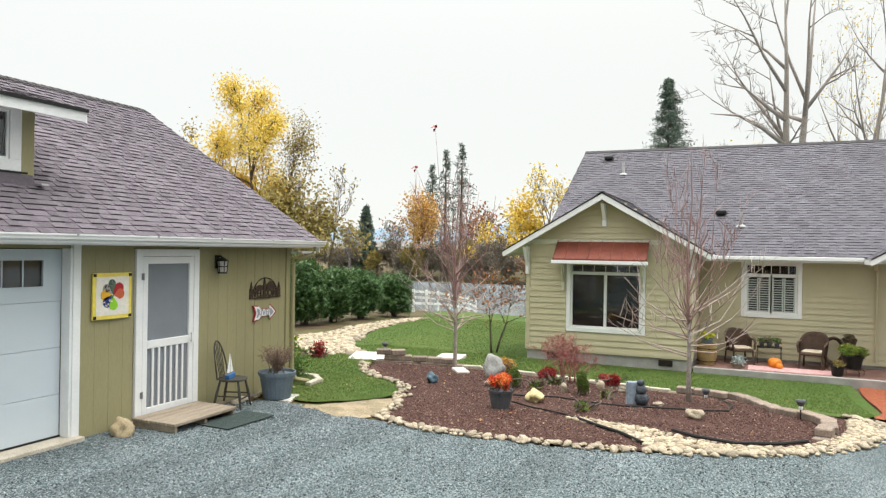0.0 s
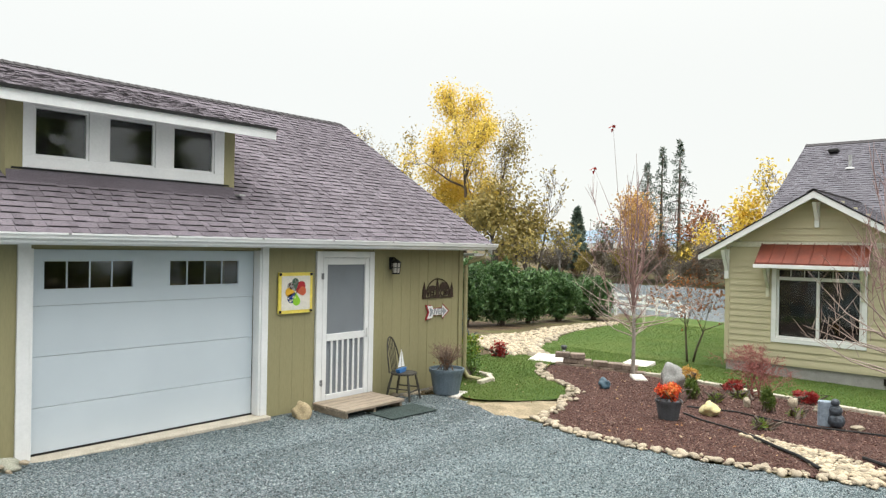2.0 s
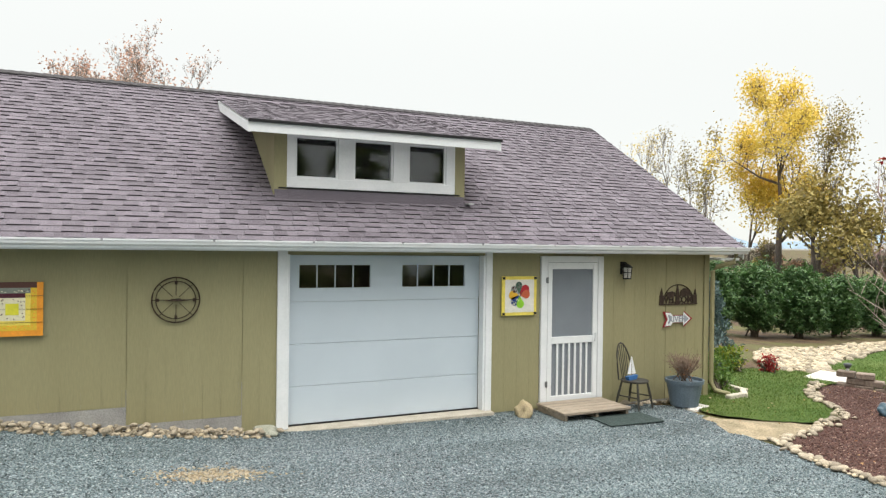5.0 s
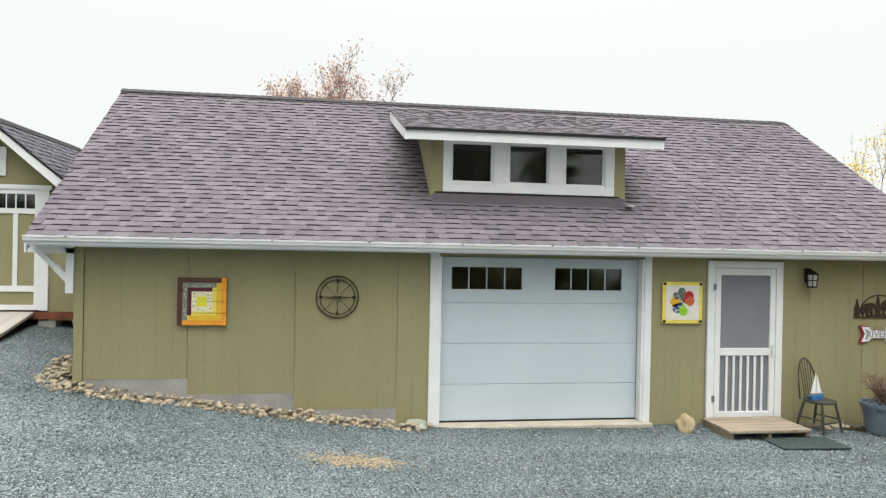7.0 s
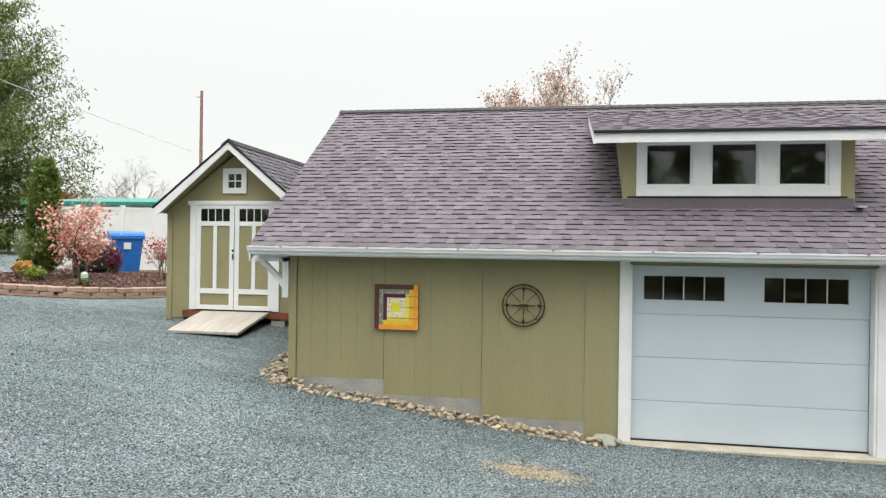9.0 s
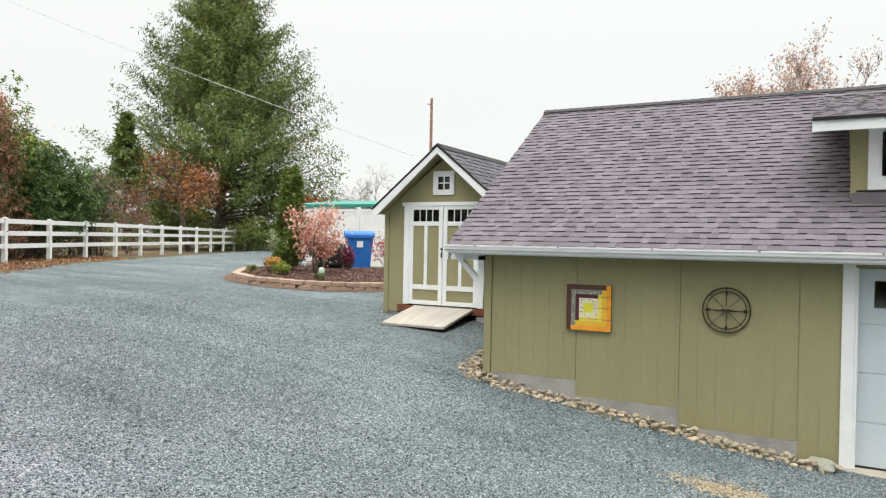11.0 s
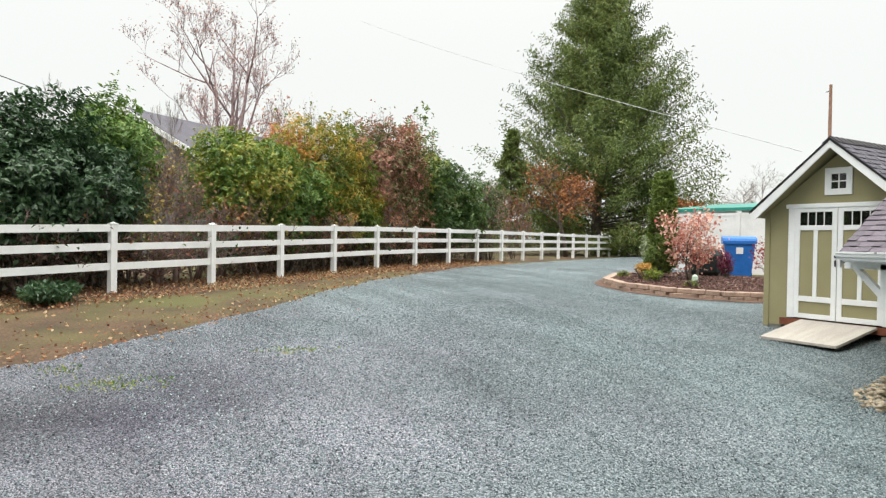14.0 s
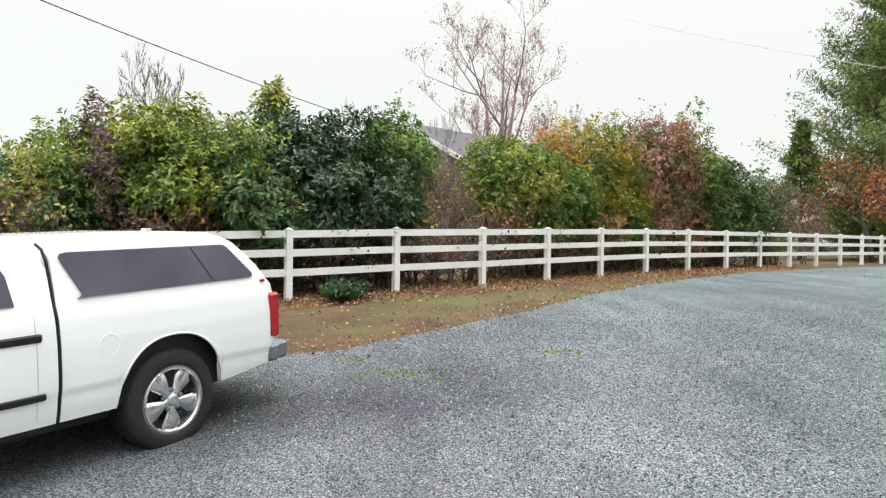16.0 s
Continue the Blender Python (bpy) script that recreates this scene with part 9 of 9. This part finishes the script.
truck.matrix_world = pose(-7.25, -10.48, 0.425, 0, 2.6, -42.2)
M_CAR = mat("white_car_paint", (0.9, 0.91, 0.91), (0.87, 0.885, 0.89), scale=2, rough=0.22, bump=0, fine=0.01, coat=0.6)
M_TYRE = mat("tyre_rubber", (0.018, 0.018, 0.018), (0.028, 0.027, 0.026), scale=12, rough=0.85, bump=0.3, bscale=60)
M_CHROME = mat("chrome", (0.86, 0.86, 0.87), (0.78, 0.78, 0.79), scale=10, rough=0.16, bump=0, metal=1.0, fine=0.02)
M_TINT = mat("tinted_glass", (0.052, 0.048, 0.075), (0.095, 0.09, 0.125), scale=1.2, rough=0.06, bump=0, spec=0.5, fine=0.03)
M_BUMP = mat("grey_bumper", (0.24, 0.25, 0.28), (0.18, 0.19, 0.21), scale=5, rough=0.4, bump=0.05, metal=0.5)


def body_shell(xs, zb, zt, yw, nz=20):
    """A closed body from upright strips: at each x it runs from zb to zt; yw(x, z, f) is the half width at height z, a share f of the way up."""
    V, F, n = [], [], len(xs)
    for s in (1, -1):
        for x in xs:
            a, b = zb(x), zt(x)
            V += [(x, s * yw(x, a + (b - a) * k / nz, k / nz), a + (b - a) * k / nz) for k in range(nz + 1)]
    at = lambda side, i, k: side * n * (nz + 1) + i * (nz + 1) + k
    for i in range(n - 1):
        for k in range(nz):
            F += [(at(0, i, k), at(0, i, k + 1), at(0, i + 1, k + 1), at(0, i + 1, k)), (at(1, i, k), at(1, i + 1, k), at(1, i + 1, k + 1), at(1, i, k + 1))]
        F.append((at(0, i, nz), at(1, i, nz), at(1, i + 1, nz), at(0, i + 1, nz)))
    for i, flip in ((0, False), (n - 1, True)):
        for k in range(nz):
            q = (at(0, i, k), at(1, i, k), at(1, i, k + 1), at(0, i, k + 1))
            F.append(q[::-1] if flip else q)
    bm = bmesh.new()
    vs = [bm.verts.new(p) for p in V]
    for f in F:
        bm.faces.new([vs[k] for k in f])
    return bm


def crisp(ob, degrees=28):
    """Smooth shading, with edges sharper than the angle left crisp."""
    ob.data.shade_smooth()
    ob.data.set_sharp_from_angle(angle=radians(degrees))
    return ob


ARCH_W, ARCH_H = 0.53, 0.61


def arch_z(x):
    """The height of the wheel opening's edge over the axle line; zero outside it."""
    q = abs(x) / ARCH_W
    return 0.42 + ARCH_H * (1 - q ** 2.3) ** (1 / 2.3) if q < 1 else 0.0


def arch(cx):
    return [(cx + ARCH_W * math.cos(a), max(arch_z(ARCH_W * math.cos(a) * 0.9999), 0.5)) for a in np.linspace(0.0, math.pi, 26)]


def strips(x0, x1, *holes):
    """Stations along the body, close together at the wheel openings' edges."""
    xs = set(np.linspace(x0, x1, 22).round(4))
    for c in holes:
        xs |= {round(c + ARCH_W * math.cos(a), 4) for a in np.linspace(0, math.pi, 33)} | {round(c + s * (ARCH_W + 0.004), 4) for s in (-1, 1)}
    return sorted(x for x in xs if x0 <= x <= x1)


SIDE_Z = (0.48, 0.60, 0.715, 0.735, 0.90, 1.08, 1.24, 1.30, 1.34, 1.50, 1.90)
SIDE_Y = (0.935, 0.965, 0.978, 0.992, 1.0, 0.998, 0.982, 0.972, 0.955, 0.91, 0.775)
side_w = lambda z: float(np.interp(z, SIDE_Z, SIDE_Y))


def bed_side(x, z, f):
    corner = max(0.0, (-1.05 - x) / 0.15)
    return side_w(z) - 0.05 * corner ** 2


part_bed = part("bed", body_shell(strips(-1.2, 0.982, 0.0), lambda x: max(arch_z(x), 0.5 if x > -0.5 else 0.5 + 0.1 * (-0.5 - x) / 0.7), lambda x: 1.34, bed_side, 28), M_CAR, truck)
crisp(part_bed)
for s in (-1, 1):
    part("arch_lip", tube([(x, s * (side_w(z) - 0.004), z) for x, z in arch(0)], 0.011, 6), M_CAR, truck, smooth=True)
    part("tail_light", boxes((-1.245, -1.1, s * 0.955 - 0.035, s * 0.955 + 0.042, 0.83, 1.27), bevel=0.025), mat("red_lens", (0.42, 0.012, 0.018), (0.35, 0.01, 0.015), rough=0.15, bump=0, coat=0.5) if s < 0 else bpy.data.materials["red_lens"], truck, "red tail light")
    part("side_marker", boxes((-1.08, -1.03, s * 0.945 - 0.006, s * 0.945 + 0.01, 1.385, 1.41)), bpy.data.materials["red_lens"], truck)
part("wheel_well", boxes((-0.52, 0.52, -0.90, 0.90, 0.5, 1.035)), M_DARK, truck)
part("underbody", boxes((0.5, 4.3, -0.78, 0.78, 0.40, 0.56)), M_DARK, truck)
part("bumper", boxes((-1.42, -1.2, -0.93, 0.93, 0.58, 0.76), (-1.25, -1.1, -0.99, 0.99, 0.58, 0.76), bevel=0.03), M_BUMP, truck, "grey rear bumper")
cap_w = lambda z: 0.951 - 0.20 * (z - 1.34)
CAP_X = (-1.16, -1.12, -1.02, -0.90, -0.78, -0.70, -0.60, -0.2, 0.6, 0.85, 0.94, 0.982)
CAP_Z = (1.36, 1.42, 1.57, 1.71, 1.82, 1.86, 1.88, 1.90, 1.89, 1.875, 1.85, 1.79)


def cap_side(x, z, f):
    """The canopy leans in, and its roof edge is well rounded."""
    return cap_w(z) - 0.17 * max(0.0, (f - 0.84) / 0.16) ** 2.4


crisp(part("canopy", body_shell(sorted(set(np.linspace(-1.16, 0.982, 30)) | set(CAP_X)), lambda x: 1.338, lambda x: float(np.interp(x, CAP_X, CAP_Z)), cap_side, 24), M_CAR, truck, "white fibreglass canopy"), 40)
for s in (-1, 1):
    out = []
    for x, z in ((0.775, 1.445), (0.79, 1.425), (0.82, 1.415), (-0.89, 1.44), (-0.925, 1.45), (-0.935, 1.47), (-0.92, 1.495), (-0.68, 1.735), (-0.645, 1.757), (-0.60, 1.765), (0.86, 1.765), (0.905, 1.755), (0.92, 1.73), (0.91, 1.70)):
        out.append((x, s * (cap_w(z) + 0.002), z))
    part("canopy_window", slab(out, (0, s * 0.012, 0)), M_TINT, truck, "long tinted canopy side window")
    part("window_divider", tube([(-0.26, s * (cap_w(1.76) + 0.012), 1.76), (-0.47, s * (cap_w(1.44) + 0.012), 1.44)], 0.007, 4), M_DARK, truck)
part("canopy_clip", boxes((0.06, 0.12, 0.74, 0.8, 1.9, 1.93)), M_WHITE, truck)
part("fuel_door", tube([(0.60 + 0.085 * math.cos(a), side_w(1.03) + 0.0, 1.03 + 0.085 * math.sin(a)) for a in np.linspace(0, 6.28, 24, endpoint=False)], 0.003, 4, True), M_CAR, truck)
# Black block inside the gap keeps it as dark as deep shade.
part("cab_gap", boxes((0.965, 1.03, -0.70, 0.70, 0.52, 1.68)), M_DARK, truck)
cab_w = lambda z: side_w(z) if z < 1.34 else 0.955 - 0.27 * (z - 1.34)
CAB_X = (1.012, 1.03, 1.07, 1.14, 1.25, 2.5, 3.25, 4.45, 4.55, 4.62)
CAB_Z = (1.76, 1.81, 1.85, 1.88, 1.893, 1.88, 1.36, 1.22, 1.15, 1.0)
cab_side = lambda x, z, f: cab_w(z) - 0.13 * max(0.0, (f - 0.88) / 0.12) ** 2.2
crisp(part("cab", body_shell(sorted(set(strips(1.012, 4.62, 3.57)) | set(CAB_X)), lambda x: max(0.5, arch_z(x - 3.57)), lambda x: float(np.interp(x, CAB_X, CAB_Z)), cab_side, 34), M_CAR, truck))
for s in (-1, 1):
    win = [(1.28, 1.40), (1.31, 1.62), (1.38, 1.74), (1.5, 1.77), (2.3, 1.77), (2.75, 1.42), (2.75, 1.40)]
    part("cab_window", slab([(x, s * (cab_w(z) + 0.002), z) for x, z in win], (0, s * 0.01, 0)), M_TINT, truck)
    part("door_handle", boxes((1.12, 1.42, s * 0.985 - 0.03, s * 0.985 + 0.025, 1.13, 1.19), bevel=0.012), M_DARK, truck, "black door handle")
    part("door_moulding", boxes((1.1, 2.6, s * 0.985 - 0.02, s * 0.985 + 0.018, 0.70, 0.755), bevel=0.012), M_DARK, truck, "black rub strip")
    # Black strip on the cab's edge draws the shaded gap.
    part("cab_seal", tube([(0.997, s * (cab_w(z) - 0.006), z) for z in np.linspace(0.5, 1.70, 16)] + [(1.0, s * 0.80, 1.79), (1.0, s * 0.72, 1.83)], 0.013, 6), M_DARK, truck, "black strip drawn as the shaded gap between cab and bed")
    part("door_seam", tube([(1.16, s * cab_w(z), z) for z in np.linspace(0.55, 1.36, 28)], 0.0035, 4), M_TRIMS, truck)
    part("sill_strip", slab([(1.02, s * 0.93, 0.46), (3.0, s * 0.93, 0.46), (3.0, s * 0.93, 0.5), (1.02, s * 0.93, 0.5)], (0, -s * 0.05, 0)), M_DARK, truck)


def road_wheel(x, s):
    """A tyre on a five-spoke polished rim."""
    m = pose(x, s * 0.83, 0.45, -90 * s, 0, 0) @ Matrix.Diagonal((1.12, 1.12, 1.0, 1))
    tyre = part("tyre", moved(lathe([(0.255, -0.12), (0.3, -0.135), (0.37, -0.125), (0.393, -0.1), (0.395, 0.0), (0.393, 0.1), (0.37, 0.125), (0.3, 0.14), (0.262, 0.125), (0.25, 0.06)], 44, caps=False), m), M_TYRE, truck, "black tyre", smooth=True)
    part("barrel", moved(lathe([(0.265, 0.118), (0.268, 0.128), (0.252, 0.128), (0.235, 0.10), (0.225, 0.0), (0.03, -0.02)], 36, caps=False), m), M_BUMP, tyre)
    part("rim_lip", moved(tube([(0.248 * math.cos(a), 0.248 * math.sin(a), 0.122) for a in np.linspace(0, 2 * math.pi, 40, endpoint=False)], 0.014, 6, True), m), M_CHROME, tyre)
    for k in range(5):
        a = 2 * math.pi * k / 5 + math.pi / 2
        c, sn = math.cos(a), math.sin(a)
        V = []
        for r, w, top in ((0.04, 0.036, 0.112), (0.08, 0.036, 0.116), (0.125, 0.055, 0.118), (0.17, 0.076, 0.117), (0.21, 0.084, 0.112), (0.245, 0.070, 0.106)):
            for q, h in ((-1.0, -0.045), (-1.0, -0.018), (-0.72, -0.004), (0.0, 0.004), (0.72, -0.004), (1.0, -0.018), (1.0, -0.045)):
                V.append((r * c - w * q * sn, r * sn + w * q * c, top + h))
        F = [(7 * i + j, 7 * i + j + 1, 7 * i + j + 8, 7 * i + j + 7) for i in range(5) for j in range(6)]
        part("spoke", moved((V, [], F), m), M_CHROME, tyre, smooth=True)
        b = a + math.pi / 5
        part("lug_nut", moved(lathe([(0.018, 0.09), (0.018, 0.118), (0.006, 0.123)], 6, (0.078 * math.cos(b), 0.078 * math.sin(b), 0)), m), M_BUMP, tyre)
    part("hub_cap", moved(lathe([(0.05, 0.09), (0.048, 0.115), (0.03, 0.125), (0.004, 0.127)], 18), m), M_CHROME, tyre)
    part("brake_disc", moved(lathe([(0.01, 0.02), (0.16, 0.02), (0.16, 0.035), (0.01, 0.035)], 24), m), M_IRON, tyre)


for x in (0.0, 3.57):
    for s in (-1, 1):
        road_wheel(x, s)

# ---- fine scatter ----


def clear_of(P, keep_out):
    ok = np.ones(len(P), bool)
    for x0, x1, y0, y1 in keep_out:
        ok &= ~((P[:, 0] > x0) & (P[:, 0] < x1) & (P[:, 1] > y0) & (P[:, 1] < y1))
    return ok


def chip_field(name, P, z, size, material, rs, label, category, flat=0.6):
    """Many small angular chips: squashed octahedra."""
    n = len(P)
    o = np.array([(1, 0, 0), (0, 1, 0), (-1, 0, 0), (0, -1, 0), (0, 0, 1), (0, 0, -0.6)], float)
    f = np.array([(0, 1, 4), (1, 2, 4), (2, 3, 4), (3, 0, 4), (1, 0, 5), (2, 1, 5), (3, 2, 5), (0, 3, 5)])
    S = (size * rs.uniform(0.5, 1.4, n))[:, None, None] * np.stack([np.ones(n), rs.uniform(0.5, 1, n), flat * rs.uniform(0.6, 1.2, n)], 1)[:, None, :]
    V = o[None] * S * rs.uniform(0.75, 1.25, (n, 6, 1))
    a, b = rs.uniform(0, 6.28, n), rs.uniform(-0.7, 0.7, n)
    ca, sa, cb, sb = np.cos(a)[:, None], np.sin(a)[:, None], np.cos(b)[:, None], np.sin(b)[:, None]
    X, Z = V[:, :, 0] * cb + V[:, :, 2] * sb, -V[:, :, 0] * sb + V[:, :, 2] * cb
    V = np.stack([X * ca - V[:, :, 1] * sa + P[:, :1], X * sa + V[:, :, 1] * ca + P[:, 1:2], Z + z[:, None]], 2)
    F = f[None] + (np.arange(n) * 6)[:, None, None]
    return tagged(np_mesh(name, V.reshape(-1, 3), F.reshape(-1, 3), material), label, category, kind="stuff")


def leaf_ramp(name, cols, rough=0.85):
    m = leaf_mat(name, cols, rough, 0, 1, 0.0)
    return m


srs = np.random.RandomState(12)
G = np.concatenate([srs.uniform((-11, -7.6), (6.5, 0), (52000, 2)), srs.uniform((-12, -9.5), (-3, 3), (26000, 2)), srs.uniform((-3, -8), (7.5, -1), (12000, 2))])
G = G[inside(G, drive_o) & clear_of(G, [(3.6, 4.9, -0.75, 0)])]
chip_field("loose_gravel", G, land(G[:, 0], G[:, 1]) + 0.033, 0.0125, leaf_ramp("gravel_chip", [(0.026, 0.035, 0.039), (0.072, 0.096, 0.104), (0.155, 0.205, 0.218), (0.235, 0.295, 0.306), (0.48, 0.52, 0.52)]), srs, "loose blue-grey crushed stone on the drive", "gravel")
B = srs.uniform((5.2, -8.9), (11.1, 0.3), (52000, 2))
B = B[inside(B, bed_o)]
chip_field("bark_chips", B, land(B[:, 0], B[:, 1]) + 0.033 + bed_rise(B), 0.0155, leaf_ramp("bark_chip", [(0.035, 0.015, 0.011), (0.07, 0.03, 0.022), (0.10, 0.044, 0.032), (0.13, 0.065, 0.05), (0.34, 0.24, 0.19)]), srs, "dark bark chips over the bed", "mulch", 0.3)
I = srs.uniform((-15, 3.8), (-9.5, 10), (9000, 2))
I = I[inside(I, isle_o)]
chip_field("bark_chips", I, land(I[:, 0], I[:, 1]) + 0.055 + isle_rise(I), 0.03, bpy.data.materials["bark_chip"], srs, "dark bark chips inside the block wall", "mulch", 0.3)
# grass blades
T = np.concatenate([srs.uniform((5.7, -2), (11.5, 2.2), (46000, 2)), srs.uniform((10.5, -9), (16, 3), (70000, 2)), srs.uniform((15, -1), (28, 7), (36000, 2))])
T = T[inside(T, lawn_o)]
h = srs.uniform(0.015, 0.042, len(T))
a = srs.uniform(0, 6.28, len(T))
zb = land(T[:, 0], T[:, 1]) + 0.03 + lawn_rise(T)
w = 0.003 + 0.0004 * T[:, 0]
lean = srs.normal(0, 0.025, (len(T), 2))
V = np.stack([np.stack([T[:, 0] - np.cos(a) * w, T[:, 1] - np.sin(a) * w, zb], 1), np.stack([T[:, 0] + np.cos(a) * w, T[:, 1] + np.sin(a) * w, zb], 1), np.stack([T[:, 0] + lean[:, 0], T[:, 1] + lean[:, 1], zb + h], 1)], 1).reshape(-1, 3)
tagged(np_mesh("grass_blades", V, np.arange(len(V)).reshape(-1, 3), leaf_mat("grass_blade", [(0.062, 0.118, 0.02), (0.088, 0.155, 0.026), (0.12, 0.19, 0.036), (0.19, 0.22, 0.06)], 0.6)), "short green blades of lawn grass", "grass", kind="stuff")
# straw and soil worn into the drive before the garage
S = srs.normal((-1.05, -1.62), (0.24, 0.09), (1100, 2))
chip_field("straw_patch", S, land(S[:, 0], S[:, 1]) + 0.036, 0.02, leaf_ramp("straw_chip", [(0.20, 0.15, 0.10), (0.34, 0.27, 0.17), (0.46, 0.37, 0.24), (0.3, 0.3, 0.28)]), srs, "patch of dry straw and leaf bits on the drive", "straw", 0.2)
L_LITTER = leaf_mat("leaf_litter", [(0.10, 0.04, 0.025), (0.18, 0.075, 0.04), (0.30, 0.12, 0.05), (0.36, 0.22, 0.11), (0.5, 0.38, 0.24)], 0.8)
# leaf litter by the fence and beneath the shrubs
FL = np.array(line)
D = srs.uniform((-27, -16), (-9, 9), (120000, 2))
dist = np.min(np.stack([np.linalg.norm(D - (p0 + (p1 - p0) * np.clip(((D - p0) @ (p1 - p0)) / ((p1 - p0) @ (p1 - p0)), 0, 1)[:, None]), axis=1) for p0, p1 in zip(FL[:-1], FL[1:])]), 0)
rim = edge_distance(D, drive_o)
prob = np.where(inside(D, drive_o), 0.004 + 0.25 * np.exp(-rim / 0.12), np.where(dist < 1.3, 0.9, 0.09 + 0.4 * np.exp(-rim / 0.35)))
D = D[(dist < 5) & (srs.uniform(0, 1, len(D)) < prob)]
P3 = np.column_stack([D, land(D[:, 0], D[:, 1]) + 0.035 + np.where(inside(D, drive_o), 0.012, 0.0)])
V, F = leaves(P3, np.tile([0, 0, 1.0], (len(P3), 1)), 0.06, srs, 0.65, 0.0, 0.45)
tagged(np_mesh("fallen_leaves", V, F, L_LITTER), "brown and tan fallen leaves under the fence", "leaves", kind="stuff")
# a few leaves over the bed and lawn
D = srs.uniform((5.5, -8), (13, 1), (260, 2))
P3 = np.column_stack([D, land(D[:, 0], D[:, 1]) + 0.05 + np.where(inside(D, bed_o), bed_rise(D), 0)])
V, F = leaves(P3, np.tile([0, 0, 1.0], (len(P3), 1)), 0.05, srs, 0.6, 0.0, 0.35)
tagged(np_mesh("fallen_leaves", V, F, L_DRY), "a few dry leaves on the bed and lawn", "leaves", kind="stuff")
# weeds come up through the gravel near the truck
for k, (x, y, w) in enumerate(((-9.2, -8.15, 0.2), (-8.55, -7.5, 0.28), (-8.4, -7.75, 0.18), (-9.1, -5.4, 0.2))):
    wrs2 = np.random.RandomState(210 + k)
    n = 130
    P3 = np.column_stack([wrs2.normal(0, w * 1.3, n), wrs2.normal(0, w * 0.8, n), np.full(n, 0.03)])
    V, F = leaves(P3, np.tile([0, 0, 1.0], (n, 1)), 0.045, wrs2, 0.4, -0.4, 0.8)
    wd = thing("weed_patch", (x, y, lz(x, y)), 30 * k, "sparse low green weeds in the gravel", "weeds", "weeds in the gravel")
    np_mesh("foliage", V, F, L_YGREEN, wd)
